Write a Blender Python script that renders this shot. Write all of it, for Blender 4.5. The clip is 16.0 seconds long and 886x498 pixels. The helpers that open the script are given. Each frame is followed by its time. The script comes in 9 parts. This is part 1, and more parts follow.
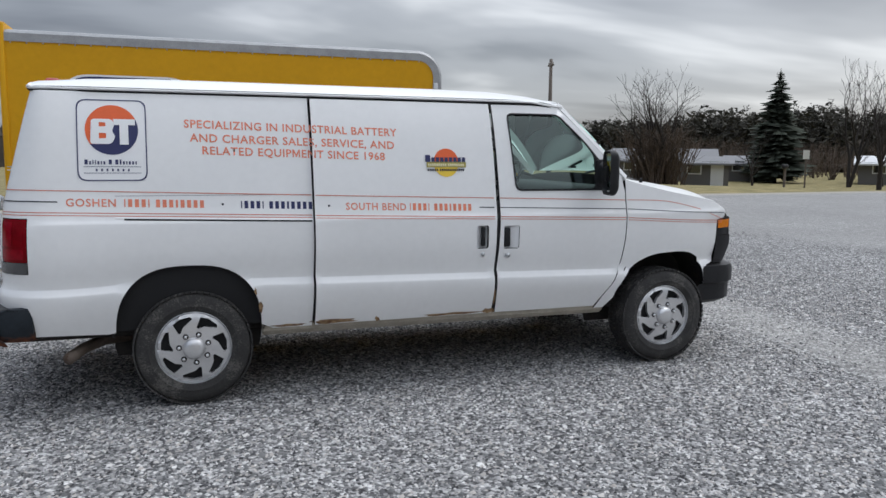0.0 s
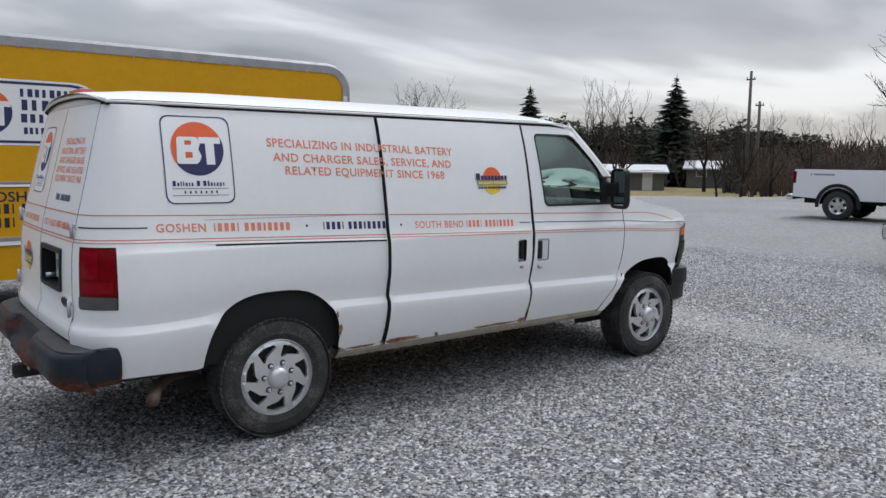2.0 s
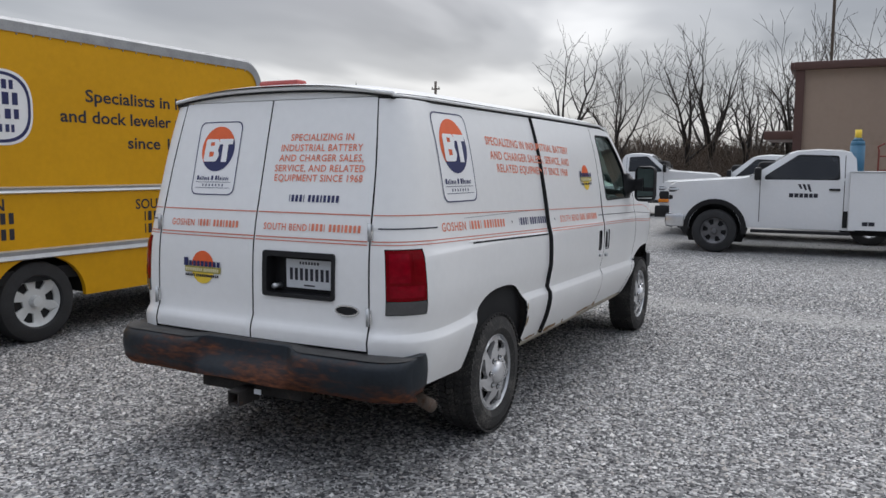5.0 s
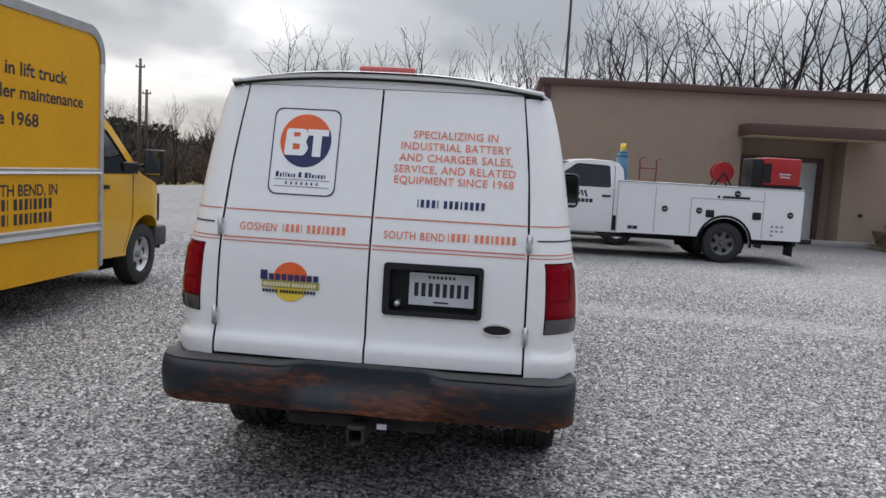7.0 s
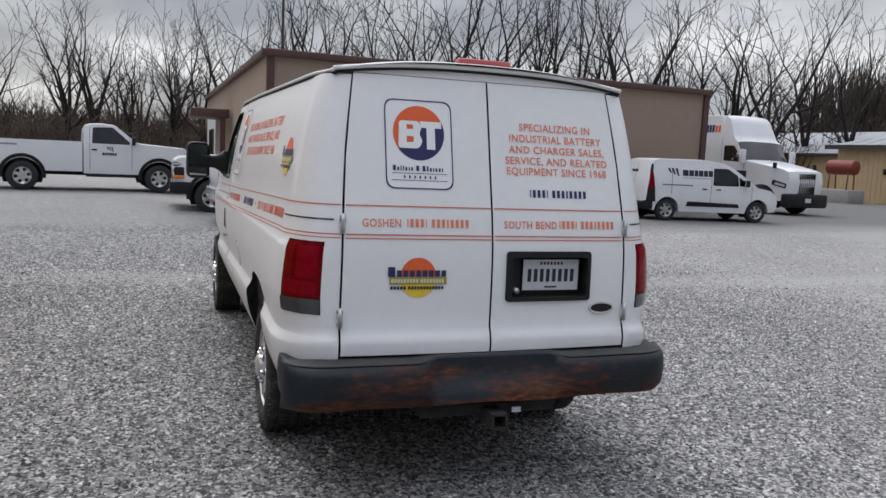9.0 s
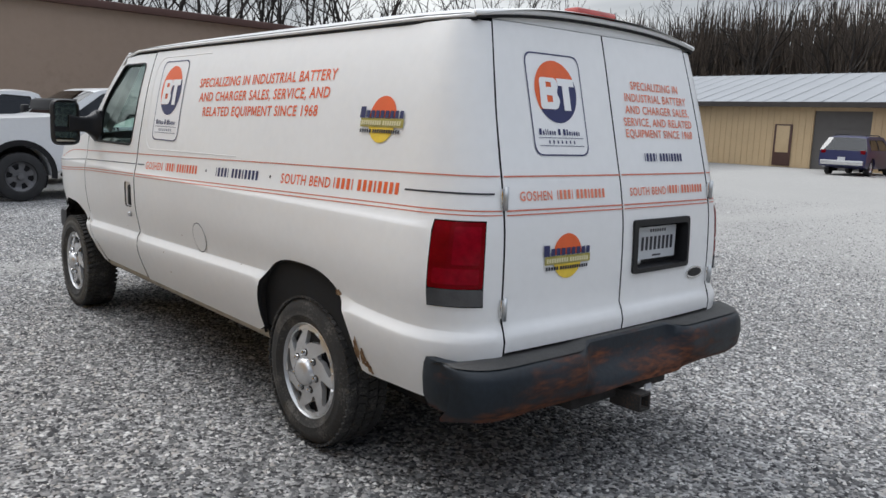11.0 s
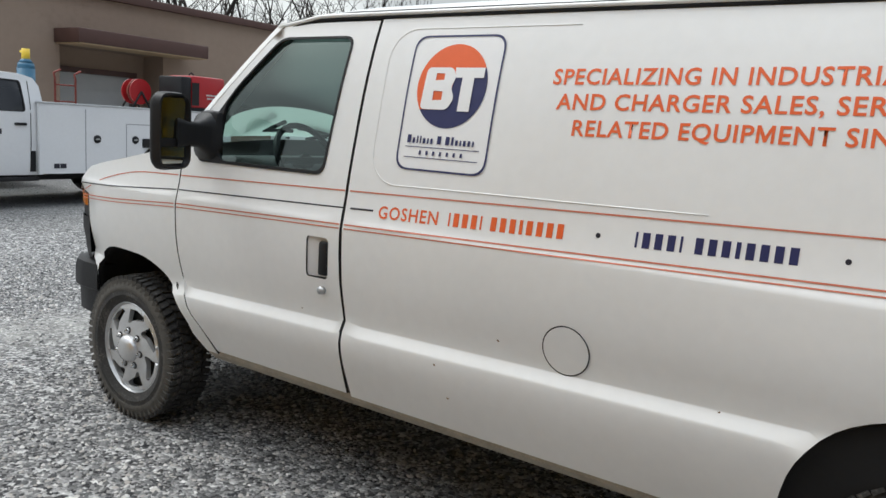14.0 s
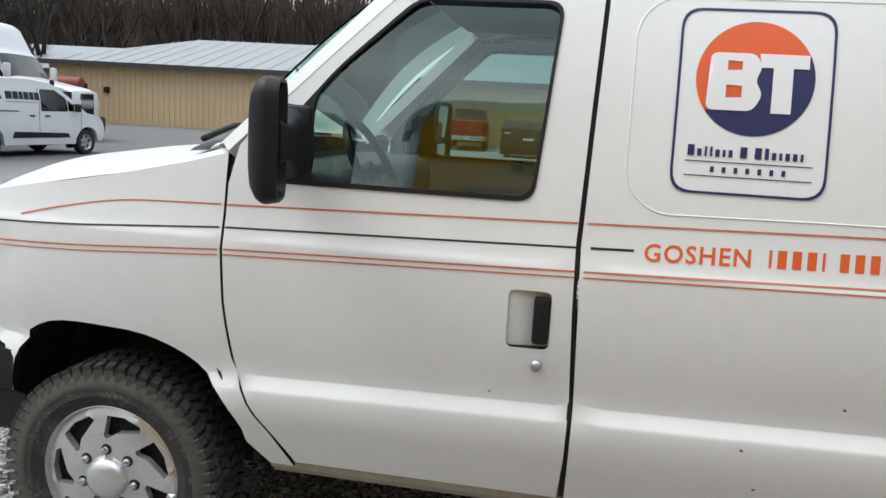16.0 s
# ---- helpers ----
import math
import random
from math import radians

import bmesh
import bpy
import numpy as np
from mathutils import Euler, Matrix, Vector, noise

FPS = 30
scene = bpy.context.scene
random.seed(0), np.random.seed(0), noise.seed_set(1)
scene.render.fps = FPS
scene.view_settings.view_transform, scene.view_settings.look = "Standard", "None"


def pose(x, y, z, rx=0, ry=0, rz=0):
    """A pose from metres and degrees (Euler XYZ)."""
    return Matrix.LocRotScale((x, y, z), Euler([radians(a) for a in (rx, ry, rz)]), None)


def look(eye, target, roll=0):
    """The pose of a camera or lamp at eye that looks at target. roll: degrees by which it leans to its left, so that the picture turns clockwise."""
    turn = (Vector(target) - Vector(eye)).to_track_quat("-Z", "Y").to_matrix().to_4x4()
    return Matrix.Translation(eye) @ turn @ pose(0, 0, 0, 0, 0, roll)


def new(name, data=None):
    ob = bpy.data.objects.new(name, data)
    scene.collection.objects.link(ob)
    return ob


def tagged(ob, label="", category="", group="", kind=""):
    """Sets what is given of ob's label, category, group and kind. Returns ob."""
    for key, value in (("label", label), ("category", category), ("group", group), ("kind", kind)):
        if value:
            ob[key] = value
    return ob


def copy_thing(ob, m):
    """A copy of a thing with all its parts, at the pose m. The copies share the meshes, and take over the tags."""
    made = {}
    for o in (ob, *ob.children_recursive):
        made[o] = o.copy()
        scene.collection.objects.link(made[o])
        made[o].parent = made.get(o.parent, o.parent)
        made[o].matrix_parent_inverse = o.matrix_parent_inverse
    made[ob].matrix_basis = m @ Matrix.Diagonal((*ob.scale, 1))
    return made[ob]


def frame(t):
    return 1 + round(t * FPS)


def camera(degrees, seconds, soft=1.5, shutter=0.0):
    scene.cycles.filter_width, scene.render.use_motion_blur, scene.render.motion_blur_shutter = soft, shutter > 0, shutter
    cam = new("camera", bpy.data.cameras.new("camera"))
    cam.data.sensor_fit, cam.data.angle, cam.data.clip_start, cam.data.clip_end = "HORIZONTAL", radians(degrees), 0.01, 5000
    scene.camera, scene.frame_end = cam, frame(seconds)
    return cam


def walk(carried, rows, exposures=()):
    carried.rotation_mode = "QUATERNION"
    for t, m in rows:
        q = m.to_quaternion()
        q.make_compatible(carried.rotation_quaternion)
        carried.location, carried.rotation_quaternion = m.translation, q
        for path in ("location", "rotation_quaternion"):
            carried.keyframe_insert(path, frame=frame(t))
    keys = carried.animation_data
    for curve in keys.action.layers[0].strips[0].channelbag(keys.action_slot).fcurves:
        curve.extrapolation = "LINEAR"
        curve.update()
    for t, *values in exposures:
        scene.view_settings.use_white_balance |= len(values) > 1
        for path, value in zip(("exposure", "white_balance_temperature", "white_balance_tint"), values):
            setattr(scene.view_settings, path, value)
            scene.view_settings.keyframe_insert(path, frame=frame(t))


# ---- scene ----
cam = camera(59.1, 16.0)
PATH = [
    (0, (-0.127, -6.059, 1.634), (0.533, -4.188, 1.384), 0.5),
    (0.5, (-0.627, -5.956, 1.65), (0.167, -4.135, 1.418), 0.2),
    (1, (-1.112, -5.76, 1.665), (-0.184, -4.003, 1.439), 0.1),
    (1.5, (-1.591, -5.532, 1.686), (-0.52, -3.858, 1.462), 0.3),
    (2, (-2.04, -5.222, 1.694), (-0.827, -3.648, 1.468), 0.7),
    (2.5, (-2.466, -4.892, 1.671), (-1.123, -3.427, 1.445), 1.0),
    (3, (-2.903, -4.505, 1.653), (-1.458, -3.14, 1.434), 0.6),
    (3.5, (-3.331, -4.143, 1.652), (-1.806, -2.867, 1.441), 0.0),
    (4, (-3.734, -3.772, 1.651), (-2.136, -2.588, 1.438), -0.4),
    (4.5, (-4.042, -3.331, 1.635), (-2.367, -2.259, 1.422), -0.2),
    (4.7, (-4.167, -3.15, 1.629), (-2.458, -2.132, 1.419), 0.0),
    (6.8, (-4.65, -0.861, 1.606), (-2.678, -0.601, 1.4), 3.0),
    (7, (-4.651, -0.651, 1.621), (-2.669, -0.475, 1.418), 3.2),
    (7.5, (-4.666, -0.11, 1.635), (-2.677, -0.151, 1.43), 3.5),
    (8, (-4.617, 0.437, 1.609), (-2.647, 0.17, 1.398), 3.5),
    (8.5, (-4.561, 0.982, 1.601), (-2.632, 0.501, 1.382), 3.2),
    (9, (-4.491, 1.477, 1.615), (-2.622, 0.805, 1.381), 2.7),
    (9.2, (-4.414, 1.656, 1.605), (-2.573, 0.912, 1.367), 2.3),
    (11.3, (-2.911, 3.014, 1.565), (-1.488, 1.645, 1.244), 2.3),
    (11.5, (-2.745, 3.09, 1.565), (-1.362, 1.682, 1.239), 2.3),
    (12, (-2.212, 3.098, 1.583), (-0.899, 1.628, 1.246), 2.5),
    (12.5, (-1.681, 3.089, 1.56), (-0.416, 1.574, 1.236), 2.8),
    (13, (-1.09, 3.095, 1.541), (0.14, 1.549, 1.229), 3.1),
    (13.5, (-0.519, 3.185, 1.557), (0.676, 1.61, 1.258), 3.5),
    (14, (0.027, 3.228, 1.564), (1.164, 1.611, 1.26), 3.5),
    (14.5, (0.549, 3.181, 1.568), (1.611, 1.515, 1.258), 3.4),
    (15, (1.09, 3.196, 1.575), (2.007, 1.45, 1.244), 3.2),
    (15.5, (1.614, 3.152, 1.57), (2.321, 1.315, 1.215), 3.1),
    (16, (2.094, 3.13, 1.573), (2.424, 1.186, 1.237), 3.3),
]
walk(cam, [(t, look(eye, target, roll)) for t, eye, target, roll in PATH], [(0.0, 0.09, 6150, 11), (2.0, 0.07, 6200, 12), (4.5, 0.04, 6300, 12), (7.0, 0.22, 6350, 13), (9.0, 0.06, 6350, 13), (11.5, 0.28, 6350, 9.5), (12.5, 0.33, 6350, 8.5), (14.0, 0.32, 6350, 7), (15.5, 0.44, 6300, 7), (16.0, 0.46, 6300, 7)])

# ---- light and exposure ----
SKY_STRENGTH, SKY_ROT, SUN_POWER = 0.84, 60.0, 1.5
SUN_FROM = (0.55, 0.08, 0.85)


# ---------------------------------------------------------------- world, sun
world = bpy.data.worlds.new("overcast_sky")
scene.world = world
world.use_nodes = True


def build_sky():
    nt = world.node_tree
    nt.nodes.clear()
    nd = nt.nodes.new
    link = nt.links.new
    out = nd("ShaderNodeOutputWorld")
    bg = nd("ShaderNodeBackground")
    sky = nd("ShaderNodeTexSky")
    sky.sky_type = "NISHITA"
    sky.sun_disc = False
    sky.sun_elevation = radians(32)
    sky.sun_rotation = radians(SKY_ROT)
    skyb = nd("ShaderNodeVectorMath")
    skyb.operation = "SCALE"
    skyb.inputs["Scale"].default_value = 0.1
    link(sky.outputs[0], skyb.inputs[0])
    tc = nd("ShaderNodeTexCoord")
    sep = nd("ShaderNodeSeparateXYZ")
    link(tc.outputs["Generated"], sep.inputs[0])
    zz = nd("ShaderNodeMath")
    zz.operation = "ADD"
    zz.inputs[1].default_value = 0.16
    zz.use_clamp = False
    link(sep.outputs["Z"], zz.inputs[0])
    zm = nd("ShaderNodeMath")
    zm.operation = "MAXIMUM"
    zm.inputs[1].default_value = 0.08
    link(zz.outputs[0], zm.inputs[0])
    flat = []
    for ax in ("X", "Y"):
        m = nd("ShaderNodeMath")
        m.operation = "DIVIDE"
        link(sep.outputs[ax], m.inputs[0])
        link(zm.outputs[0], m.inputs[1])
        flat.append(m)
    comb = nd("ShaderNodeCombineXYZ")
    link(flat[0].outputs[0], comb.inputs[0])
    link(flat[1].outputs[0], comb.inputs[1])
    mp = nd("ShaderNodeMapping")
    mp.inputs["Rotation"].default_value = (0, 0, radians(35))
    mp.inputs["Scale"].default_value = (0.75, 1.25, 1)
    mp.inputs["Location"].default_value = (3.1, 1.7, 0)
    link(comb.outputs[0], mp.inputs[0])
    n1 = nd("ShaderNodeTexNoise")
    n1.inputs["Scale"].default_value = 0.85
    n1.inputs["Detail"].default_value = 4
    n1.inputs["Roughness"].default_value = 0.44
    n1.inputs["Distortion"].default_value = 0.35
    link(mp.outputs[0], n1.inputs["Vector"])
    ramp = nd("ShaderNodeValToRGB")
    ramp.color_ramp.interpolation = "EASE"
    e = ramp.color_ramp.elements
    e[0].position, e[0].color = 0.36, (0.30, 0.312, 0.328, 1)
    e[1].position, e[1].color = 0.66, (0.86, 0.865, 0.85, 1)
    mid = e.new(0.49)
    mid.color = (0.46, 0.472, 0.482, 1)
    link(n1.outputs[0], ramp.inputs[0])
    mix = nd("ShaderNodeMixRGB")
    mix.inputs[0].default_value = 0.90
    link(skyb.outputs[0], mix.inputs[1])
    link(ramp.outputs[0], mix.inputs[2])
    # an overcast sky is brighter overhead than near the horizon
    up = nd("ShaderNodeMath")
    up.operation = "MAXIMUM"
    up.inputs[1].default_value = 0.0
    link(sep.outputs["Z"], up.inputs[0])
    po = nd("ShaderNodeMath")
    po.operation = "POWER"
    po.inputs[1].default_value = 1.3
    link(up.outputs[0], po.inputs[0])
    gain = nd("ShaderNodeMath")
    gain.operation = "MULTIPLY_ADD"
    gain.inputs[1].default_value, gain.inputs[2].default_value = 2.5, 0.74
    link(po.outputs[0], gain.inputs[0])
    # and glows towards the hidden sun in the east
    ex = nd("ShaderNodeMath")
    ex.operation = "MAXIMUM"
    ex.inputs[1].default_value = 0.0
    link(sep.outputs["X"], ex.inputs[0])
    ep = nd("ShaderNodeMath")
    ep.operation = "POWER"
    ep.inputs[1].default_value = 3.0
    link(ex.outputs[0], ep.inputs[0])
    eg = nd("ShaderNodeMath")
    eg.operation = "MULTIPLY_ADD"
    eg.inputs[1].default_value = 0.04
    link(ep.outputs[0], eg.inputs[0])
    link(gain.outputs[0], eg.inputs[2])
    tilt = nd("ShaderNodeMath")
    tilt.operation = "MULTIPLY_ADD"
    tilt.inputs[1].default_value = 0.60
    cap = nd("ShaderNodeMath")
    cap.operation = "SMOOTH_MIN"
    cap.inputs[1].default_value, cap.inputs[2].default_value = 0.38, 0.35
    link(sep.outputs["X"], cap.inputs[0])
    link(cap.outputs[0], tilt.inputs[0])
    link(eg.outputs[0], tilt.inputs[2])
    gain = tilt
    lit = nd("ShaderNodeVectorMath")
    lit.operation = "SCALE"
    link(mix.outputs[0], lit.inputs[0])
    link(gain.outputs[0], lit.inputs["Scale"])
    # a blue tint added towards the west, out of view, to cool the van's rear
    west, wt, tint = nd("ShaderNodeMapRange"), nd("ShaderNodeMixRGB"), nd("ShaderNodeMixRGB")
    west.inputs["From Min"].default_value, west.inputs["From Max"].default_value = 0.3, -0.9
    link(sep.outputs["X"], west.inputs["Value"])
    wt.inputs[1].default_value, wt.inputs[2].default_value = (1, 1, 1, 1), (0.92, 0.98, 1.11, 1)
    link(west.outputs[0], wt.inputs[0])
    tint.blend_type = "MULTIPLY"
    tint.inputs[0].default_value = 1.0
    link(lit.outputs[0], tint.inputs[1])
    link(wt.outputs[0], tint.inputs[2])
    link(tint.outputs[0], bg.inputs[0])
    bg.inputs[1].default_value = SKY_STRENGTH
    link(bg.outputs[0], out.inputs[0])


build_sky()
sun = new("sun", bpy.data.lights.new("sun", "SUN"))
sun.data.energy, sun.data.angle, sun.data.color = SUN_POWER, radians(35), (1.0, 0.985, 0.96)
sun.matrix_world = look((0, 0, 50), (0 - SUN_FROM[0], 0 - SUN_FROM[1], 50 - SUN_FROM[2]))


# ---------------------------------------------------------------- materials
def mat(name, base, rough=0.5, metal=0.0, vary=0.12, scale=6.0, bump=0.0, bscale=60.0, coat=0.0, second=None, second_at=0.62, alpha_emit=None, space="Object", spec=0.5, per=0.0):
    """A surface with grain at two scales; second: a colour of stains or wear that breaks through."""
    m = bpy.data.materials.new(name)
    m.use_nodes = True
    nt = m.node_tree
    p = nt.nodes["Principled BSDF"]
    nd, link = nt.nodes.new, nt.links.new
    p.inputs["Roughness"].default_value = rough
    p.inputs["Metallic"].default_value = metal
    p.inputs["Coat Weight"].default_value = coat
    p.inputs["Coat Roughness"].default_value = 0.08
    p.inputs["Specular IOR Level"].default_value = spec
    tc = nd("ShaderNodeTexCoord")
    big = nd("ShaderNodeTexNoise")
    big.inputs["Scale"].default_value = scale
    big.inputs["Detail"].default_value = 4
    fine = nd("ShaderNodeTexNoise")
    fine.inputs["Scale"].default_value = scale * 11
    fine.inputs["Detail"].default_value = 3
    link(tc.outputs[space], big.inputs["Vector"])
    link(tc.outputs[space], fine.inputs["Vector"])
    add = nd("ShaderNodeMath")
    add.operation = "MULTIPLY_ADD"
    add.inputs[1].default_value = 0.45
    link(fine.outputs[0], add.inputs[0])
    half = nd("ShaderNodeMath")
    half.operation = "MULTIPLY"
    half.inputs[1].default_value = 0.55
    link(big.outputs[0], half.inputs[0])
    link(half.outputs[0], add.inputs[2])
    ramp = nd("ShaderNodeValToRGB")
    e = ramp.color_ramp.elements
    e[0].position, e[1].position = 0.3, 0.7
    e[0].color = (*[c * (1 - vary) for c in base], 1)
    e[1].color = (*[min(0.95, c * (1 + vary)) for c in base], 1)
    link(add.outputs[0], ramp.inputs[0])
    col = ramp.outputs[0]
    if second:
        st = nd("ShaderNodeValToRGB")
        st.color_ramp.elements[0].position = second_at - 0.05
        st.color_ramp.elements[1].position = second_at + 0.06
        link(add.outputs[0], st.inputs[0])
        mx = nd("ShaderNodeMixRGB")
        link(st.outputs[0], mx.inputs[0])
        link(col, mx.inputs[1])
        mx.inputs[2].default_value = (*second, 1)
        col = mx.outputs[0]
    if per:
        oi = nd("ShaderNodeObjectInfo")
        hs = nd("ShaderNodeHueSaturation")
        mr = nd("ShaderNodeMapRange")
        mr.inputs["To Min"].default_value, mr.inputs["To Max"].default_value = 1 - per, 1 + per
        link(oi.outputs["Random"], mr.inputs["Value"])
        link(mr.outputs[0], hs.inputs["Value"])
        link(col, hs.inputs["Color"])
        col = hs.outputs[0]
    link(col, p.inputs["Base Color"])
    if bump:
        b = nd("ShaderNodeBump")
        b.inputs["Strength"].default_value = bump
        b.inputs["Distance"].default_value = 0.01
        bn = nd("ShaderNodeTexNoise")
        bn.inputs["Scale"].default_value = bscale
        bn.inputs["Detail"].default_value = 4
        link(tc.outputs[space], bn.inputs["Vector"])
        link(bn.outputs[0], b.inputs["Height"])
        link(b.outputs[0], p.inputs["Normal"])
    return m


def glass_mat(name, tint, rough=0.02, ior=2.9, sheen=(1, 1, 1)):
    m = bpy.data.materials.new(name)
    m.use_nodes = True
    nt = m.node_tree
    nt.nodes.clear()
    nd, link = nt.nodes.new, nt.links.new
    out, mixs, tr, gl, fr = nd("ShaderNodeOutputMaterial"), nd("ShaderNodeMixShader"), nd("ShaderNodeBsdfTransparent"), nd("ShaderNodeBsdfGlossy"), nd("ShaderNodeFresnel")
    tr.inputs[0].default_value = (*tint, 1)
    gl.inputs["Roughness"].default_value = rough
    fr.inputs[0].default_value = ior
    gl.inputs["Color"].default_value = (*sheen, 1)
    link(fr.outputs[0], mixs.inputs[0])
    link(tr.outputs[0], mixs.inputs[1])
    link(gl.outputs[0], mixs.inputs[2])
    link(mixs.outputs[0], out.inputs[0])
    return m


def bumper_mat():
    """Dark blue-grey paint; rust along the pressed middle, the lower lip and in patches."""
    m = mat("bumper_dark_paint", (0.010, 0.015, 0.021), 0.46, 0.0, 0.4, 4.0, 0.10, 30, spec=0.35)
    nt = m.node_tree
    p = nt.nodes["Principled BSDF"]
    nd, link = nt.nodes.new, nt.links.new
    tc, sep = nd("ShaderNodeTexCoord"), nd("ShaderNodeSeparateXYZ")
    link(tc.outputs["Object"], sep.inputs[0])
    noise = []
    for sc, det in ((3.2, 5), (26.0, 4)):
        mp, n = nd("ShaderNodeMapping"), nd("ShaderNodeTexNoise")
        mp.inputs["Scale"].default_value = (1, 0.6, 2.4)
        n.inputs["Scale"].default_value, n.inputs["Detail"].default_value = sc, det
        link(tc.outputs["Object"], mp.inputs[0])
        link(mp.outputs[0], n.inputs["Vector"])
        noise.append(n)
    lip, mid, ab = nd("ShaderNodeMapRange"), nd("ShaderNodeMapRange"), nd("ShaderNodeMath")
    lip.inputs["From Min"].default_value, lip.inputs["From Max"].default_value, lip.inputs["To Max"].default_value = 0.535, 0.485, 0.22
    link(sep.outputs["Z"], lip.inputs["Value"])
    ab.operation = "ABSOLUTE"
    link(sep.outputs["Y"], ab.inputs[0])
    mid.inputs["From Min"].default_value, mid.inputs["From Max"].default_value, mid.inputs["To Max"].default_value = 0.90, 0.45, 0.11
    link(ab.outputs[0], mid.inputs["Value"])
    tot = mid.outputs[0]
    for src, k in ((lip.outputs[0], 0.9), (noise[0].outputs[0], 0.85), (noise[1].outputs[0], 0.16)):
        ad = nd("ShaderNodeMath")
        ad.operation = "MULTIPLY_ADD"
        ad.inputs[1].default_value = k
        link(src, ad.inputs[0])
        link(tot, ad.inputs[2])
        tot = ad.outputs[0]
    edge, tone, mx, ro = nd("ShaderNodeValToRGB"), nd("ShaderNodeValToRGB"), nd("ShaderNodeMixRGB"), nd("ShaderNodeMapRange")
    edge.color_ramp.elements[0].position, edge.color_ramp.elements[1].position = 0.555, 0.745
    e = tone.color_ramp.elements
    e[0].position, e[0].color, e[1].position, e[1].color = 0.35, (0.038, 0.016, 0.011, 1), 0.66, (0.15, 0.05, 0.02, 1)
    link(noise[1].outputs[0], tone.inputs[0])
    link(tot, edge.inputs[0])
    old = p.inputs["Base Color"].links[0].from_socket
    link(edge.outputs[0], mx.inputs[0])
    link(old, mx.inputs[1])
    link(tone.outputs[0], mx.inputs[2])
    link(mx.outputs[0], p.inputs["Base Color"])
    ro.inputs["To Min"].default_value, ro.inputs["To Max"].default_value = 0.46, 0.9
    link(edge.outputs[0], ro.inputs["Value"])
    link(ro.outputs[0], p.inputs["Roughness"])
    return m


M = {}
M["paint"] = mat("white_paint", (0.84, 0.84, 0.83), 0.31, 0, 0.03, 2.0, 0.03, 9, coat=0.25)
M["paint2"] = mat("white_truck_paint", (0.78, 0.79, 0.80), 0.28, 0, 0.03, 2.0, coat=0.5)
M["yellow"] = mat("yellow_paint", (0.66, 0.335, 0.005), 0.48, 0, 0.07, 1.6, 0.04, 5, second=(0.60, 0.31, 0.015), second_at=0.72, spec=0.22)
M["yellow2"] = mat("yellow_cab_paint", (0.68, 0.375, 0.010), 0.28, 0, 0.04, 1.6, coat=0.4)
M["black"] = mat("black_plastic", (0.013, 0.013, 0.0145), 0.48, 0, 0.25, 12, 0.08, 220, spec=0.32)
# near-black for seals and chassis; elsewhere it paints shade in gaps and cabs
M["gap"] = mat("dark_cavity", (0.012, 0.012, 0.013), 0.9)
M["rubber"] = mat("tyre_rubber", (0.037, 0.0355, 0.034), 0.85, 0, 0.35, 9, 0.25, 70, second=(0.11, 0.103, 0.092), second_at=0.58)
M["tyre_dust"] = mat("dusty_rubber", (0.09, 0.084, 0.074), 0.95, 0, 0.4, 22, 0.25, 70, second=(0.045, 0.043, 0.041), second_at=0.60)
M["rubber_clean"] = mat("tyre_rubber_dark", (0.024, 0.024, 0.025), 0.75, 0, 0.3, 9, 0.2, 70)
M["silver"] = mat("silver_plastic", (0.68, 0.68, 0.68), 0.26, 0.65, 0.12, 14, second=(0.34, 0.33, 0.31), second_at=0.66)
M["chrome"] = mat("chrome", (0.70, 0.70, 0.70), 0.16, 1.0, 0.05, 10)
M["rail_grey"] = mat("weathered_aluminium", (0.36, 0.365, 0.37), 0.5, 0.5, 0.22, 7, second=(0.22, 0.215, 0.21), second_at=0.66)
M["steel_dark"] = mat("dull_wheel_steel", (0.16, 0.16, 0.165), 0.5, 0.5, 0.2, 9)
M["steel"] = mat("galvanised_steel", (0.52, 0.53, 0.54), 0.42, 0.8, 0.12, 9)
M["red_lens"] = mat("red_lens", (0.17, 0.0015, 0.005), 0.2, 0, 0.3, 18, spec=0.10)
M["red_glow"] = mat("red_reflector_lens", (0.23, 0.002, 0.01), 0.15, 0, 0.3, 30, spec=0.12)
# red lightened for a translucent brake lens and the sky reflected in it
M["brake_red"] = mat("pale_red_lens", (0.46, 0.10, 0.09), 0.25, 0, 0.25, 14, spec=0.5)
M["grey_lens"] = mat("grey_lens", (0.055, 0.055, 0.058), 0.2, 0, 0.2, 18, coat=0.6)
M["amber"] = mat("amber_lens", (0.75, 0.22, 0.01), 0.18, 0, 0.2, 20, coat=0.5)
M["lamp"] = mat("clear_lamp", (0.62, 0.64, 0.66), 0.1, 0.3, 0.2, 25, coat=0.6)
M["glass"] = glass_mat("window_glass", (0.52, 0.68, 0.64), 0.02, 2.05, (0.84, 0.96, 0.92))
M["glass_dark"] = glass_mat("tinted_glass", (0.08, 0.10, 0.10), 0.02, 1.9)
M["mirror"] = mat("mirror_glass", (0.52, 0.56, 0.54), 0.03, 1.0, 0.0)
M["rust_bar"] = bumper_mat()
M["rust"] = mat("rust", (0.17, 0.085, 0.038), 0.9, 0, 0.5, 40, 0.3, 120, second=(0.36, 0.245, 0.13), second_at=0.5)
M["dirt_bar"] = mat("dusty_grey_plastic", (0.048, 0.047, 0.046), 0.7, 0, 0.25, 8, 0.1, 90)
M["dumpster"] = mat("dumpster_paint", (0.055, 0.068, 0.062), 0.5, 0, 0.15, 3, 0.05, 20, second=(0.075, 0.06, 0.05), second_at=0.66)
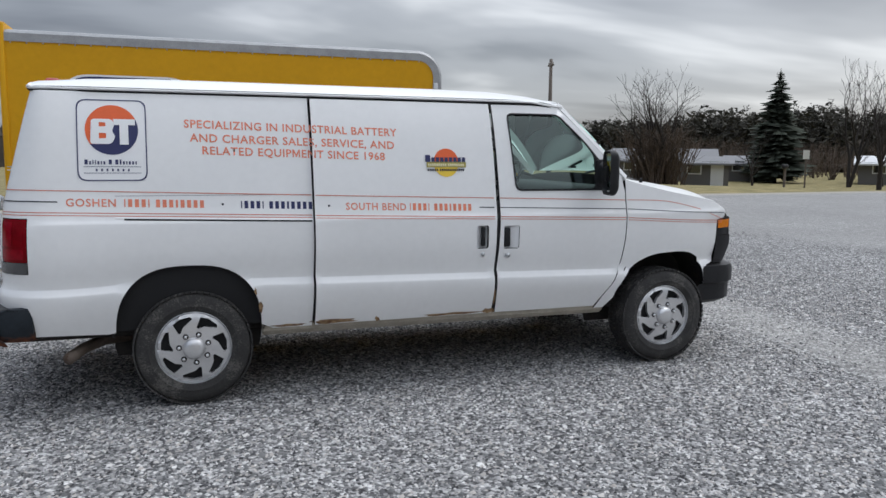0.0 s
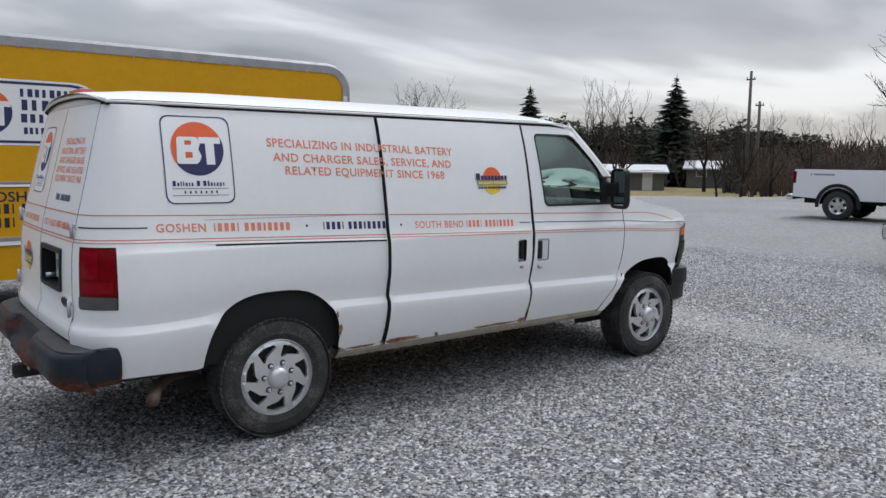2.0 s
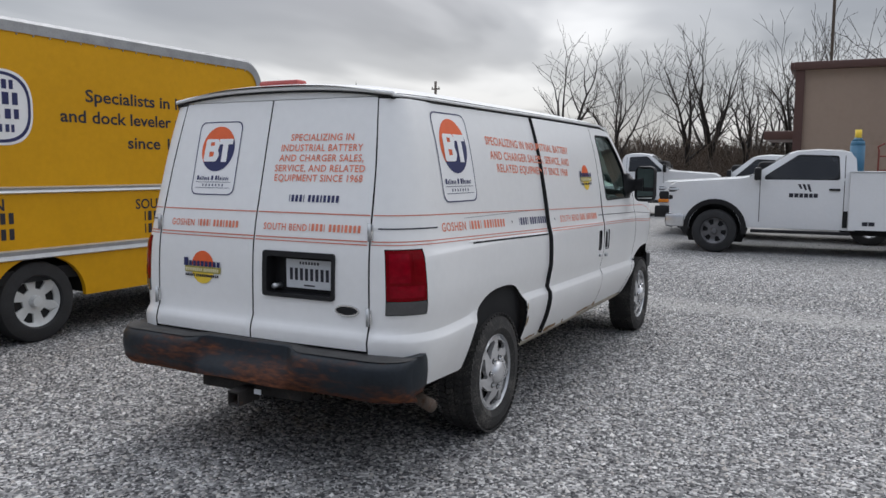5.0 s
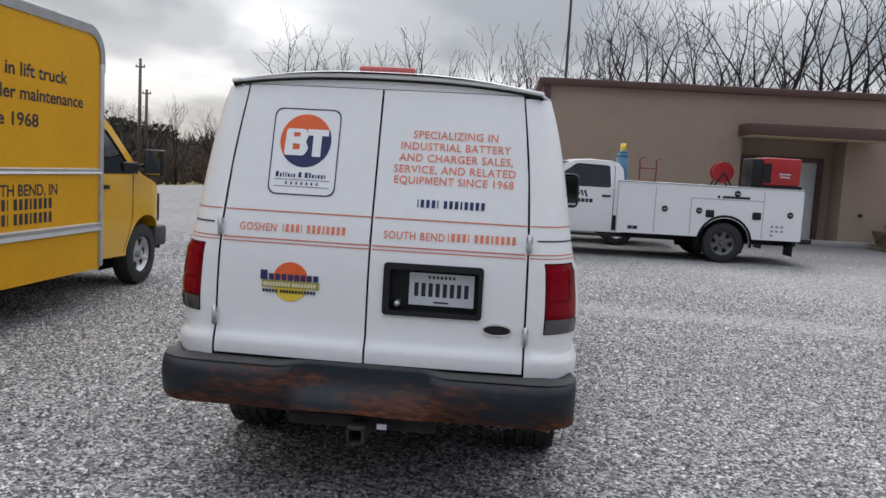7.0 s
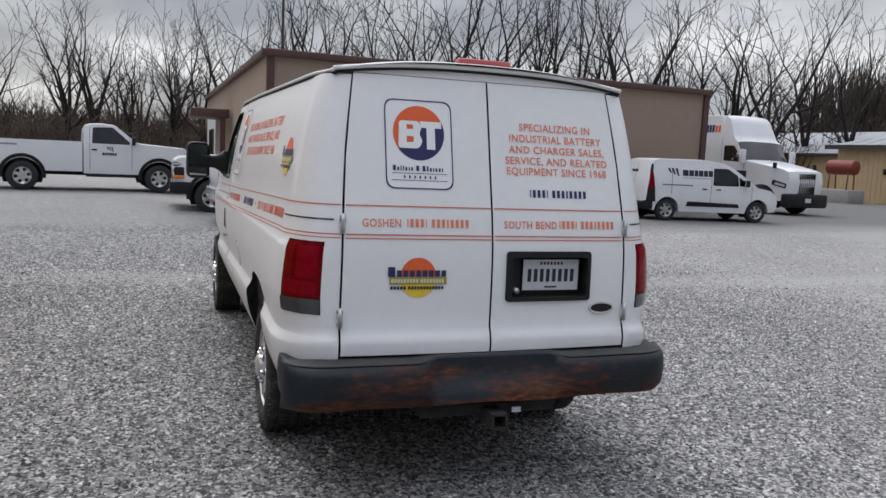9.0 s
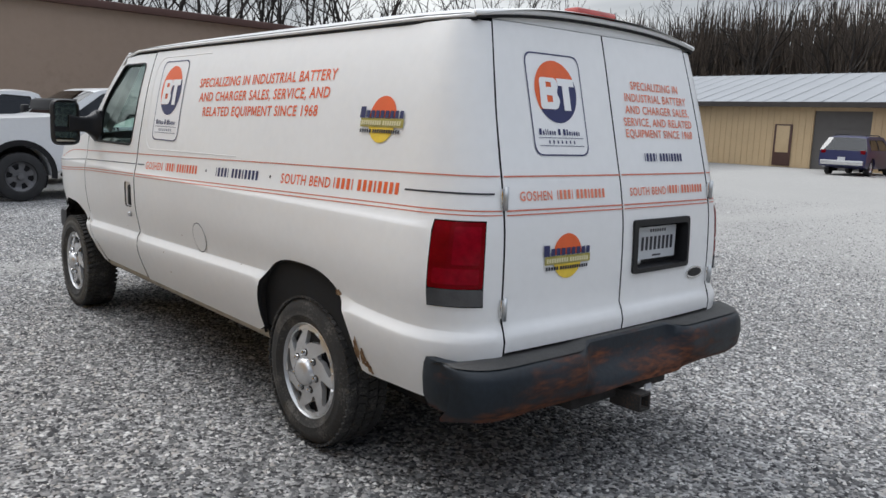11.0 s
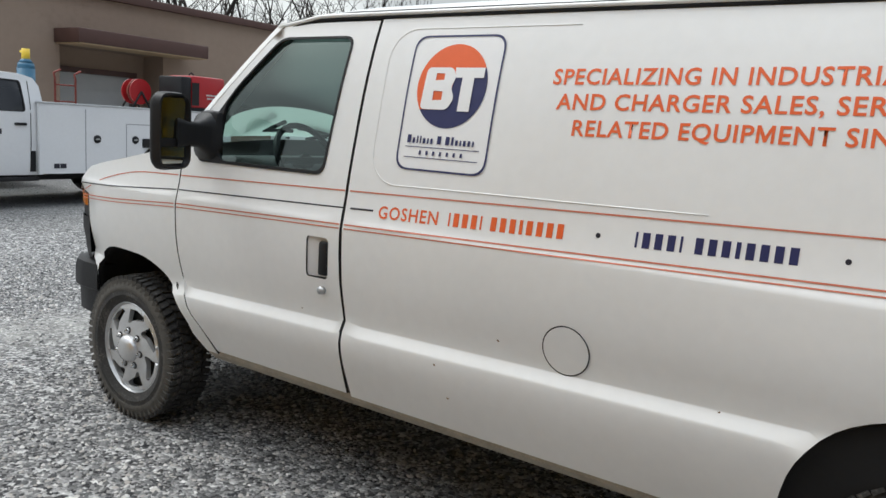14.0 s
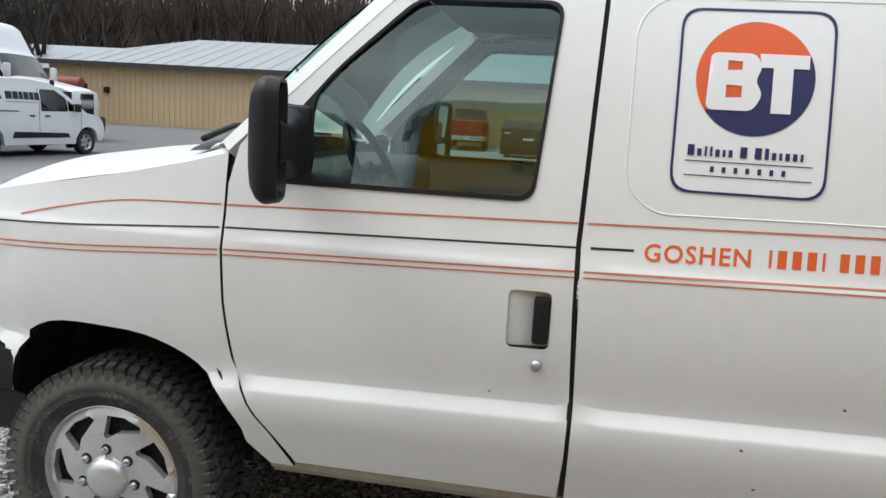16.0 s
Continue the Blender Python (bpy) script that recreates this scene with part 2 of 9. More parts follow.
M["dust"] = mat("road_dirt", (0.42, 0.38, 0.31), 0.9, 0, 0.25, 14)
M["under"] = mat("underbody", (0.03, 0.027, 0.025), 0.9, 0, 0.5, 10, second=(0.09, 0.05, 0.03), second_at=0.64)
M["orange_ink"] = mat("orange_vinyl", (0.80, 0.13, 0.03), 0.45, 0, 0.06, 20)
M["faded_ink"] = mat("faded_orange_vinyl", (0.80, 0.24, 0.14), 0.5, 0, 0.25, 25)
M["stripe_ink"] = mat("dull_red_pinstripe", (0.60, 0.17, 0.10), 0.5, 0, 0.2, 25)
M["navy_ink"] = mat("navy_vinyl", (0.02, 0.025, 0.105), 0.45, 0, 0.08, 20)
M["black_ink"] = mat("black_vinyl", (0.018, 0.018, 0.03), 0.45, 0, 0.1, 20)
M["white_ink"] = mat("white_vinyl", (0.86, 0.86, 0.86), 0.4, 0, 0.02, 20)
M["yellow_ink"] = mat("yellow_vinyl", (0.86, 0.60, 0.05), 0.45, 0, 0.08, 20)
M["olive_ink"] = mat("olive_vinyl", (0.36, 0.31, 0.07), 0.45, 0, 0.15, 20)
M["grey_ink"] = mat("grey_vinyl", (0.30, 0.30, 0.32), 0.45, 0, 0.1, 20)
M["seat"] = mat("grey_seat_cloth", (0.10, 0.10, 0.105), 0.9, 0, 0.2, 20, 0.15, 150)
M["cab_trim"] = mat("grey_cabin_trim", (0.16, 0.165, 0.17), 0.7, 0, 0.1, 12)
M["plate"] = mat("plate_white", (0.62, 0.64, 0.66), 0.4, 0, 0.05, 20)
M["red_paint"] = mat("red_paint", (0.38, 0.012, 0.016), 0.4, 0, 0.08, 4, coat=0.15)
M["blue_paint"] = mat("dark_blue_paint", (0.016, 0.02, 0.085), 0.35, 0, 0.08, 4, coat=0.2)
M["tan_wall"] = mat("tan_stucco", (0.34, 0.255, 0.195), 0.9, 0, 0.07, 0.5, 0.15, 30, second=(0.31, 0.232, 0.176), second_at=0.60)
M["brown_trim"] = mat("brown_metal", (0.092, 0.045, 0.036), 0.5, 0, 0.12, 3)
M["beige_metal"] = mat("beige_siding", (0.60, 0.445, 0.262), 0.55, 0, 0.08, 1.2, 0.05, 8, second=(0.57, 0.42, 0.25), second_at=0.64)
M["roof_metal"] = mat("grey_metal_roof", (0.31, 0.325, 0.345), 0.4, 0.25, 0.08, 0.8)
M["dark_trim"] = mat("dark_brown_trim", (0.05, 0.042, 0.038), 0.6, 0, 0.15, 3)
M["door_white"] = mat("off_white_door", (0.62, 0.63, 0.62), 0.5, 0, 0.05, 3)
M["door_grey"] = mat("dark_grey_door", (0.12, 0.112, 0.105), 0.55, 0, 0.1, 3)
M["wood"] = mat("weathered_wood", (0.21, 0.155, 0.10), 0.9, 0, 0.3, 9, 0.3, 60, per=0.3)
M["pole"] = mat("weathered_pole", (0.12, 0.10, 0.085), 0.9, 0, 0.25, 6, 0.3, 30)
M["bark"] = mat("grey_brown_bark", (0.028, 0.023, 0.020), 0.95, 0, 0.35, 3, 0.4, 20, per=0.2)
M["twig"] = mat("bare_twigs", (0.030, 0.024, 0.020), 0.95, 0, 0.35, 4, per=0.2)
M["brush"] = mat("leafless_brush", (0.085, 0.062, 0.046), 0.95, 0, 0.45, 0.6)
M["far_needles"] = mat("far_brown_green_needles", (0.052, 0.049, 0.037), 0.95, 0, 0.45, 0.3)
M["needles"] = mat("dark_needles", (0.038, 0.047, 0.031), 0.9, 0, 0.4, 3)
M["brown_wood"] = mat("brown_woodland", (0.098, 0.076, 0.060), 0.95, 0, 0.45, 0.25)
M["far_wood"] = mat("far_woodland", (0.062, 0.052, 0.044), 0.95, 0, 0.45, 0.25)
M["house_wall"] = mat("grey_house_siding", (0.13, 0.125, 0.12), 0.8, 0, 0.1, 1)
M["house_roof"] = mat("pale_metal_roof", (0.15, 0.152, 0.16), 0.5, 0, 0.1, 1)
M["white_roof"] = mat("white_metal_roof", (0.55, 0.56, 0.57), 0.5, 0, 0.1, 1)
M["cream_ink"] = mat("cream_vinyl", (0.72, 0.66, 0.40), 0.45, 0, 0.08, 20)
M["tank_blue"] = mat("blue_cylinder_paint", (0.03, 0.13, 0.22), 0.45, 0, 0.15, 9)
M["pipe"] = mat("exhaust_steel", (0.16, 0.125, 0.10), 0.6, 0.4, 0.4, 14, second=(0.10, 0.045, 0.025), second_at=0.58)
M["tank_red"] = mat("rusty_red_tank", (0.20, 0.035, 0.022), 0.6, 0, 0.25, 4)
M["concrete"] = mat("grey_concrete", (0.34, 0.33, 0.31), 0.9, 0, 0.15, 3, 0.2, 40)


# ---------------------------------------------------------------- mesh helpers
def pchip(knots):
    """A smooth monotone curve through (at, value) pairs."""
    xs = [k[0] for k in knots]
    ys = [k[1] for k in knots]
    n = len(xs)
    d = [(ys[i + 1] - ys[i]) / (xs[i + 1] - xs[i]) for i in range(n - 1)]
    s = [d[0]] + [0 if d[i - 1] * d[i] <= 0 else 2 * d[i - 1] * d[i] / (d[i - 1] + d[i]) for i in range(1, n - 1)] + [d[-1]]

    def f(x):
        if x <= xs[0]:
            return ys[0]
        if x >= xs[-1]:
            return ys[-1]
        i = next(j for j in range(n - 1) if x <= xs[j + 1])
        h = xs[i + 1] - xs[i]
        t = (x - xs[i]) / h
        return ys[i] * (1 + 2 * t) * (1 - t) ** 2 + h * s[i] * t * (1 - t) ** 2 + ys[i + 1] * t * t * (3 - 2 * t) + h * s[i + 1] * t * t * (t - 1)
    return f


def ss(a, b, x):
    t = min(1, max(0, (x - a) / (b - a)))
    return t * t * (3 - 2 * t)


def thing(name, label, category, m=None, group="", kind=""):
    ob = new(name)
    ob.empty_display_size = 0.2
    if m is not None:
        ob.matrix_basis = m
    return tagged(ob, label, category, group, kind)


def finish(bm, angle=35):
    lim = radians(angle)
    for f in bm.faces:
        f.smooth = True
    for e in bm.edges:
        if len(e.link_faces) == 2 and e.calc_face_angle(0) > lim:
            e.smooth = False


def mesh_of(name, bm, material, angle=35):
    finish(bm, angle)
    me = bpy.data.meshes.new(name)
    bm.to_mesh(me)
    bm.free()
    # turned-in panel edges are blackened so the shut lines look shaded
    if name in ("rear_quarter", "sliding_door", "front_door", "fender", "rear_door") and material is M["paint"]:
        material = (material, M["gap"])
    for mm in (material if isinstance(material, (list, tuple)) else [material]):
        me.materials.append(mm)
    return me


def part(name, bm, material, parent, label="", angle=35):
    ob = new(name, mesh_of(name, bm, material, angle))
    if parent is not None:
        ob.parent = parent
    if label:
        ob["label"] = label
    return ob


def box(bm, c, s, bevel=0.0, m=None, seg=2):
    vs = bmesh.ops.create_cube(bm, size=1.0)["verts"]
    mm = Matrix.Translation(c) @ Matrix.Diagonal((*s, 1))
    if m is not None:
        mm = m @ mm
    bmesh.ops.transform(bm, matrix=mm, verts=vs)
    if bevel:
        es = list({e for v in vs for e in v.link_edges})
        bmesh.ops.bevel(bm, geom=es, offset=bevel, segments=seg, profile=0.5, affect="EDGES")
    return bm


def newbox(c, s, bevel=0.0, m=None, seg=2):
    return box(bmesh.new(), c, s, bevel, m, seg)


def rod(bm, p0, p1, r0, r1=None, seg=8, caps=True):
    r1 = r0 if r1 is None else r1
    p0, p1 = Vector(p0), Vector(p1)
    q = (p1 - p0).to_track_quat("Z", "Y").to_matrix()
    a, b = [], []
    for i in range(seg):
        w = 2 * math.pi * i / seg
        d = q @ Vector((math.cos(w), math.sin(w), 0))
        a.append(bm.verts.new(p0 + d * r0))
        b.append(bm.verts.new(p1 + d * r1))
    for i in range(seg):
        j = (i + 1) % seg
        bm.faces.new((a[i], a[j], b[j], b[i]))
    if caps:
        bm.faces.new(a[::-1])
        bm.faces.new(b)
    return bm


def tube(bm, pts, r, seg=8, closed=False):
    """A bent tube along pts; r is a radius or a list of them."""
    pts = [Vector(p) for p in pts]
    n = len(pts)
    rs = r if isinstance(r, (list, tuple)) else [r] * n
    rings = []
    up = Vector((0, 0, 1))
    for i, p in enumerate(pts):
        d = (pts[(i + 1) % n if closed else min(i + 1, n - 1)] - pts[(i - 1) % n if closed else max(i - 1, 0)]).normalized()
        a = d.cross(up if abs(d.z) < 0.95 else Vector((1, 0, 0))).normalized()
        b = a.cross(d)
        rings.append([bm.verts.new(p + (a * math.cos(w) + b * math.sin(w)) * rs[i]) for w in (2 * math.pi * k / seg for k in range(seg))])
    return skin(bm, rings, True, closed, not closed)


def skin(bm, rings, ring_closed=True, closed=False, caps=False):
    """Faces between rings of vertices."""
    n = len(rings)
    for i in range(n if closed else n - 1):
        a, b = rings[i], rings[(i + 1) % n]
        m = len(a)
        for k in range(m if ring_closed else m - 1):
            bm.faces.new((a[k], b[k], b[(k + 1) % m], a[(k + 1) % m]))
    if caps:
        bm.faces.new(rings[0])
        bm.faces.new(rings[-1][::-1])
    return bm


def loft(rows, ring_closed=False, caps=False):
    bm = bmesh.new()
    skin(bm, [[bm.verts.new(p) for p in r] for r in rows], ring_closed, False, caps)
    bmesh.ops.recalc_face_normals(bm, faces=bm.faces)
    return bm


def revolve(bm, prof, seg=32, axis=1, at=(0, 0, 0), sign=1):
    """prof: (radius, along) pairs turned about the y axis through at; sign turns it over."""
    rings = []
    for r, h in prof:
        rings.append([bm.verts.new((at[0] + r * math.cos(w), at[1] + sign * h, at[2] + r * math.sin(w))) for w in (2 * math.pi * k / seg for k in range(seg))])
    skin(bm, rings, True, False, False)
    for ring in (rings[0], rings[-1]):
        if prof[0 if ring is rings[0] else -1][0] < 0.2 and len({tuple(v.co) for v in ring}) > 2:
            bm.faces.new(ring)
    bmesh.ops.recalc_face_normals(bm, faces=bm.faces)
    return bm


def inside(poly, x, y):
    c = False
    j = len(poly) - 1
    for i in range(len(poly)):
        xi, yi = poly[i]
        xj, yj = poly[j]
        if (yi > y) != (yj > y) and x < (xj - xi) * (y - yi) / (yj - yi) + xi:
            c = not c
        j = i
    return c


def dense(poly, step):
    out = []
    for i in range(len(poly)):
        a, b = poly[i], poly[(i + 1) % len(poly)]
        n = max(1, int(math.hypot(b[0] - a[0], b[1] - a[1]) / step))
        out += [(a[0] + (b[0] - a[0]) * k / n, a[1] + (b[1] - a[1]) * k / n) for k in range(n)]
    return out


def arc(cx, cz, rx, a0, a1, n=16, rz=None):
    rz = rx if rz is None else rz
    return [(cx + rx * math.cos(radians(a0 + (a1 - a0) * i / n)), cz + rz * math.sin(radians(a0 + (a1 - a0) * i / n))) for i in range(n + 1)]


def arch(cx, cz, rx, a0, a1, n, rz, power=2.4):
    """A wheel arch: an arc with a flatter top and fuller shoulders."""
    e = 2 / power
    out = []
    for i in range(n + 1):
        c, q = math.cos(radians(a0 + (a1 - a0) * i / n)), math.sin(radians(a0 + (a1 - a0) * i / n))
        out.append((cx + math.copysign(abs(c) ** e, c) * rx, cz + math.copysign(abs(q) ** e, q) * rz))
    return out


def round_poly(poly, r, n=5):
    """Rounds the corners of a polygon."""
    out = []
    k = len(poly)
    for i in range(k):
        p, a, b = Vector(poly[i]), Vector(poly[i - 1]), Vector(poly[(i + 1) % k])
        da, db = (a - p), (b - p)
        q = min(r, da.length * 0.45, db.length * 0.45)
        p0, p1 = p + da.normalized() * q, p + db.normalized() * q
        for j in range(n + 1):
            t = j / n
            v = p0 * (1 - t) ** 2 + p * 2 * t * (1 - t) + p1 * t * t
            out.append((v.x, v.y))
    return out


def panel(outline, surf, holes=(), step=0.06, levels=None, rim=0.02, edge_step=0.04, jitter=0.0):
    """A sheet with an outline and holes drawn in two coordinates and laid on surf(u, v); its edges are turned in by rim along surf(u, v, depth)."""
    from mathutils.geometry import delaunay_2d_cdt
    loops = [dense(outline, edge_step)] + [dense(h, edge_step) for h in holes]
    vs, es = [], []
    for lp in loops:
        b = len(vs)
        vs += [Vector(p) for p in lp]
        es += [(b + i, b + (i + 1) % len(lp)) for i in range(len(lp))]
    us = [p[0] for p in loops[0]]
    ws = [p[1] for p in loops[0]]
    lv = levels or list(np.arange(min(ws) + step, max(ws), step))
    edge_pts = np.array([p for lp in loops for p in lp])
    for u in np.arange(min(us) + step / 2, max(us), step):
        for w in lv:
            if min(ws) < w < max(ws) and inside(loops[0], u, w) and not any(inside(h, u, w) for h in loops[1:]):
                if np.min((edge_pts[:, 0] - u) ** 2 + (edge_pts[:, 1] - w) ** 2) > (0.3 * step) ** 2:
                    vs.append(Vector((u, w)))
    v2, e2, f2 = delaunay_2d_cdt(vs, es, [], 0, 1e-5)[:3]
    bm = bmesh.new()
    bv = [bm.verts.new(surf(v.x, v.y, 0.0)) for v in v2]
    for f in f2:
        c = sum((v2[i] for i in f), Vector((0, 0))) / len(f)
        if inside(loops[0], c.x, c.y) and not any(inside(h, c.x, c.y) for h in loops[1:]):
            bm.faces.new([bv[i] for i in f])
    for lp in loops:
        if rim:
            a = [bm.verts.new(surf(u, w, 0.0)) for u, w in lp]
            b = [bm.verts.new(surf(u, w, rim)) for u, w in lp]
            for i in range(len(lp)):
                j = (i + 1) % len(lp)
                bm.faces.new((a[i], a[j], b[j], b[i])).material_index = 1
    loose = [v for v in bm.verts if not v.link_faces]
    bmesh.ops.delete(bm, geom=loose, context="VERTS")
    return bm


def face_out(bm, way):
    """Turns the faces whose normals point away from way."""
    bm.normal_update()
    fl = [f for f in bm.faces if f.normal.dot(way) < -0.05]
    bmesh.ops.reverse_faces(bm, faces=fl)
    return bm


def text_bm(body, width, height, bold=0.0, spacing=1.0):
    """Letters in the built-in font, their capitals height tall, squeezed to width, from x = 0."""
    c = bpy.data.curves.new("lettering", "FONT")
    c.body, c.size, c.offset, c.space_character, c.resolution_u = body, 1.0, bold, spacing, 3
    ob = bpy.data.objects.new("lettering", c)
    scene.collection.objects.link(ob)
    me = bpy.data.meshes.new_from_object(ob.evaluated_get(bpy.context.evaluated_depsgraph_get()))
    bm = bmesh.new()
    bm.from_mesh(me)
    bpy.data.meshes.remove(me)
    if bold and "M" in body:
        # this font's M folds over when made bold: draw it as straight strokes
        c.offset = 0.0

        def right_edge(t):
            c.body = t
            me2 = bpy.data.meshes.new_from_object(ob.evaluated_get(bpy.context.evaluated_depsgraph_get()))
            e = max([v.co.x for v in me2.vertices], default=0.0)
            lo = min([v.co.x for v in me2.vertices], default=0.0)
            bpy.data.meshes.remove(me2)
            return e, lo
        wide = right_edge("M")
        for i, ch in enumerate(body):
            if ch == "M":
                e0, e1 = right_edge(body[:i])[0], right_edge(body[:i + 1])[0]
                gone = [v for v in bm.verts if e0 + bold * 1.2 < v.co.x < e1 + bold * 2.5]
                h = max(v.co.y for v in gone)
                bmesh.ops.delete(bm, geom=gone, context="VERTS")
                x0, w, s = e1 - (wide[0] - wide[1]) - bold, wide[0] - wide[1] + 2 * bold, 0.085 + 2 * bold
                h = min(h, 0.73 + bold)
                pts = [(0, 0), (0, h), (1.15 * s, h), (w / 2, 0.40 * h), (w - 1.15 * s, h), (w, h), (w, 0), (w - s, 0), (w - s, 0.66 * h), (w / 2 + 0.4 * s, 0.06 * h), (w / 2 - 0.4 * s, 0.06 * h), (s, 0.66 * h), (s, 0)]
                bmesh.ops.triangulate(bm, faces=[bm.faces.new([bm.verts.new((x0 + x, y, 0)) for x, y in pts])])
    bpy.data.objects.remove(ob)
    xs = [v.co.x for v in bm.verts]
    x0, x1 = min(xs), max(xs)
    for v in bm.verts:
        v.co = Vector(((v.co.x - x0) / (x1 - x0) * width, v.co.y * height / 0.73, 0))
    return bm


def lay(bm, at):
    """Moves flat letters or shapes onto a surface: at(x, y) gives the place."""
    for v in bm.verts:
        v.co = at(v.co.x, v.co.y)
    return bm


def bars(widths, height, gap):
    """A row of plain bars standing in for figures."""
    bm = bmesh.new()
    x = 0
    for w in widths:
        if w > 0:
            n = max(1, int(w / 0.03))
            a = [bm.verts.new((x + w * i / n, 0, 0)) for i in range(n + 1)]
            b = [bm.verts.new((x + w * i / n, height, 0)) for i in range(n + 1)]
            for i in range(n):
                bm.faces.new((a[i], a[i + 1], b[i + 1], b[i]))
        x += abs(w) + gap
    return bm


def islands(bm):
    """The separate pieces of a flat artwork, each as a bmesh of its own."""
    left, out = set(bm.faces), []
    while left:
        todo, got = [left.pop()], []
        while todo:
            f = todo.pop()
            got.append(f)
            for e in f.edges:
                for g in e.link_faces:
                    if g in left:
                        left.discard(g)
                        todo.append(g)
        b, seen = bmesh.new(), {}
        for f in got:
            b.faces.new([seen.setdefault(v.index, None) or seen.update({v.index: b.verts.new(v.co)}) or seen[v.index] for v in f.verts])
        out.append(b)
    bm.free()
    return out


def words(bm, gap):
    """The words of a line of letters, each as a bmesh of its own."""
    bm.verts.index_update()
    out, edge = [], None
    for b in sorted(islands(bm), key=lambda b: min(v.co.x for v in b.verts)):
        lo, hi = min(v.co.x for v in b.verts), max(v.co.x for v in b.verts)
        if edge is None or lo - edge > gap:
            out.append(bmesh.new())
            edge = hi
        seen = {v: out[-1].verts.new(v.co) for v in b.verts}
        for f in b.faces:
            out[-1].faces.new([seen[v] for v in f.verts])
        edge = max(edge, hi)
        b.free()
    return out


def flat_poly(poly, holes=(), step=0.05):
    return panel(poly, lambda u, w, d: Vector((u, w, 0)), holes, step, rim=0, edge_step=0.03)


def ring_poly(outer, t):
    """A polygon and the same shrunk by t towards its middle."""
    cx = sum(p[0] for p in outer) / len(outer)
    cz = sum(p[1] for p in outer) / len(outer)
    w = max(abs(p[0] - cx) for p in outer)
    h = max(abs(p[1] - cz) for p in outer)
    return [(cx + (p[0] - cx) * (w - t) / w, cz + (p[1] - cz) * (h - t) / h) for p in outer]


# ---------------------------------------------------------------- ground
def ground_z(x, y):
    """The yard is nearly level; past its edge the grass falls away to the road."""
    d = math.hypot(x - 1.5, y)
    a = math.degrees(math.atan2(y, x - 1.5))
    w = 1 - ss(14, 34, a) if a > 0 else 1 - ss(95, 130, -a)
    return 0.03 * ss(6, 14, d) * w + 0.15 * ss(12, 17, x) * ss(-1.5, 2.5, y) * (1 - ss(30, 45, d)) - 1.0 * ss(30, 62, d) * ss(16, 34, a) + 0.2 * ss(21.5, 28, -y)


def ground_sheet():
    """One sheet to the horizon, finer near the van."""
    ax = [-900, -400, -200, -120, -80, -60, -45, -36, -30, -25, -21, -18]
    ax += list(np.arange(-16, 28.1, 1.0)) + [31, 35, 40, 46, 54, 64, 80, 110, 160, 260, 500, 900]
    ay = [-900, -400, -220, -140, -100, -80, -66, -56, -50, -45, -40, -36, -33] + list(np.arange(-31, 12.1, 1.0)) + [14, 16, 18, 20, 22, 25, 28, 32, 38, 46, 60, 80, 120, 200, 400, 900]
    bm = bmesh.new()
    g = [[bm.verts.new((x, y, ground_z(x, y))) for y in ay] for x in ax]
    for i in range(len(ax) - 1):
        for j in range(len(ay) - 1):
            bm.faces.new((g[i][j], g[i + 1][j], g[i + 1][j + 1], g[i][j + 1]))
    return part("ground", bm, M["gravel"], None, angle=180)


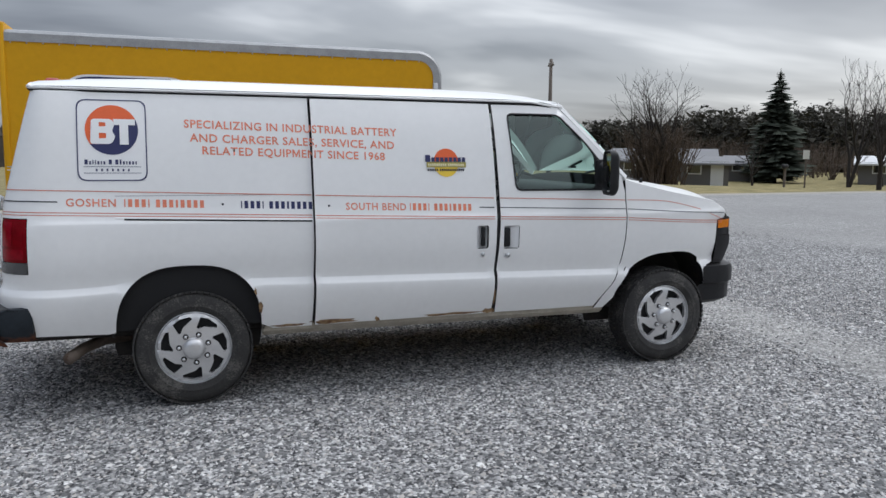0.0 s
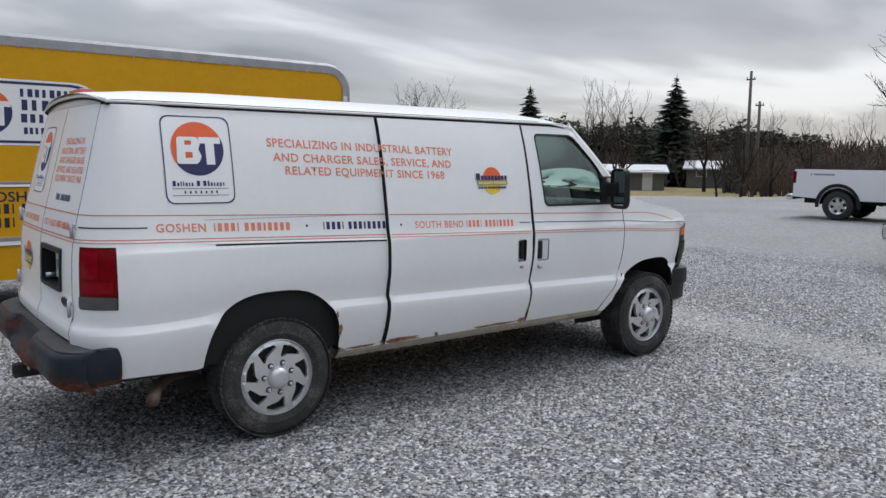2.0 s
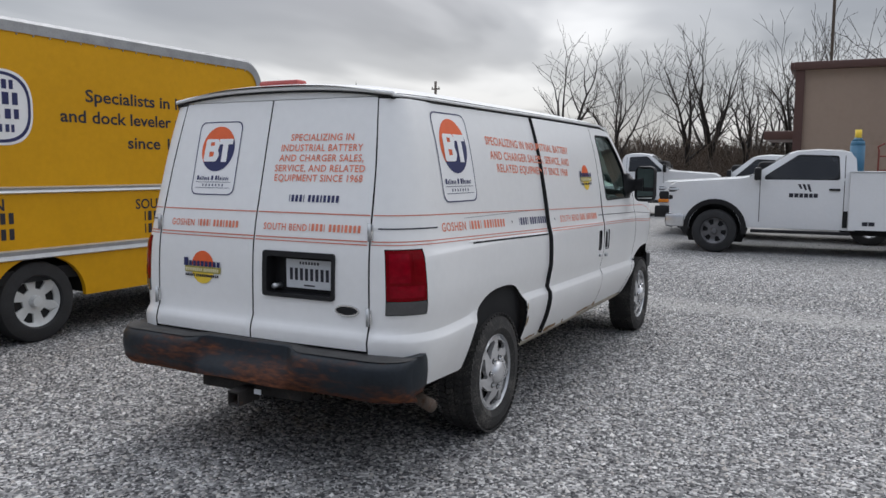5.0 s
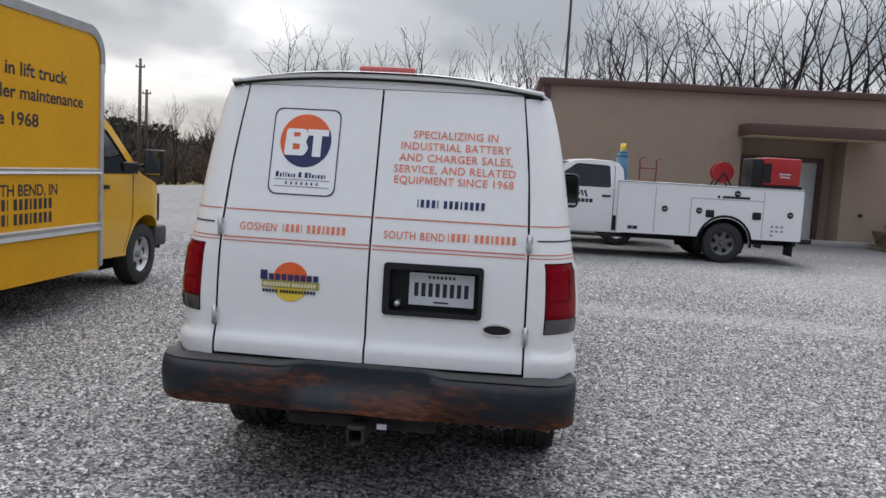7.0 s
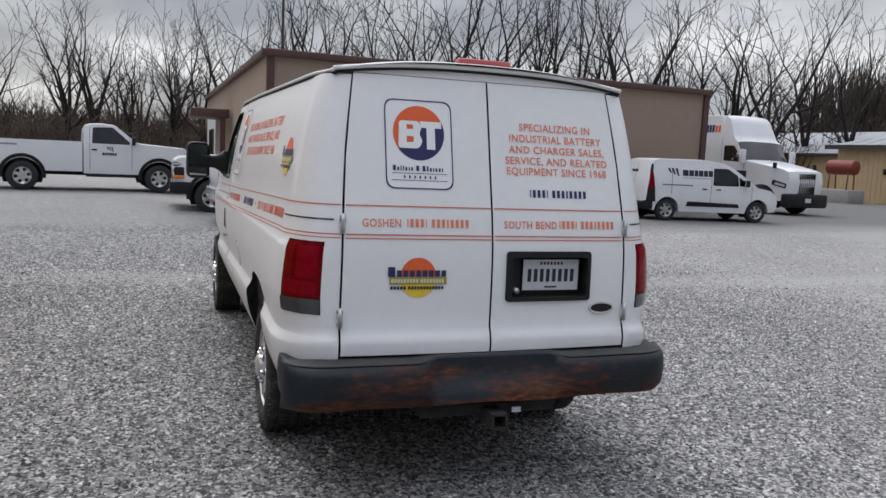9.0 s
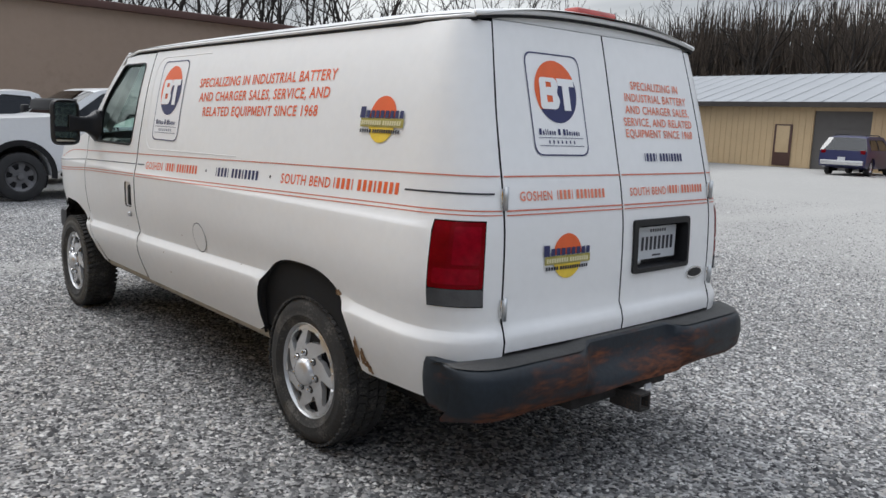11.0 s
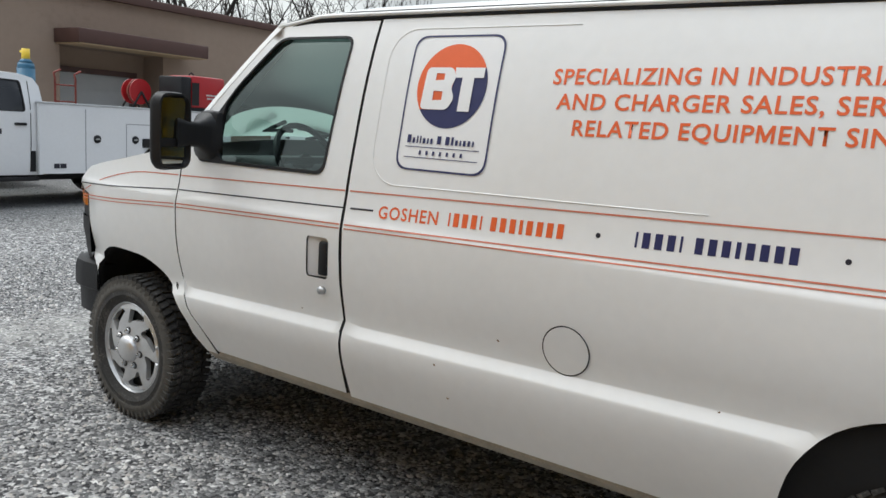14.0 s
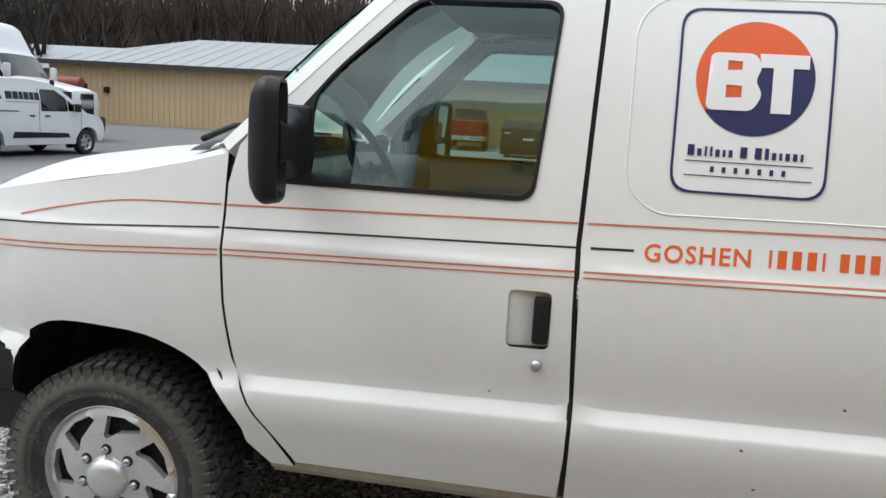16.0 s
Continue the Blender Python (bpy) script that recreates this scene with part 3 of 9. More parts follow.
def gravel_mat(name, zones):
    m = bpy.data.materials.new(name)
    m.use_nodes = True
    nt = m.node_tree
    p = nt.nodes["Principled BSDF"]
    nd, link = nt.nodes.new, nt.links.new
    p.inputs["Roughness"].default_value = 0.92
    p.inputs["Specular IOR Level"].default_value = 0.25
    tc = nd("ShaderNodeTexCoord")
    src = tc.outputs["Object"]
    vo = nd("ShaderNodeTexVoronoi")
    vo.inputs["Scale"].default_value = 52
    link(src, vo.inputs["Vector"])
    bw = nd("ShaderNodeRGBToBW")
    link(vo.outputs["Color"], bw.inputs[0])
    stone = nd("ShaderNodeValToRGB")
    e = stone.color_ramp.elements
    e[0].position, e[0].color = 0.16, (0.035, 0.035, 0.037, 1)
    e[1].position, e[1].color = 0.90, (0.56, 0.552, 0.54, 1)
    mid = e.new(0.5)
    mid.color = (0.195, 0.194, 0.193, 1)
    link(bw.outputs[0], stone.inputs[0])
    big = nd("ShaderNodeTexNoise")
    big.inputs["Scale"].default_value = 0.35
    big.inputs["Detail"].default_value = 6
    link(src, big.inputs["Vector"])
    mr = nd("ShaderNodeMapRange")
    mr.inputs["From Min"].default_value, mr.inputs["From Max"].default_value = 0.3, 0.7
    mr.inputs["To Min"].default_value, mr.inputs["To Max"].default_value = 0.78, 1.22
    link(big.outputs[0], mr.inputs["Value"])
    # clumps of darker and paler stones between the two scales
    clump, cr, cm = nd("ShaderNodeTexNoise"), nd("ShaderNodeMapRange"), nd("ShaderNodeMath")
    clump.inputs["Scale"].default_value, clump.inputs["Detail"].default_value, clump.inputs["Roughness"].default_value = 9.0, 6, 0.72
    link(src, clump.inputs["Vector"])
    cr.inputs["From Min"].default_value, cr.inputs["From Max"].default_value = 0.32, 0.68
    cr.inputs["To Min"].default_value, cr.inputs["To Max"].default_value = 0.52, 1.42
    link(clump.outputs[0], cr.inputs["Value"])
    cm.operation = "MULTIPLY"
    link(mr.outputs[0], cm.inputs[0])
    link(cr.outputs[0], cm.inputs[1])
    mul = nd("ShaderNodeVectorMath")
    mul.operation = "SCALE"
    link(stone.outputs[0], mul.inputs[0])
    link(cm.outputs[0], mul.inputs["Scale"])
    col = mul.outputs[0]
    if zones:
        # packed pale dust of the wheel tracks, and grass past the yard's edges
        sep = nd("ShaderNodeSeparateXYZ")
        link(src, sep.inputs[0])
        wob = nd("ShaderNodeTexNoise")
        wob.inputs["Scale"].default_value = 0.09
        wob.inputs["Detail"].default_value = 6
        link(src, wob.inputs["Vector"])

        def lin(a, b, c, k):
            s1, s2, s3 = nd("ShaderNodeMath"), nd("ShaderNodeMath"), nd("ShaderNodeMath")
            s1.operation = s2.operation = s3.operation = "MULTIPLY_ADD"
            link(sep.outputs[0], s1.inputs[0])
            s1.inputs[1].default_value, s1.inputs[2].default_value = a, c
            link(sep.outputs[1], s2.inputs[0])
            s2.inputs[1].default_value = b
            link(s1.outputs[0], s2.inputs[2])
            link(wob.outputs[0], s3.inputs[0])
            s3.inputs[1].default_value = k
            link(s2.outputs[0], s3.inputs[2])
            return s3.outputs[0]

        def band(sock, lo, hi, lo2=None, hi2=None):
            r = nd("ShaderNodeValToRGB")
            mp = nd("ShaderNodeMapRange")
            mp.inputs["From Min"].default_value, mp.inputs["From Max"].default_value = lo, (hi if hi2 is None else hi2)
            link(sock, mp.inputs["Value"])
            el = r.color_ramp.elements
            if hi2 is None:
                el[0].position, el[0].color, el[1].position, el[1].color = 0, (0, 0, 0, 1), 1, (1, 1, 1, 1)
            else:
                span = hi2 - lo
                el[0].position, el[0].color = 0, (0, 0, 0, 1)
                el[1].position, el[1].color = 1, (0, 0, 0, 1)
                for pos in ((hi - lo) / span, (lo2 - lo) / span):
                    q = el.new(pos)
                    q.color = (1, 1, 1, 1)
            link(mp.outputs[0], r.inputs[0])
            return r.outputs[0]

        def over(c, f, rgb, k=1.0):
            mx = nd("ShaderNodeMixRGB")
            if k < 1:
                s = nd("ShaderNodeMath")
                s.operation = "MULTIPLY"
                s.inputs[1].default_value = k
                link(f, s.inputs[0])
                f = s.outputs[0]
            link(f, mx.inputs[0])
            link(c, mx.inputs[1])
            if isinstance(rgb, tuple):
                mx.inputs[2].default_value = (*rgb, 1)
            else:
                link(rgb, mx.inputs[2])
            return mx.outputs[0]
        tr = nd("ShaderNodeMath")
        tr.operation = "MULTIPLY"
        link(band(lin(1, -0.07, 0, 1.4), 5.35, 5.75, 6.1, 6.5), tr.inputs[0])
        link(band(lin(0, -1, 0, 2.5), -5.0, -1.5), tr.inputs[1])
        col = over(col, tr.outputs[0], (0.42, 0.41, 0.385), 0.42)
        col = over(col, band(lin(1, 0.12, 0, 4.0), 13.0, 14.5, 60, 61), (0.31, 0.305, 0.295), 0.6)
        col = over(col, band(lin(-1, -1, 0, 4.0), 5.0, 12.0), (0.46, 0.45, 0.425), 0.65)
        col = over(col, band(lin(0.5, -1, 0, 3.0), 7.5, 11.0), (0.40, 0.392, 0.375), 0.5)
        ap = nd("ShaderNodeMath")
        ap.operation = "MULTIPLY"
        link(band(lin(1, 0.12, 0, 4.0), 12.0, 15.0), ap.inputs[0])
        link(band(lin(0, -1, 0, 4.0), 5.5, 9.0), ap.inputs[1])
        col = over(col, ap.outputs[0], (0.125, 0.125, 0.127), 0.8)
        gr = nd("ShaderNodeValToRGB")
        gn = nd("ShaderNodeTexNoise")
        gn.inputs["Scale"].default_value = 1.4
        gn.inputs["Detail"].default_value = 8
        link(src, gn.inputs["Vector"])
        ge = gr.color_ramp.elements
        ge[0].position, ge[0].color = 0.3, (0.15, 0.135, 0.055, 1)
        ge[1].position, ge[1].color = 0.7, (0.30, 0.245, 0.12, 1)
        link(gn.outputs[0], gr.inputs[0])
        col = over(col, band(lin(-0.05, 1, 0, 1.0), 16.2, 16.7), (0.34, 0.32, 0.28))
        col = over(col, band(lin(-0.05, 1, 0, 1.0), 17.2, 17.6), gr.outputs[0])
        col = over(col, band(lin(1, 0.0, 0, 1.5), 46, 47.2), gr.outputs[0])
        col = over(col, band(lin(0.1, -1, 0, 1.5), 39.5, 41.0), gr.outputs[0])
        col = over(col, band(lin(-1, 0.0, 0, 2.0), 40.0, 42.0), gr.outputs[0])
    link(col, p.inputs["Base Color"])
    b = nd("ShaderNodeBump")
    b.inputs["Strength"].default_value = 0.9
    b.inputs["Distance"].default_value = 0.014
    link(vo.outputs["Distance"], b.inputs["Height"])
    b.invert = True
    link(b.outputs[0], p.inputs["Normal"])
    return m


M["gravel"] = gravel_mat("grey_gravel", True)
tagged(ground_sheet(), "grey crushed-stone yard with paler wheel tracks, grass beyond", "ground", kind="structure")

# ---------------------------------------------------------------- the white cargo van
side_z = pchip([(0.43, 0.905), (0.50, 0.935), (0.60, 0.974), (0.66, 0.991), (0.70, 0.9985), (0.735, 1.001), (0.748, 1.0), (0.753, 0.9972), (0.787, 0.9752), (0.7895, 0.9740), (0.805, 0.9752), (0.87, 0.987), (0.97, 1.003), (1.08, 1.006), (1.15, 1.0045), (1.178, 1.003), (1.190, 0.9975),
                (1.205, 0.9925), (1.26, 0.982), (1.36, 0.970), (1.5, 0.948), (1.7, 0.912), (1.85, 0.876), (1.93, 0.852), (2.02, 0.82)])
back_x = pchip([(0.45, -1.094), (0.69, -1.112), (0.762, -1.117), (0.789, -1.103), (0.812, -1.090), (1.0, -1.088), (1.15, -1.082), (1.3, -1.060), (1.46, -1.022), (1.65, -0.975), (1.85, -0.925), (2.02, -0.880)])
back_y = pchip([(0.6, 0.737), (1.3, 0.726), (1.6, 0.710), (1.98, 0.667)])
CORNER, SEAM = -0.80, -1.22
LEVELS = [0.47, 0.5, 0.55, 0.6, 0.64, 0.67, 0.695, 0.71, 0.725, 0.74, 0.747, 0.7505, 0.754, 0.765, 0.776, 0.784, 0.787, 0.7892, 0.7915, 0.805, 0.83, 0.87, 0.92, 1.0, 1.08, 1.15, 1.172, 1.181, 1.19, 1.199, 1.215, 1.29, 1.37, 1.45, 1.53, 1.61, 1.69, 1.77, 1.84, 1.9, 1.95]


def half_width(x, z):
    k = min(1, max(0, (1.3 - x) / 1.9))
    y = side_z(z) - 0.045 * k * ss(0.8, 1.4, z)
    if x > 3.5:
        y -= 0.11 * ((x - 3.5) / 0.5) ** 2
    return y


def van_side(sg):
    """The van's flank: u runs along it and, past CORNER, round the rear corner to the door seam."""
    def f(u, z, d=0.0):
        if u >= CORNER:
            if sg < 0 and 0.766 <= u <= 2.058:
                # the sliding door is not quite shut and stands out at its rear edge
                d -= 0.005 + 0.022 * (1 - 0.45 * ss(1.25, 1.95, z)) * (2.058 - u) / 1.29
            return Vector((u, sg * (half_width(u, z) - d), z))
        w = min(1.0, (CORNER - u) / (CORNER - SEAM)) * math.pi / 2
        a, yi = CORNER - back_x(z), back_y(z)
        b = half_width(CORNER, z) - yi
        return Vector((CORNER - (a - d) * math.sin(w), sg * (yi + (b - d) * math.cos(w)), z))
    return f


def van_back(y, z, d=0.0):
    yi = back_y(z)
    return Vector((back_x(z) - 0.018 * (1 - (y / yi) ** 2) + d, y, z))


van = thing("cargo_van", "white panel van with orange lettering and rusty sills on gravel", "van")
GAP = 0.007
FDOOR = [(2.085, 0.472), (2.075, 0.62), (2.072, 0.8), (2.085, 1.05), (2.090, 1.24), (2.078, 1.6), (2.064, 1.962), (2.35, 1.962), (2.585, 1.955), (2.72, 1.835), (2.86, 1.705), (3.0, 1.56), (3.085, 1.455),
         (3.112, 1.34), (3.115, 1.15), (3.108, 0.99), (3.085, 0.84), (3.03, 0.705), (2.965, 0.575), (2.90, 0.472)]
WINDOW = [(2.215, 1.352), (2.195, 1.6), (2.172, 1.905), (2.585, 1.905), (2.80, 1.70), (3.005, 1.455), (3.01, 1.352)]
ARCH_F = arch(3.49, 0.455, 0.44, 2, 178, 28, 0.445, 2.2)
ARCH_R = arch(-0.015, 0.46, 0.442, -4, 184, 28, 0.428, 2.5)
FENDER = [(3.118, 1.43), (3.25, 1.395), (3.45, 1.35), (3.70, 1.30), (3.88, 1.255), (3.98, 1.20), (4.035, 1.12), (3.985, 1.105), (3.985, 0.765), (3.905, 0.75)] + ARCH_F[1:-1] + \
         [(2.985, 0.455), (2.908, 0.455), (2.973, 0.575), (3.038, 0.705), (3.093, 0.84), (3.116, 0.99), (3.123, 1.15), (3.120, 1.34)]


def quarter_outline(front):
    fr = [(2.063, 0.462), (2.060, 0.8), (2.076, 1.24), (2.064, 1.6), (2.050, 1.972)] if front > 1 else [(0.757, 0.462), (0.765, 1.0), (0.762, 1.5), (0.757, 1.972)]
    return [(SEAM + 0.004, 0.50), (SEAM + 0.004, 0.70), (SEAM + 0.004, 1.972)] + fr[::-1] + [(0.50, 0.462)] + [p for p in ARCH_R if p[1] > 0.47] + [(-0.49, 0.49), (-0.80, 0.50)]


TAIL = [(-1.130, 0.885), (-1.130, 1.215), (-0.910, 1.215), (-0.910, 0.885)]
mid_line = lambda x: 1.2925 - 0.0258 * x


def stripe(surf, sg, u0, u1, dz, w, parent, material, rise=None):
    n = max(2, int(abs(u1 - u0) / 0.05))
    us = [u0 + (u1 - u0) * i / n for i in range(n + 1)]
    zf = rise or (lambda u: mid_line(max(u, -0.9)) + dz)
    rows = [[surf(u, zf(u) + s * w / 2, -0.0016) for u in us] for s in (-1, 1)]
    return part("stripe", loft(rows), material, parent)


def stripe_bm(surf, u0, u1, z, w):
    us = np.linspace(u0, u1, 24)
    return loft([[surf(u, z + s * w / 2, -0.0015) for u in us] for s in (-1, 1)])


def bolted_decal(name, bm, surf, origin, flip, parent, material, label="", lift=0.003, fall=0.0):
    """Lays flat artwork on a flank; flip is +1 where the artwork's right is the surface's +u, fall is its slope along u."""
    put = lambda b: part(name, lay(b, lambda x, y: surf(origin[0] + flip * x, origin[1] + y + fall * flip * x, -lift)), material, parent, label)
    if name in ("slogan_lettering", "place_lettering"):
        h = max(v.co.y for v in bm.verts)
        return [put(b) for b in words(bm, 0.22 * h)][-1]
    if name in ("number_bar", "lettering_bar"):
        bm.verts.index_update()
        return [put(b) for b in islands(bm)][-1]
    return put(bm)


def logo_board(surf, u, z, flip, parent):
    """A rounded frame round a two-coloured disc with plain white blocks, and bars below."""
    w, h = 0.394, 0.49
    rr = lambda a, b, c, d, r: round_poly([(a, b), (c, b), (c, d), (a, d)], r)
    fr = rr(0, 0, w, h, 0.055)
    b = bolted_decal("logo_panel", flat_poly(ring_poly(fr, 0.006), (), 0.03), surf, (u, z), flip, parent, M["white_ink"], "white logo panel", 0.0015)
    bolted_decal("logo_frame", flat_poly(fr, [ring_poly(fr, 0.0068)]), surf, (u, z), flip, b, M["navy_ink"])
    cx, cz, r = w / 2, h - 0.183, 0.150
    a0 = 26
    top = arc(cx, cz, r, a0, 215, 30)
    bot = arc(cx, cz, r, 215, 360 + a0, 30)
    knee = [(cx + 0.02, cz + 0.066), (cx + 0.0, cz - 0.02), (cx - 0.03, cz - 0.085)]
    bolted_decal("logo_disc_orange", flat_poly(top + knee[::-1], (), 0.03), surf, (u, z), flip, b, M["orange_ink"], "orange part of the disc", 0.003)
    bolted_decal("logo_disc_navy", flat_poly(bot + knee, (), 0.03), surf, (u, z), flip, b, M["navy_ink"], "navy part of the disc", 0.003)
    blk = round_poly([(cx - 0.122, cz - 0.085), (cx - 0.115, cz + 0.066), (cx + 0.0, cz + 0.066), (cx + 0.018, cz + 0.03), (cx + 0.0, cz - 0.005), (cx + 0.022, cz - 0.04), (cx - 0.002, cz - 0.085)], 0.02)
    bolted_decal("logo_block", flat_poly(blk, [[(cx - 0.071, cz + 0.02), (cx - 0.071, cz + 0.046), (cx - 0.034, cz + 0.044), (cx - 0.034, cz + 0.022)], [(cx - 0.072, cz - 0.052), (cx - 0.072, cz - 0.018), (cx - 0.032, cz - 0.02), (cx - 0.032, cz - 0.05)]], 0.03), surf, (u, z), flip, b, M["white_ink"], "", 0.0055)
    hammer = [(cx + 0.008, cz + 0.066), (cx + 0.133, cz + 0.066), (cx + 0.133, cz + 0.030), (cx + 0.094, cz + 0.030), (cx + 0.094, cz - 0.088), (cx + 0.044, cz - 0.088), (cx + 0.044, cz + 0.030), (cx + 0.014, cz + 0.030)]
    bolted_decal("logo_block", flat_poly(hammer, (), 0.03), surf, (u, z), flip, b, M["white_ink"], "", 0.0058)
    # two rows of uneven strokes stand for the small print
    row = ((0.017, 0.029), (0.011, 0.019), (0.006, 0.026), (0.006, 0.026), (0.011, 0.019), (0.007, 0.019), (0.010, 0.019), (-0.004, 0), (0.017, 0.029), (-0.004, 0), (0.017, 0.029), (0.010, 0.029), (0.011, 0.019), (0.007, 0.019), (0.011, 0.019), (0.011, 0.019), (0.007, 0.019))
    x = 0.041
    for bw, bh in row:
        if bw > 0:
            bolted_decal("lettering_bar", bars([bw], bh, 0), surf, (u + flip * x, z + 0.099), flip, b, M["navy_ink"], "", 0.004)
        x += abs(bw) + 0.0078
    bolted_decal("lettering_bar", bars([0.0095] * 7, 0.015, 0.0205), surf, (u + flip * 0.102, z + 0.058), flip, b, M["navy_ink"], "", 0.004)
    for zz in (0.084, 0.046):
        bolted_decal("rule", bars([0.322], 0.0028, 0), surf, (u + flip * 0.036, z + zz), flip, b, M["navy_ink"], "", 0.004)


def sun_badge(surf, u, z, flip, parent, s=1.0):
    """A rising-sun badge: orange half disc, navy bar, olive band, yellow half disc."""
    r = 0.085 * s
    cx, cz = 0.145 * s, 0.115 * s
    a = bolted_decal("badge_disc_orange", flat_poly(arc(cx, cz + 0.005, r, 0, 180, 20)), surf, (u, z), flip, parent, M["orange_ink"], "orange sun half")
    bolted_decal("badge_disc_yellow", flat_poly(arc(cx, cz - 0.01, r, 180, 360, 20)), surf, (u, z), flip, a, M["yellow_ink"], "yellow sun half")
    bolted_decal("badge_band", bars([0.275 * s], 0.034 * s, 0), surf, (u + flip * 0.008 * s, z + cz - 0.033 * s), flip, a, M["olive_ink"], "olive band", 0.005)
    bolted_decal("lettering_bar", bars([0.034 * s], 0.045 * s, 0), surf, (u, z + cz + 0.002 * s), flip, a, M["navy_ink"], "", 0.0065)
    bolted_decal("lettering_bar", bars([0.023 * s] * 8, 0.029 * s, 0.0075 * s), surf, (u + flip * 0.042 * s, z + cz + 0.003 * s), flip, a, M["navy_ink"], "", 0.0065)
    bolted_decal("lettering_bar", bars([0.011 * s] * 9 + [-0.004 * s] + [0.011 * s] * 8, 0.018 * s, 0.0036 * s), surf, (u + flip * 0.016 * s, z + cz - 0.026 * s), flip, a, M["cream_ink"], "", 0.0068)
    bolted_decal("lettering_bar", bars([0.012 * s] * 5 + [-0.004 * s] + [0.011 * s] * 12, 0.014 * s, 0.0035 * s), surf, (u + flip * 0.012 * s, z + cz - 0.056 * s), flip, a, M["black_ink"], "", 0.0065)


PHONE = [0.012, 0.040, 0.040, 0.040, 0.012, -0.012, 0.040, 0.040, 0.040, 0.022, 0.040, 0.040, 0.040, 0.040]


def phone_bars(width, h):
    gap = 0.026
    tot = sum(abs(w) + gap for w in PHONE) - gap
    k = width / tot
    return bars([w * k for w in PHONE], h, gap * k)


def van_lettering(sg, owner):
    """Slogan, place names and bars along one flank; owner(u) gives the panel that carries them."""
    surf, flip = van_side(sg), (1 if sg < 0 else -1)
    lines = ("SPECIALIZING IN INDUSTRIAL BATTERY", "AND CHARGER SALES, SERVICE, AND", "RELATED EQUIPMENT SINCE 1968")
    if sg < 0:
        spans, zs, fall = ((-0.017, 1.347), (0.014, 1.324), (0.087, 1.256)), (1.763, 1.677, 1.598), -0.027
        words = (("GOSHEN", -0.70, -0.425), (None, -0.378, 0.085), ("dot", 0.193, 0.203), ("black", 0.310, 0.760), ("dot", 0.86, 0.87), ("SOUTH BEND", 0.978, 1.39), (None, 1.417, 1.865))
    else:
        spans, zs, fall = ((1.262, -0.116), (1.236, -0.085), (1.166, -0.009)), (1.729, 1.649, 1.567), -0.0172
        words = (("GOSHEN", 1.907, 1.634), (None, 1.588, 1.142), ("dot", 1.029, 1.019), ("black", 0.903, 0.444), ("dot", 0.329, 0.319), ("SOUTH BEND", 0.22, -0.199), (None, -0.225, -0.681))
    ink = M["orange_ink"] if sg > 0 else M["faded_ink"]
    for body, (a, b), z in zip(lines, spans, zs):
        bolted_decal("slogan_lettering", text_bm(body, abs(b - a), 0.052, 0.016, 1.08), surf, (a, z), flip, owner((a + b) / 2), ink, "orange vinyl slogan", 0.0018, fall)
    for body, a, b in words:
        w, z = abs(b - a), mid_line(a) - 0.025
        if body in (None, "black"):
            bm, mt, nm, lb = phone_bars(w, 0.047), (ink if body is None else M["navy_ink"]), "number_bar", "bars standing for figures"
        elif body == "dot":
            bm, mt, nm, lb = flat_poly(arc(0.005, 0.024, 0.008, 0, 345, 10)), M["black_ink"], "dot", ""
        else:
            bm, mt, nm, lb = text_bm(body, w, 0.048, 0.014, 1.12), ink, "place_lettering", "orange vinyl place name"
        bolted_decal(nm, bm, surf, (a, z), flip, owner((a + b) / 2), mt, lb, 0.0018, -0.0258)


def rust_patch(surf, u, z, w, h, parent, seed, mt="rust"):
    rg = random.Random(seed)
    pl = []
    p1, p2 = rg.uniform(0, 6), rg.uniform(0, 6)
    for i in range(22):
        a = 2 * math.pi * i / 22
        k = 0.72 + 0.16 * math.sin(2 * a + p1) + 0.12 * math.sin(5 * a + p2) + rg.uniform(-0.07, 0.07)
        pl.append((w / 2 * k * math.cos(a), h / 2 * k * math.sin(a)))
    return bolted_decal("rust_stain" if mt == "rust" else "dirt_stain", flat_poly(pl), surf, (u, z), 1, parent, M[mt], "brown rust stain" if mt == "rust" else "dried road dirt", 0.0022)


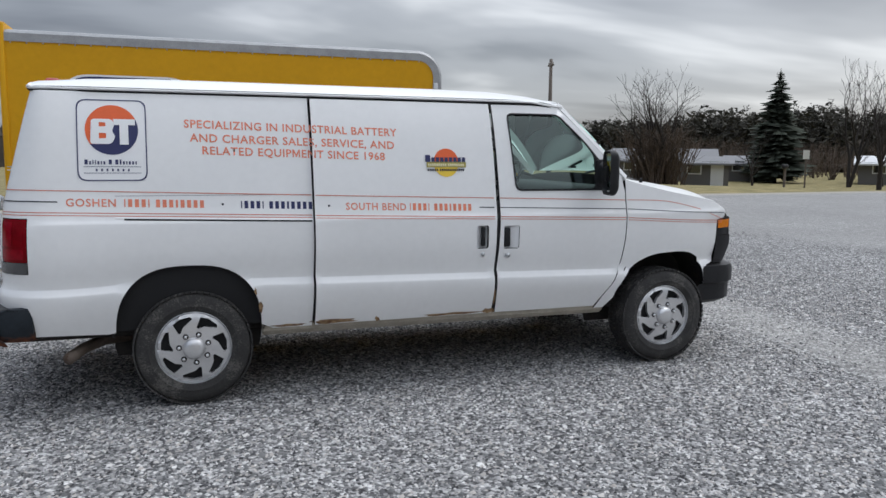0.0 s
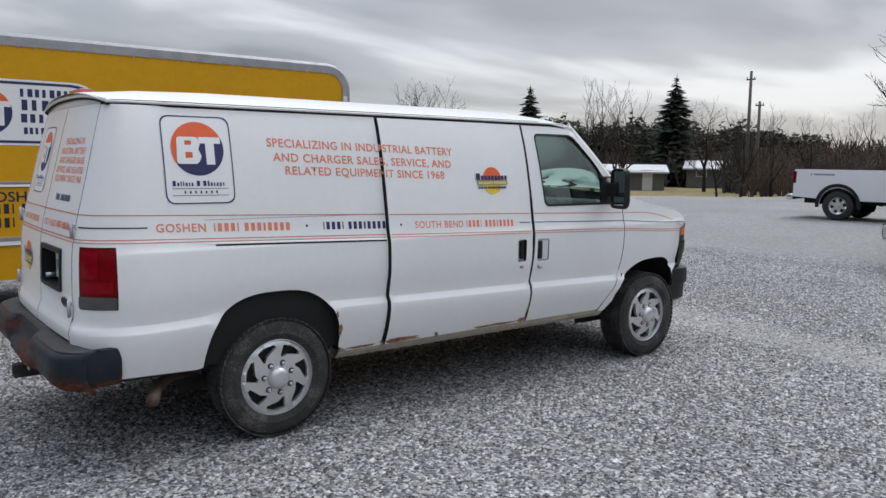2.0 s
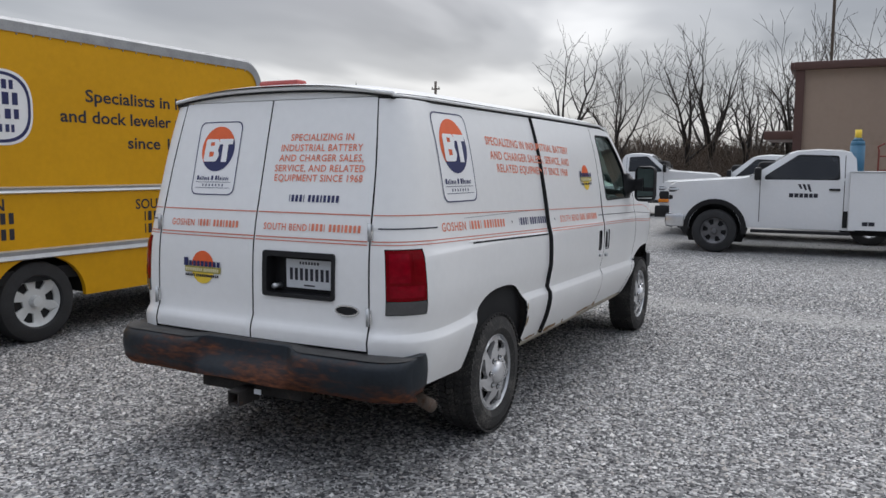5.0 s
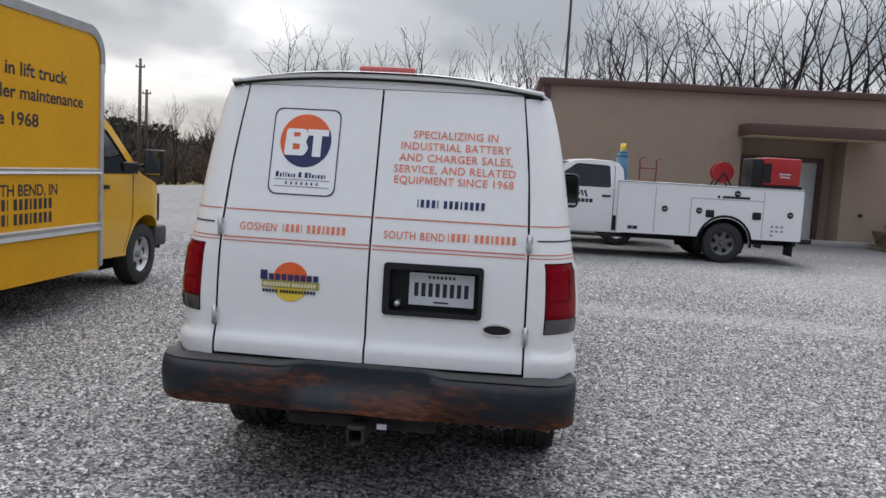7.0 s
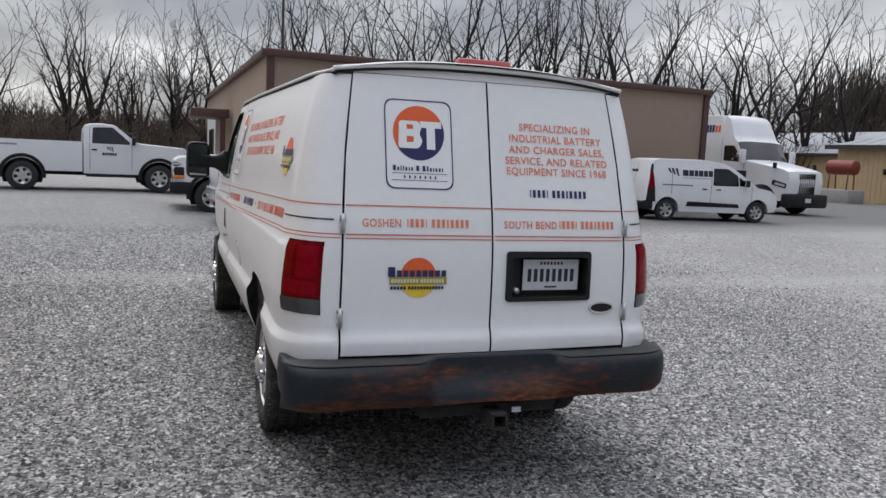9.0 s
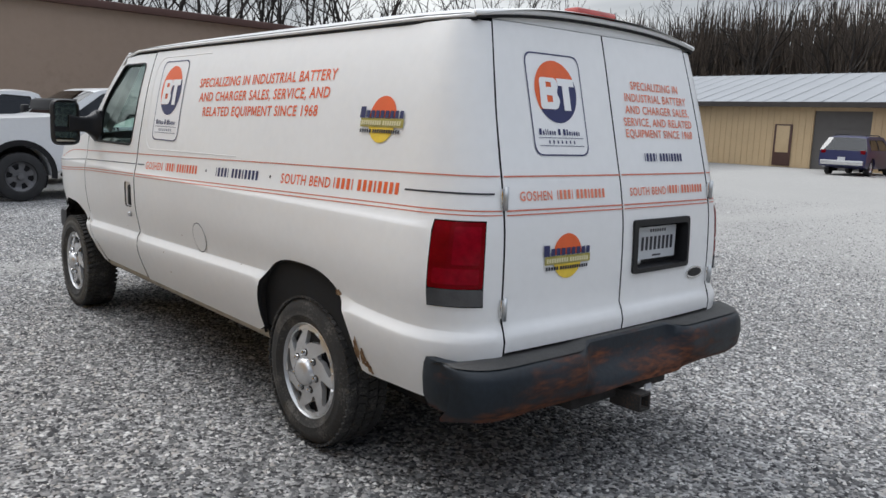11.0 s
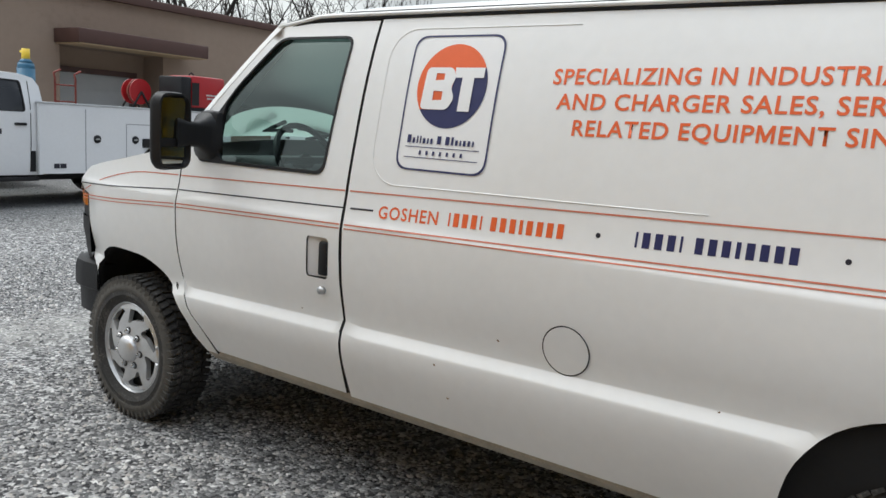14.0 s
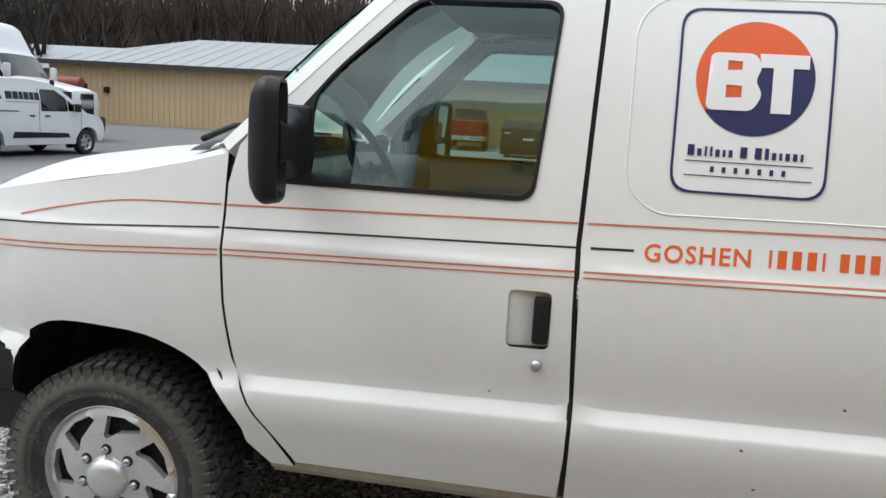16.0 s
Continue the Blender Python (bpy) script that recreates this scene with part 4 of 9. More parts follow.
def van_wheel(x, sg, turn):
    R = 0.370
    bold = sg > 0 and x > 1
    yc = sg * ((0.845 if sg < 0 else 0.832) if x < 1 else (0.865 if sg < 0 else 0.885))
    wheel = part("wheel", revolve(bmesh.new(), [(0.10, -0.02), (0.222, -0.02), (0.236, 0.02), (0.236, 0.085), (0.241, 0.095), (0.232, 0.10), (0.224, 0.085), (0.218, 0.03), (0.1, 0.02)], 48, at=(x, yc, R), sign=sg), M["steel"], van, "steel wheel")
    t = bmesh.new()
    revolve(t, [(0.232, -0.10), (0.26, -0.112), (0.30, -0.116), (0.335, -0.108), (0.352, -0.094), (0.358, -0.05), (0.359, 0.0), (0.358, 0.05), (0.352, 0.094), (0.338, 0.108), (0.325, 0.1115), (0.318, 0.1155), (0.300, 0.1175), (0.283, 0.1165), (0.279, 0.1185), (0.272, 0.1185), (0.268, 0.115), (0.252, 0.109), (0.243, 0.102), (0.234, 0.098)], 80, at=(x, yc, R), sign=sg)
    tyre = part("tyre", t, M["rubber"], wheel, "dusty black all-terrain tyre")
    # tread blocks, two shoulder rows with open grooves between them
    b, lugs = bmesh.new(), bmesh.new()
    for i in range(58):
        for row, (y0, y1) in enumerate(((-0.112, -0.066), (-0.054, -0.008), (0.006, 0.052), (0.064, 0.112))):
            a = 2 * math.pi * (i + (0.5 if row % 2 else 0)) / 58
            m = Matrix.Translation((x, yc, R)) @ Matrix.Rotation(a, 4, "Y") @ Matrix.Rotation(0.25 * (1 if row % 2 else -1), 4, "Z")
            box(b, (0, sg * (y0 + y1) / 2, 0.3605), (0.0245 if bold else 0.033, y1 - y0, 0.019 if abs(y0 + y1) < 0.12 else (0.017 if bold else 0.010)), m=m)
            if row == 3 and bold:
                box(lugs, (0, sg * 0.1105, 0.335), (0.0265, 0.010, 0.036), m=m)
    tagged(part("tread", b, M["rubber"], tyre), kind="stuff")
    if bold:
        tagged(part("shoulder_tread", lugs, M["tyre_dust"], tyre, "grey dusty tyre shoulder"), kind="stuff")
        part("dusty_shoulder", revolve(bmesh.new(), [(0.296, 0.1172), (0.300, 0.1188), (0.318, 0.1168), (0.326, 0.1130), (0.338, 0.1095), (0.349, 0.0990)], 80, at=(x, yc, R), sign=sg), M["tyre_dust"], tyre)
    RC = 0.227
    dome = lambda u, w, d=0.0: Vector((x + u, yc + sg * (0.090 + 0.022 * (1 - (math.hypot(u, w) / RC) ** 2) - d - (0.012 if math.hypot(u, w) > 0.219 else 0) + 0.006 * ss(0.205, 0.214, math.hypot(u, w))), R + w))
    holes = []
    for k in range(7):
        a = turn + 360 * k / 7
        pr = [(0.201, a + 16), (0.205, a), (0.203, a - 17), (0.188, a - 21), (0.150, a + 3), (0.127, a + 16), (0.134, a + 21)]
        holes.append([(-sg * r * math.cos(radians(b)), r * math.sin(radians(b))) for r, b in pr])
    part("hubcap", face_out(panel(arc(0, 0, RC, 0, 355, 71), dome, holes, 0.03, rim=0.026, edge_step=0.03), Vector((0, sg, 0))), M["silver"], wheel, "silver plastic wheel cover with seven swirled slots")
    hb = bmesh.new()
    revolve(hb, [(0.010, 0.150), (0.038, 0.147), (0.058, 0.139), (0.069, 0.123), (0.073, 0.10)], 28, at=(x, yc, R), sign=sg)
    part("hub_dome", hb, M["silver"], wheel)
    part("wheel_shadow_plate", revolve(bmesh.new(), [(0.01, 0.06), (0.218, 0.06), (0.218, 0.055)], 28, at=(x, yc, R), sign=sg), M["gap"], wheel)
    for k in range(7):
        a = radians(turn + 10 + 360 * k / 7)
        nb = bmesh.new()
        cx, cz = x + 0.092 * math.cos(a), R + 0.092 * math.sin(a)
        revolve(nb, [(0.004, 0.130), (0.010, 0.127), (0.013, 0.117), (0.013, 0.095)], 8, at=(cx, yc, cz), sign=sg)
        rc = revolve(bmesh.new(), [(0.004, 0.1102), (0.0185, 0.1102), (0.0185, 0.10)], 12, at=(cx, yc, cz), sign=sg)
        part("nut_recess", rc, M["gap"], wheel)
        part("lug_nut", nb, M["chrome"], wheel)


def van_flank(sg):
    surf = van_side(sg)
    out = Vector((0, sg, 0))
    q = part("rear_quarter", face_out(panel(quarter_outline(0 if sg < 0 else 2), surf, [TAIL], 0.09, LEVELS, 0.02), Vector((-0.3, sg, 0))), M["paint"], van, "white painted side panel")
    owners = [(q, SEAM + 0.01, 0.757 if sg < 0 else 2.064)]
    if sg < 0:
        sd = [(0.772, 0.472), (0.772, 1.964), (2.040, 1.964), (2.052, 1.6), (2.063, 1.24), (2.05, 0.8), (2.052, 0.472)]
        proud = surf
        s = part("sliding_door", face_out(panel(sd, proud, [round_poly([(1.905, 0.955), (1.905, 1.115), (1.995, 1.115), (1.995, 0.955)], 0.02)], 0.09, LEVELS, 0.025), out), M["paint"], van, "white sliding side door with a dark recessed handle")
        owners.append((s, 0.78, 2.04))
        zs = np.linspace(0.48, 1.96, 24)
        part("door_seal", loft([[surf(0.770, z, dd) for z in zs] for dd in (0.003, 0.06)]), M["gap"], s, "black rubber edge of the sliding door")
        rail = part("door_rail", loft([[surf(u, mid_line(u) + dz, dd) for u in np.linspace(-0.43, 0.755, 13)] for dz, dd in ((-0.086, -0.0005), (-0.090, -0.0022), (-0.097, -0.0022), (-0.101, 0.0))]), M["paint"], van, "sliding door track")
        # dark strip laid on the track, painting the shadow line of its slot
        part("rail_slot", loft([[surf(u, mid_line(u) + dz, dd) for u in np.linspace(-0.38, 0.755, 13)] for dz, dd in ((-0.0955, -0.0028), (-0.106, -0.0016))]), M["gap"], rail)
        part("track_cover_line", stripe_bm(surf, -0.43, 0.755, 1.343, 0.003), M["grey_ink"], rail)
        part("handle", newbox((1.958, -0.996, 1.035), (0.032, 0.024, 0.135), 0.008), M["black"], s, "black pull handle")
        part("handle_cup", newbox((1.95, -0.972, 1.035), (0.095, 0.01, 0.165)), M["paint2"], s)
        lk = bmesh.new()
        rod(lk, (1.953, -1.0, 0.912), (1.953, -1.018, 0.912), 0.015, 0.013, 12)
        part("lock", lk, M["steel"], s)
    hs = 0.027 if sg > 0 else 0.0
    d = part("front_door", face_out(panel(FDOOR, surf, [round_poly(WINDOW, 0.05), round_poly([(2.115 + hs, 0.950), (2.115 + hs, 1.110), (2.235 + hs, 1.110), (2.235 + hs, 0.950)], 0.02)], 0.09, LEVELS, 0.025), out), M["paint"], van, "white front door with a dark recessed handle")
    owners.append((d, 2.0885, 3.112))
    cup = lambda u, z, dd=0.0: surf(u, z, dd + 0.008 + 0.02 * ss(2.235 + hs, 2.14 + hs, u))
    part("handle_cup", face_out(panel(round_poly([(2.112 + hs, 0.947), (2.112 + hs, 1.113), (2.238 + hs, 1.113), (2.238 + hs, 0.947)], 0.02), cup, (), 0.03, rim=0), out), M["paint2"], d)
    part("handle", newbox((2.141 + hs, sg * 1.0, 1.027), (0.046, 0.025, 0.137), 0.010), M["black"], d, "black pull handle")
    lk = bmesh.new()
    rod(lk, (2.145 + hs, sg * 0.995, 0.898), (2.145 + hs, sg * 1.014, 0.898), 0.017, 0.015, 14)
    part("lock", lk, M["steel"], d)
    wi = round_poly(WINDOW, 0.05)
    seal = lambda u, z, dd=0.0: surf(u, z, dd - 0.004)
    inner = round_poly([(2.225, 1.366), (2.205, 1.6), (2.182, 1.896), (2.581, 1.896), (2.790, 1.700), (2.868, 1.608), (2.868, 1.366)], 0.045)
    part("window_seal", face_out(panel(wi, seal, [inner], 0.08, None, 0.018), out), M["black"], d, "black rubber window surround and mirror sail")
    part("window_pane", face_out(panel(ring_poly(inner, -0.01), lambda u, z, dd=0.0: surf(u, z, dd + 0.005 + 0.010 * (z - 1.36) / 0.53), (), 0.12, None, 0), out), M["glass"], d, "greenish front door window glass").visible_shadow = False
    ds = [(2.072, 0.475), (2.069, 0.8), (2.081, 1.05), (2.085, 1.24), (2.073, 1.6), (2.059, 1.96)]
    part("door_seal", loft([[surf(u + e, z, 0.005) for u, z in dense(ds, 0.05)[:-28]] for e in (-0.006, 0.006)]), M["gap"], d, "black rubber seal along the door edge")
    f = part("fender", face_out(panel(FENDER, surf, (), 0.07, LEVELS, 0.03), out), M["paint"], van, "white front wing")
    owners.append((f, 3.13, 3.97))

    def owner(u):
        return next((o for o, a, b in owners if a <= u <= b), q)
    # pin stripes
    for o, a, b in owners:
        hi = min(b, 3.9)
        ink = M["stripe_ink"]
        if o is f:
            # on the wing the stripes fall a little, the top one curves down and a short stroke closes the lower pair
            sag = lambda u: mid_line(u) - 0.030 * (u - 3.13)
            stripe(surf, sg, 3.13, 3.76, 0, 0.0050, o, ink, lambda u: mid_line(u) + 0.067 - 0.066 * (max(0, u - 3.36) / 0.40) ** 2)
            stripe(surf, sg, 3.13, 3.96, 0, 0.0050, o, ink, lambda u: sag(u) - 0.065)
            stripe(surf, sg, 3.13, 3.96, 0, 0.0042, o, ink, lambda u: sag(u) - 0.081)
            stripe(surf, sg, 3.83, 3.965, 0, 0.0050, o, ink, lambda u: 1.162 - 0.40 * (u - 3.83))
            stripe(surf, sg, 3.13, 3.98, 0, 0.0052, o, M["black_ink"], lambda u: sag(u) - 0.004 * (u - 3.13))
        else:
            stripe(surf, sg, a, hi, 0.066, 0.0052, o, ink)
            stripe(surf, sg, a, hi, -0.064, 0.0052, o, ink)
            stripe(surf, sg, a, hi, -0.080, 0.0045, o, ink)
        if o is d:
            stripe(surf, sg, a, b, 0, 0.0055, o, M["black_ink"])
    if sg < 0:
        stripe(surf, sg, SEAM + 0.05, -0.745, 0, 0.007, q, M["black_ink"])
        stripe(surf, sg, 1.93, 2.04, 0, 0.007, owners[1][0], M["black_ink"])
        logo_board(surf, -0.632, 1.434, 1, q)
        sun_badge(surf, 1.54, 1.433, 1, owner(1.6), 1.05)
    else:
        stripe(surf, sg, SEAM + 0.05, -0.72, 0, 0.007, q, M["black_ink"])
        stripe(surf, sg, 1.935, 2.05, 0, 0.007, q, M["black_ink"])
        logo_board(surf, 1.860, 1.408, -1, q)
        sun_badge(surf, -0.352, 1.463, -1, q, 1.05)
        # pressed border of the side panel, fuel flap
        path = [(1.2, 1.925), (1.86, 1.925)] + arc(1.86, 1.81, 0.115, 90, 0, 8)[1:] + [(1.975, 1.47)] + arc(1.85, 1.47, 0.125, 0, -90, 8)[1:] + [(1.5, 1.352), (1.0, 1.358), (0.4, 1.368)]
        ridge = bmesh.new()
        pts = [surf(u, z, 0.0005) for u, z in dense(path, 0.05)][:-24]
        part("pressed_edge", tube(ridge, pts, 0.0024, 6), M["paint"], q)
        fl = arc(1.094, 0.879, 0.081, 0, 354, 40)
        part("fuel_flap", face_out(panel(fl, lambda u, z, dd=0.0: surf(u, z, dd - 0.002), (), 0.05, None, 0.004), out), M["paint"], q, "round white fuel flap")
        part("fuel_flap_gap", face_out(panel(arc(1.094, 0.879, 0.0855, 0, 354, 40), lambda u, z, dd=0.0: surf(u, z, dd - 0.0012), (), 0.05, None, 0), out), M["gap"], q)
    van_lettering(sg, owner if sg > 0 else (lambda u: owner(u) if not 0.0 < u < 1.3 else q if u < 0.76 else owner(u)))
    # tail lamp
    tl = part("tail_lamp", face_out(panel(round_poly([(-1.126, 0.958), (-1.126, 1.21), (-0.914, 1.21), (-0.914, 0.958)], 0.012), lambda u, z, dd=0.0: surf(u, z, dd - 0.008 * math.sin(math.pi * (u + 1.126) / 0.212)), (), 0.03, None, 0.03), Vector((-0.5, sg, 0))), M["red_lens"], van, "red tail lamp over a grey lens")
    part("reversing_lens", face_out(panel(round_poly([(-1.126, 0.89), (-1.126, 0.956), (-0.914, 0.956), (-0.914, 0.89)], 0.012), lambda u, z, dd=0.0: surf(u, z, dd - 0.008), (), 0.03, None, 0.03), Vector((-0.5, sg, 0))), M["grey_lens"], tl)
    for ua, ub, za, zb in ((-1.108, -1.002, 1.05, 1.195), (-0.985, -0.932, 1.05, 1.195), (-1.108, -0.932, 0.975, 1.035)):
        part("lens_field", face_out(panel(round_poly([(ua, za), (ua, zb), (ub, zb), (ub, za)], 0.01), lambda u, z, dd=0.0: surf(u, z, dd - 0.0025 - 0.008 * math.sin(math.pi * (u + 1.126) / 0.212)), (), 0.03, None, 0.002), Vector((-0.5, sg, 0))), M["red_glow"] if ua < -1.0 else M["red_lens"], tl)
    part("lamp_tray", face_out(panel(TAIL, lambda u, z, dd=0.0: surf(u, z, dd + 0.02), (), 0.05, None, 0), Vector((-0.5, sg, 0))), M["black"], tl)
    # wheel housings, sill
    for cx, cz, rr, rz, pw in ((3.49, 0.455, 0.452, 0.457, 2.2), (-0.015, 0.46, 0.452, 0.440, 2.5)):
        rows = []
        for dep in (0.01, 0.06, 0.36):
            rows.append([(x, sg * (half_width(x, max(0.5, z)) - dep), z) for x, z in arch(cx, cz, rr + (0.02 if dep > 0.03 else 0.0), 0, 180, 28, rz + (0.02 if dep > 0.03 else 0.0), pw)])
        hb = loft(rows)
        part("wheel_housing", hb, M["under"], van, "dirty dark wheel housing")
        wall = flat_poly(arch(cx, cz, rr + 0.03, -20, 200, 28, rz + 0.03, pw))
        part("wheel_housing", lay(wall, lambda x, z: Vector((x, sg * 0.56, z))), M["under"], van)
    sl = [[(u, sg * y, z) for u in np.arange(0.44, 2.99, 0.15)] for y, z in ((0.905, 0.475), (0.90, 0.44), (0.86, 0.405), (0.80, 0.40), (0.80, 0.48))]
    part("sill", loft(sl), M["dust"], van, "dirt-caked sill under the doors")
    if sg < 0:
        for u, z, w, h, sd2 in ((2.03, 0.49, 0.11, 0.06, 3), (1.75, 0.485, 0.5, 0.03, 4), (1.2, 0.485, 0.05, 0.04, 5), (0.9, 0.49, 0.5, 0.035, 6), (0.418, 0.62, 0.03, 0.13, 7), (0.60, 0.475, 0.25, 0.03, 8), (2.06, 0.6, 0.02, 0.16, 9)):
            rust_patch(surf, u, z, w, h, q, sd2)
        rust_patch(surf, 0.385, 0.725, 0.022, 0.06, q, 17)
    else:
        for u, z, w, h, sd2 in ((-0.47, 0.60, 0.045, 0.16, 11), (-0.505, 0.57, 0.05, 0.12, 12), (-0.33, 0.825, 0.05, 0.05, 13), (-0.53, 0.53, 0.06, 0.07, 15)):
            rust_patch(surf, u, z, w, h, q, sd2)
        for u, z, k in ((1.6, 0.72, 1), (1.35, 0.86, 2), (0.6, 0.8, 3), (2.3, 0.8, 4), (1.55, 0.6, 6)):
            rust_patch(surf, u, z, 0.012, 0.012, owner(u), 30 + k)
    # door mirror: a domed housing behind a flat glass
    mx, my = (2.87, 1.145) if sg < 0 else (2.885, 1.195)
    turn = Matrix.Translation((mx, sg * my, 1.485)) @ Matrix.Rotation(radians(14 * sg), 4, "Z")
    rings = []
    for dx, w, h in ((-0.004, 0.168, 0.290), (-0.024, 0.176, 0.298), (-0.024, 0.192, 0.314), (0.006, 0.202, 0.325), (0.018, 0.200, 0.322), (0.034, 0.178, 0.300), (0.049, 0.136, 0.250), (0.058, 0.070, 0.160), (0.061, 0.010, 0.030)):
        o = round_poly([(-w / 2, -h / 2), (w / 2, -h / 2), (w / 2, h / 2), (-w / 2, h / 2)], w * 0.30, 5)
        rings.append([turn @ Vector((dx, y, z)) for y, z in o])
    mr = part("door_mirror", loft(rings, True, True), M["black"], van, "large black plastic door mirror")
    part("mirror_glass", newbox((0, 0, 0), (0.004, 0.160, 0.185), 0.0, turn @ Matrix.Translation((-0.006, 0, 0.046)) @ Matrix.Rotation(radians(-3), 4, "Y")), M["mirror"], mr)
    part("mirror_glass", newbox((-0.006, 0, -0.100), (0.004, 0.160, 0.070), 0.0, turn), M["mirror"], mr)
    boot = []
    for x, y, z, w, h in ((2.950, 0.950, 1.465, 0.180, 0.235), (2.942, 0.980, 1.466, 0.150, 0.205), (2.915, 1.010, 1.470, 0.095, 0.150), (2.888, 1.050, 1.474, 0.062, 0.112), (2.868, 1.110, 1.478, 0.058, 0.108), (2.858, 1.165, 1.480, 0.070, 0.135)):
        k = (y - 0.95) / 0.215
        boot.append([(x + k * (mx - 2.835) + p, sg * (0.95 + k * (my - 0.975)), z + q) for p, q in round_poly([(-w / 2, -h / 2), (w / 2, -h / 2), (w / 2, h / 2), (-w / 2, h / 2)], w * 0.42, 4)])
    ab = loft(boot, True, True)
    part("mirror_arm", ab, M["black"], mr)
    part("mirror_foot", newbox((2.93, sg * 0.955, 1.475), (0.13, 0.045, 0.21), 0.02), M["black"], mr)


for flank in (-1, 1):
    van_flank(flank)
for wx in (0.0, 3.503):
    for flank in (-1, 1):
        van_wheel(wx, flank, 10 if flank < 0 else 25)


def van_rear():
    for sg in (1, -1):
        i0 = 0.0105 if sg > 0 else -0.001
        ed = [(i0, 0.702), (i0, 1.982)] + [(back_y(z) - 0.006, z) for z in (1.982, 1.8, 1.6, 1.3, 1.0, 0.702)]
        surf = lambda y, z, d=0.0: van_back(sg * y, z, d)
        hole = [round_poly([(0.068, 0.937), (0.068, 1.180), (0.530, 1.180), (0.530, 0.937)], 0.02)] if sg < 0 else []
        dr = part("rear_door", face_out(panel(ed, surf, hole, 0.09, [0.71, 0.73, 0.75, 0.77, 0.79, 0.82, 0.9, 1.0, 1.1, 1.2, 1.28, 1.36, 1.45, 1.55, 1.65, 1.75, 1.85, 1.93], 0.02), Vector((-1, 0, 0))), M["paint"], van, "white rear cargo door with external hinges")
        for z in (1.30, 0.875):
            y0 = sg * (back_y(z) + 0.002)
            hx = back_x(z) - 0.008
            hg = part("hinge", newbox((hx, y0, z), (0.016, 0.030, 0.075), 0.004), M["chrome"], dr, "bare metal hinge")
            pin = bmesh.new()
            rod(pin, (hx - 0.012, y0, z - 0.045), (hx - 0.012, y0, z + 0.045), 0.009, None, 10)
            part("hinge_pin", pin, M["steel"], hg)
        vs = lambda y, z, d=0.0: van_back(y, z, d)
        for dz, w in ((0.068, 0.006), (-0.062, 0.006), (-0.079, 0.005)):
            n = 10
            ys = [sg * (0.006 + (0.712 - 0.006) * i / n) for i in range(n + 1)]
            part("stripe", loft([[vs(y, 1.313 + dz + s * w / 2, -0.0025) for y in ys] for s in (-1, 1)]), M["stripe_ink"], dr)
        if sg > 0:
            small = lambda y, z, d=0.0: van_back(0.523 + (y - 0.523) * 0.83, 1.461 + (z - 1.461) * 0.842, d)
            logo_board(small, 0.523, 1.461, -1, dr)
            sun_badge(vs, 0.518, 0.944, -1, dr, 1.0)
            bolted_decal("place_lettering", text_bm("GOSHEN", 0.180, 0.038, 0.012, 1.1), vs, (0.637, 1.287), -1, dr, M["faded_ink"], "orange vinyl place name")
            bolted_decal("number_bar", phone_bars(0.299, 0.037), vs, (0.427, 1.288), -1, dr, M["faded_ink"], "bars standing for figures")
        else:
            rows = (("SPECIALIZING IN", -0.156, -0.554, 1.760), ("INDUSTRIAL BATTERY", -0.101, -0.617, 1.705), ("AND CHARGER SALES,", -0.096, -0.630, 1.651), ("SERVICE, AND RELATED", -0.075, -0.646, 1.597), ("EQUIPMENT SINCE 1968", -0.081, -0.639, 1.546))
            for body, a, b, z in rows:
                bolted_decal("slogan_lettering", text_bm(body, abs(b - a), 0.037, 0.014, 1.08), vs, (a, z), -1, dr, M["faded_ink"], "faded orange vinyl slogan")
            bolted_decal("number_bar", phone_bars(0.312, 0.036), vs, (-0.20, 1.439), -1, dr, M["navy_ink"], "bars standing for figures")
            bolted_decal("place_lettering", text_bm("SOUTH BEND", 0.284, 0.037, 0.012, 1.1), vs, (-0.055, 1.289), -1, dr, M["faded_ink"], "orange vinyl place name")
            bolted_decal("number_bar", phone_bars(0.311, 0.037), vs, (-0.354, 1.291), -1, dr, M["faded_ink"], "bars standing for figures")
            frm = round_poly([(-0.068, 0.937), (-0.068, 1.180), (-0.530, 1.180), (-0.530, 0.937)], 0.02)
            inn = round_poly([(-0.098, 0.957), (-0.098, 1.152), (-0.512, 1.152), (-0.512, 0.957)], 0.02)
            ph = part("plate_recess", face_out(panel(frm, lambda y, z, d=0.0: van_back(y, z, d - 0.012), [inn], 0.05, None, 0.085), Vector((-1, 0, 0))), M["black"], dr, "black plastic plate surround")
            part("recess_back", face_out(panel(inn, lambda y, z, d=0.0: van_back(y, z, d + 0.068), (), 0.1, None, 0), Vector((-1, 0, 0))), M["black"], ph)
            part("number_plate", newbox((back_x(1.05) + 0.036, -0.335, 1.058), (0.004, 0.305, 0.152), 0.0), M["plate"], ph, "pale number plate with dark bars")
            px = back_x(1.05) + 0.0325
            
            def pb(name, y, z, ws, h, g):
                bm = bars(ws, h, g)
                bm.verts.index_update()
                for b in islands(bm):
                    part(name, lay(b, lambda u, w: Vector((px, y - u, z + w))), M["black_ink"], ph)
            pb("number_bar", -0.207, 1.024, [0.020] * 8, 0.064, 0.0135)
            pb("lettering_bar", -0.272, 1.109, [0.011] * 7, 0.014, 0.008)
            pb("lettering_bar", -0.30, 0.994, [0.07], 0.008, 0.01)
            key = bmesh.new()
            rod(key, (back_x(0.97) + 0.05, -0.132, 0.987), (back_x(0.97) - 0.012, -0.132, 0.987), 0.016, 0.014, 12)
            part("lock", key, M["steel"], ph)
            ov = arc(-0.605, 0.897, 0.072, 0, 350, 36, 0.029)
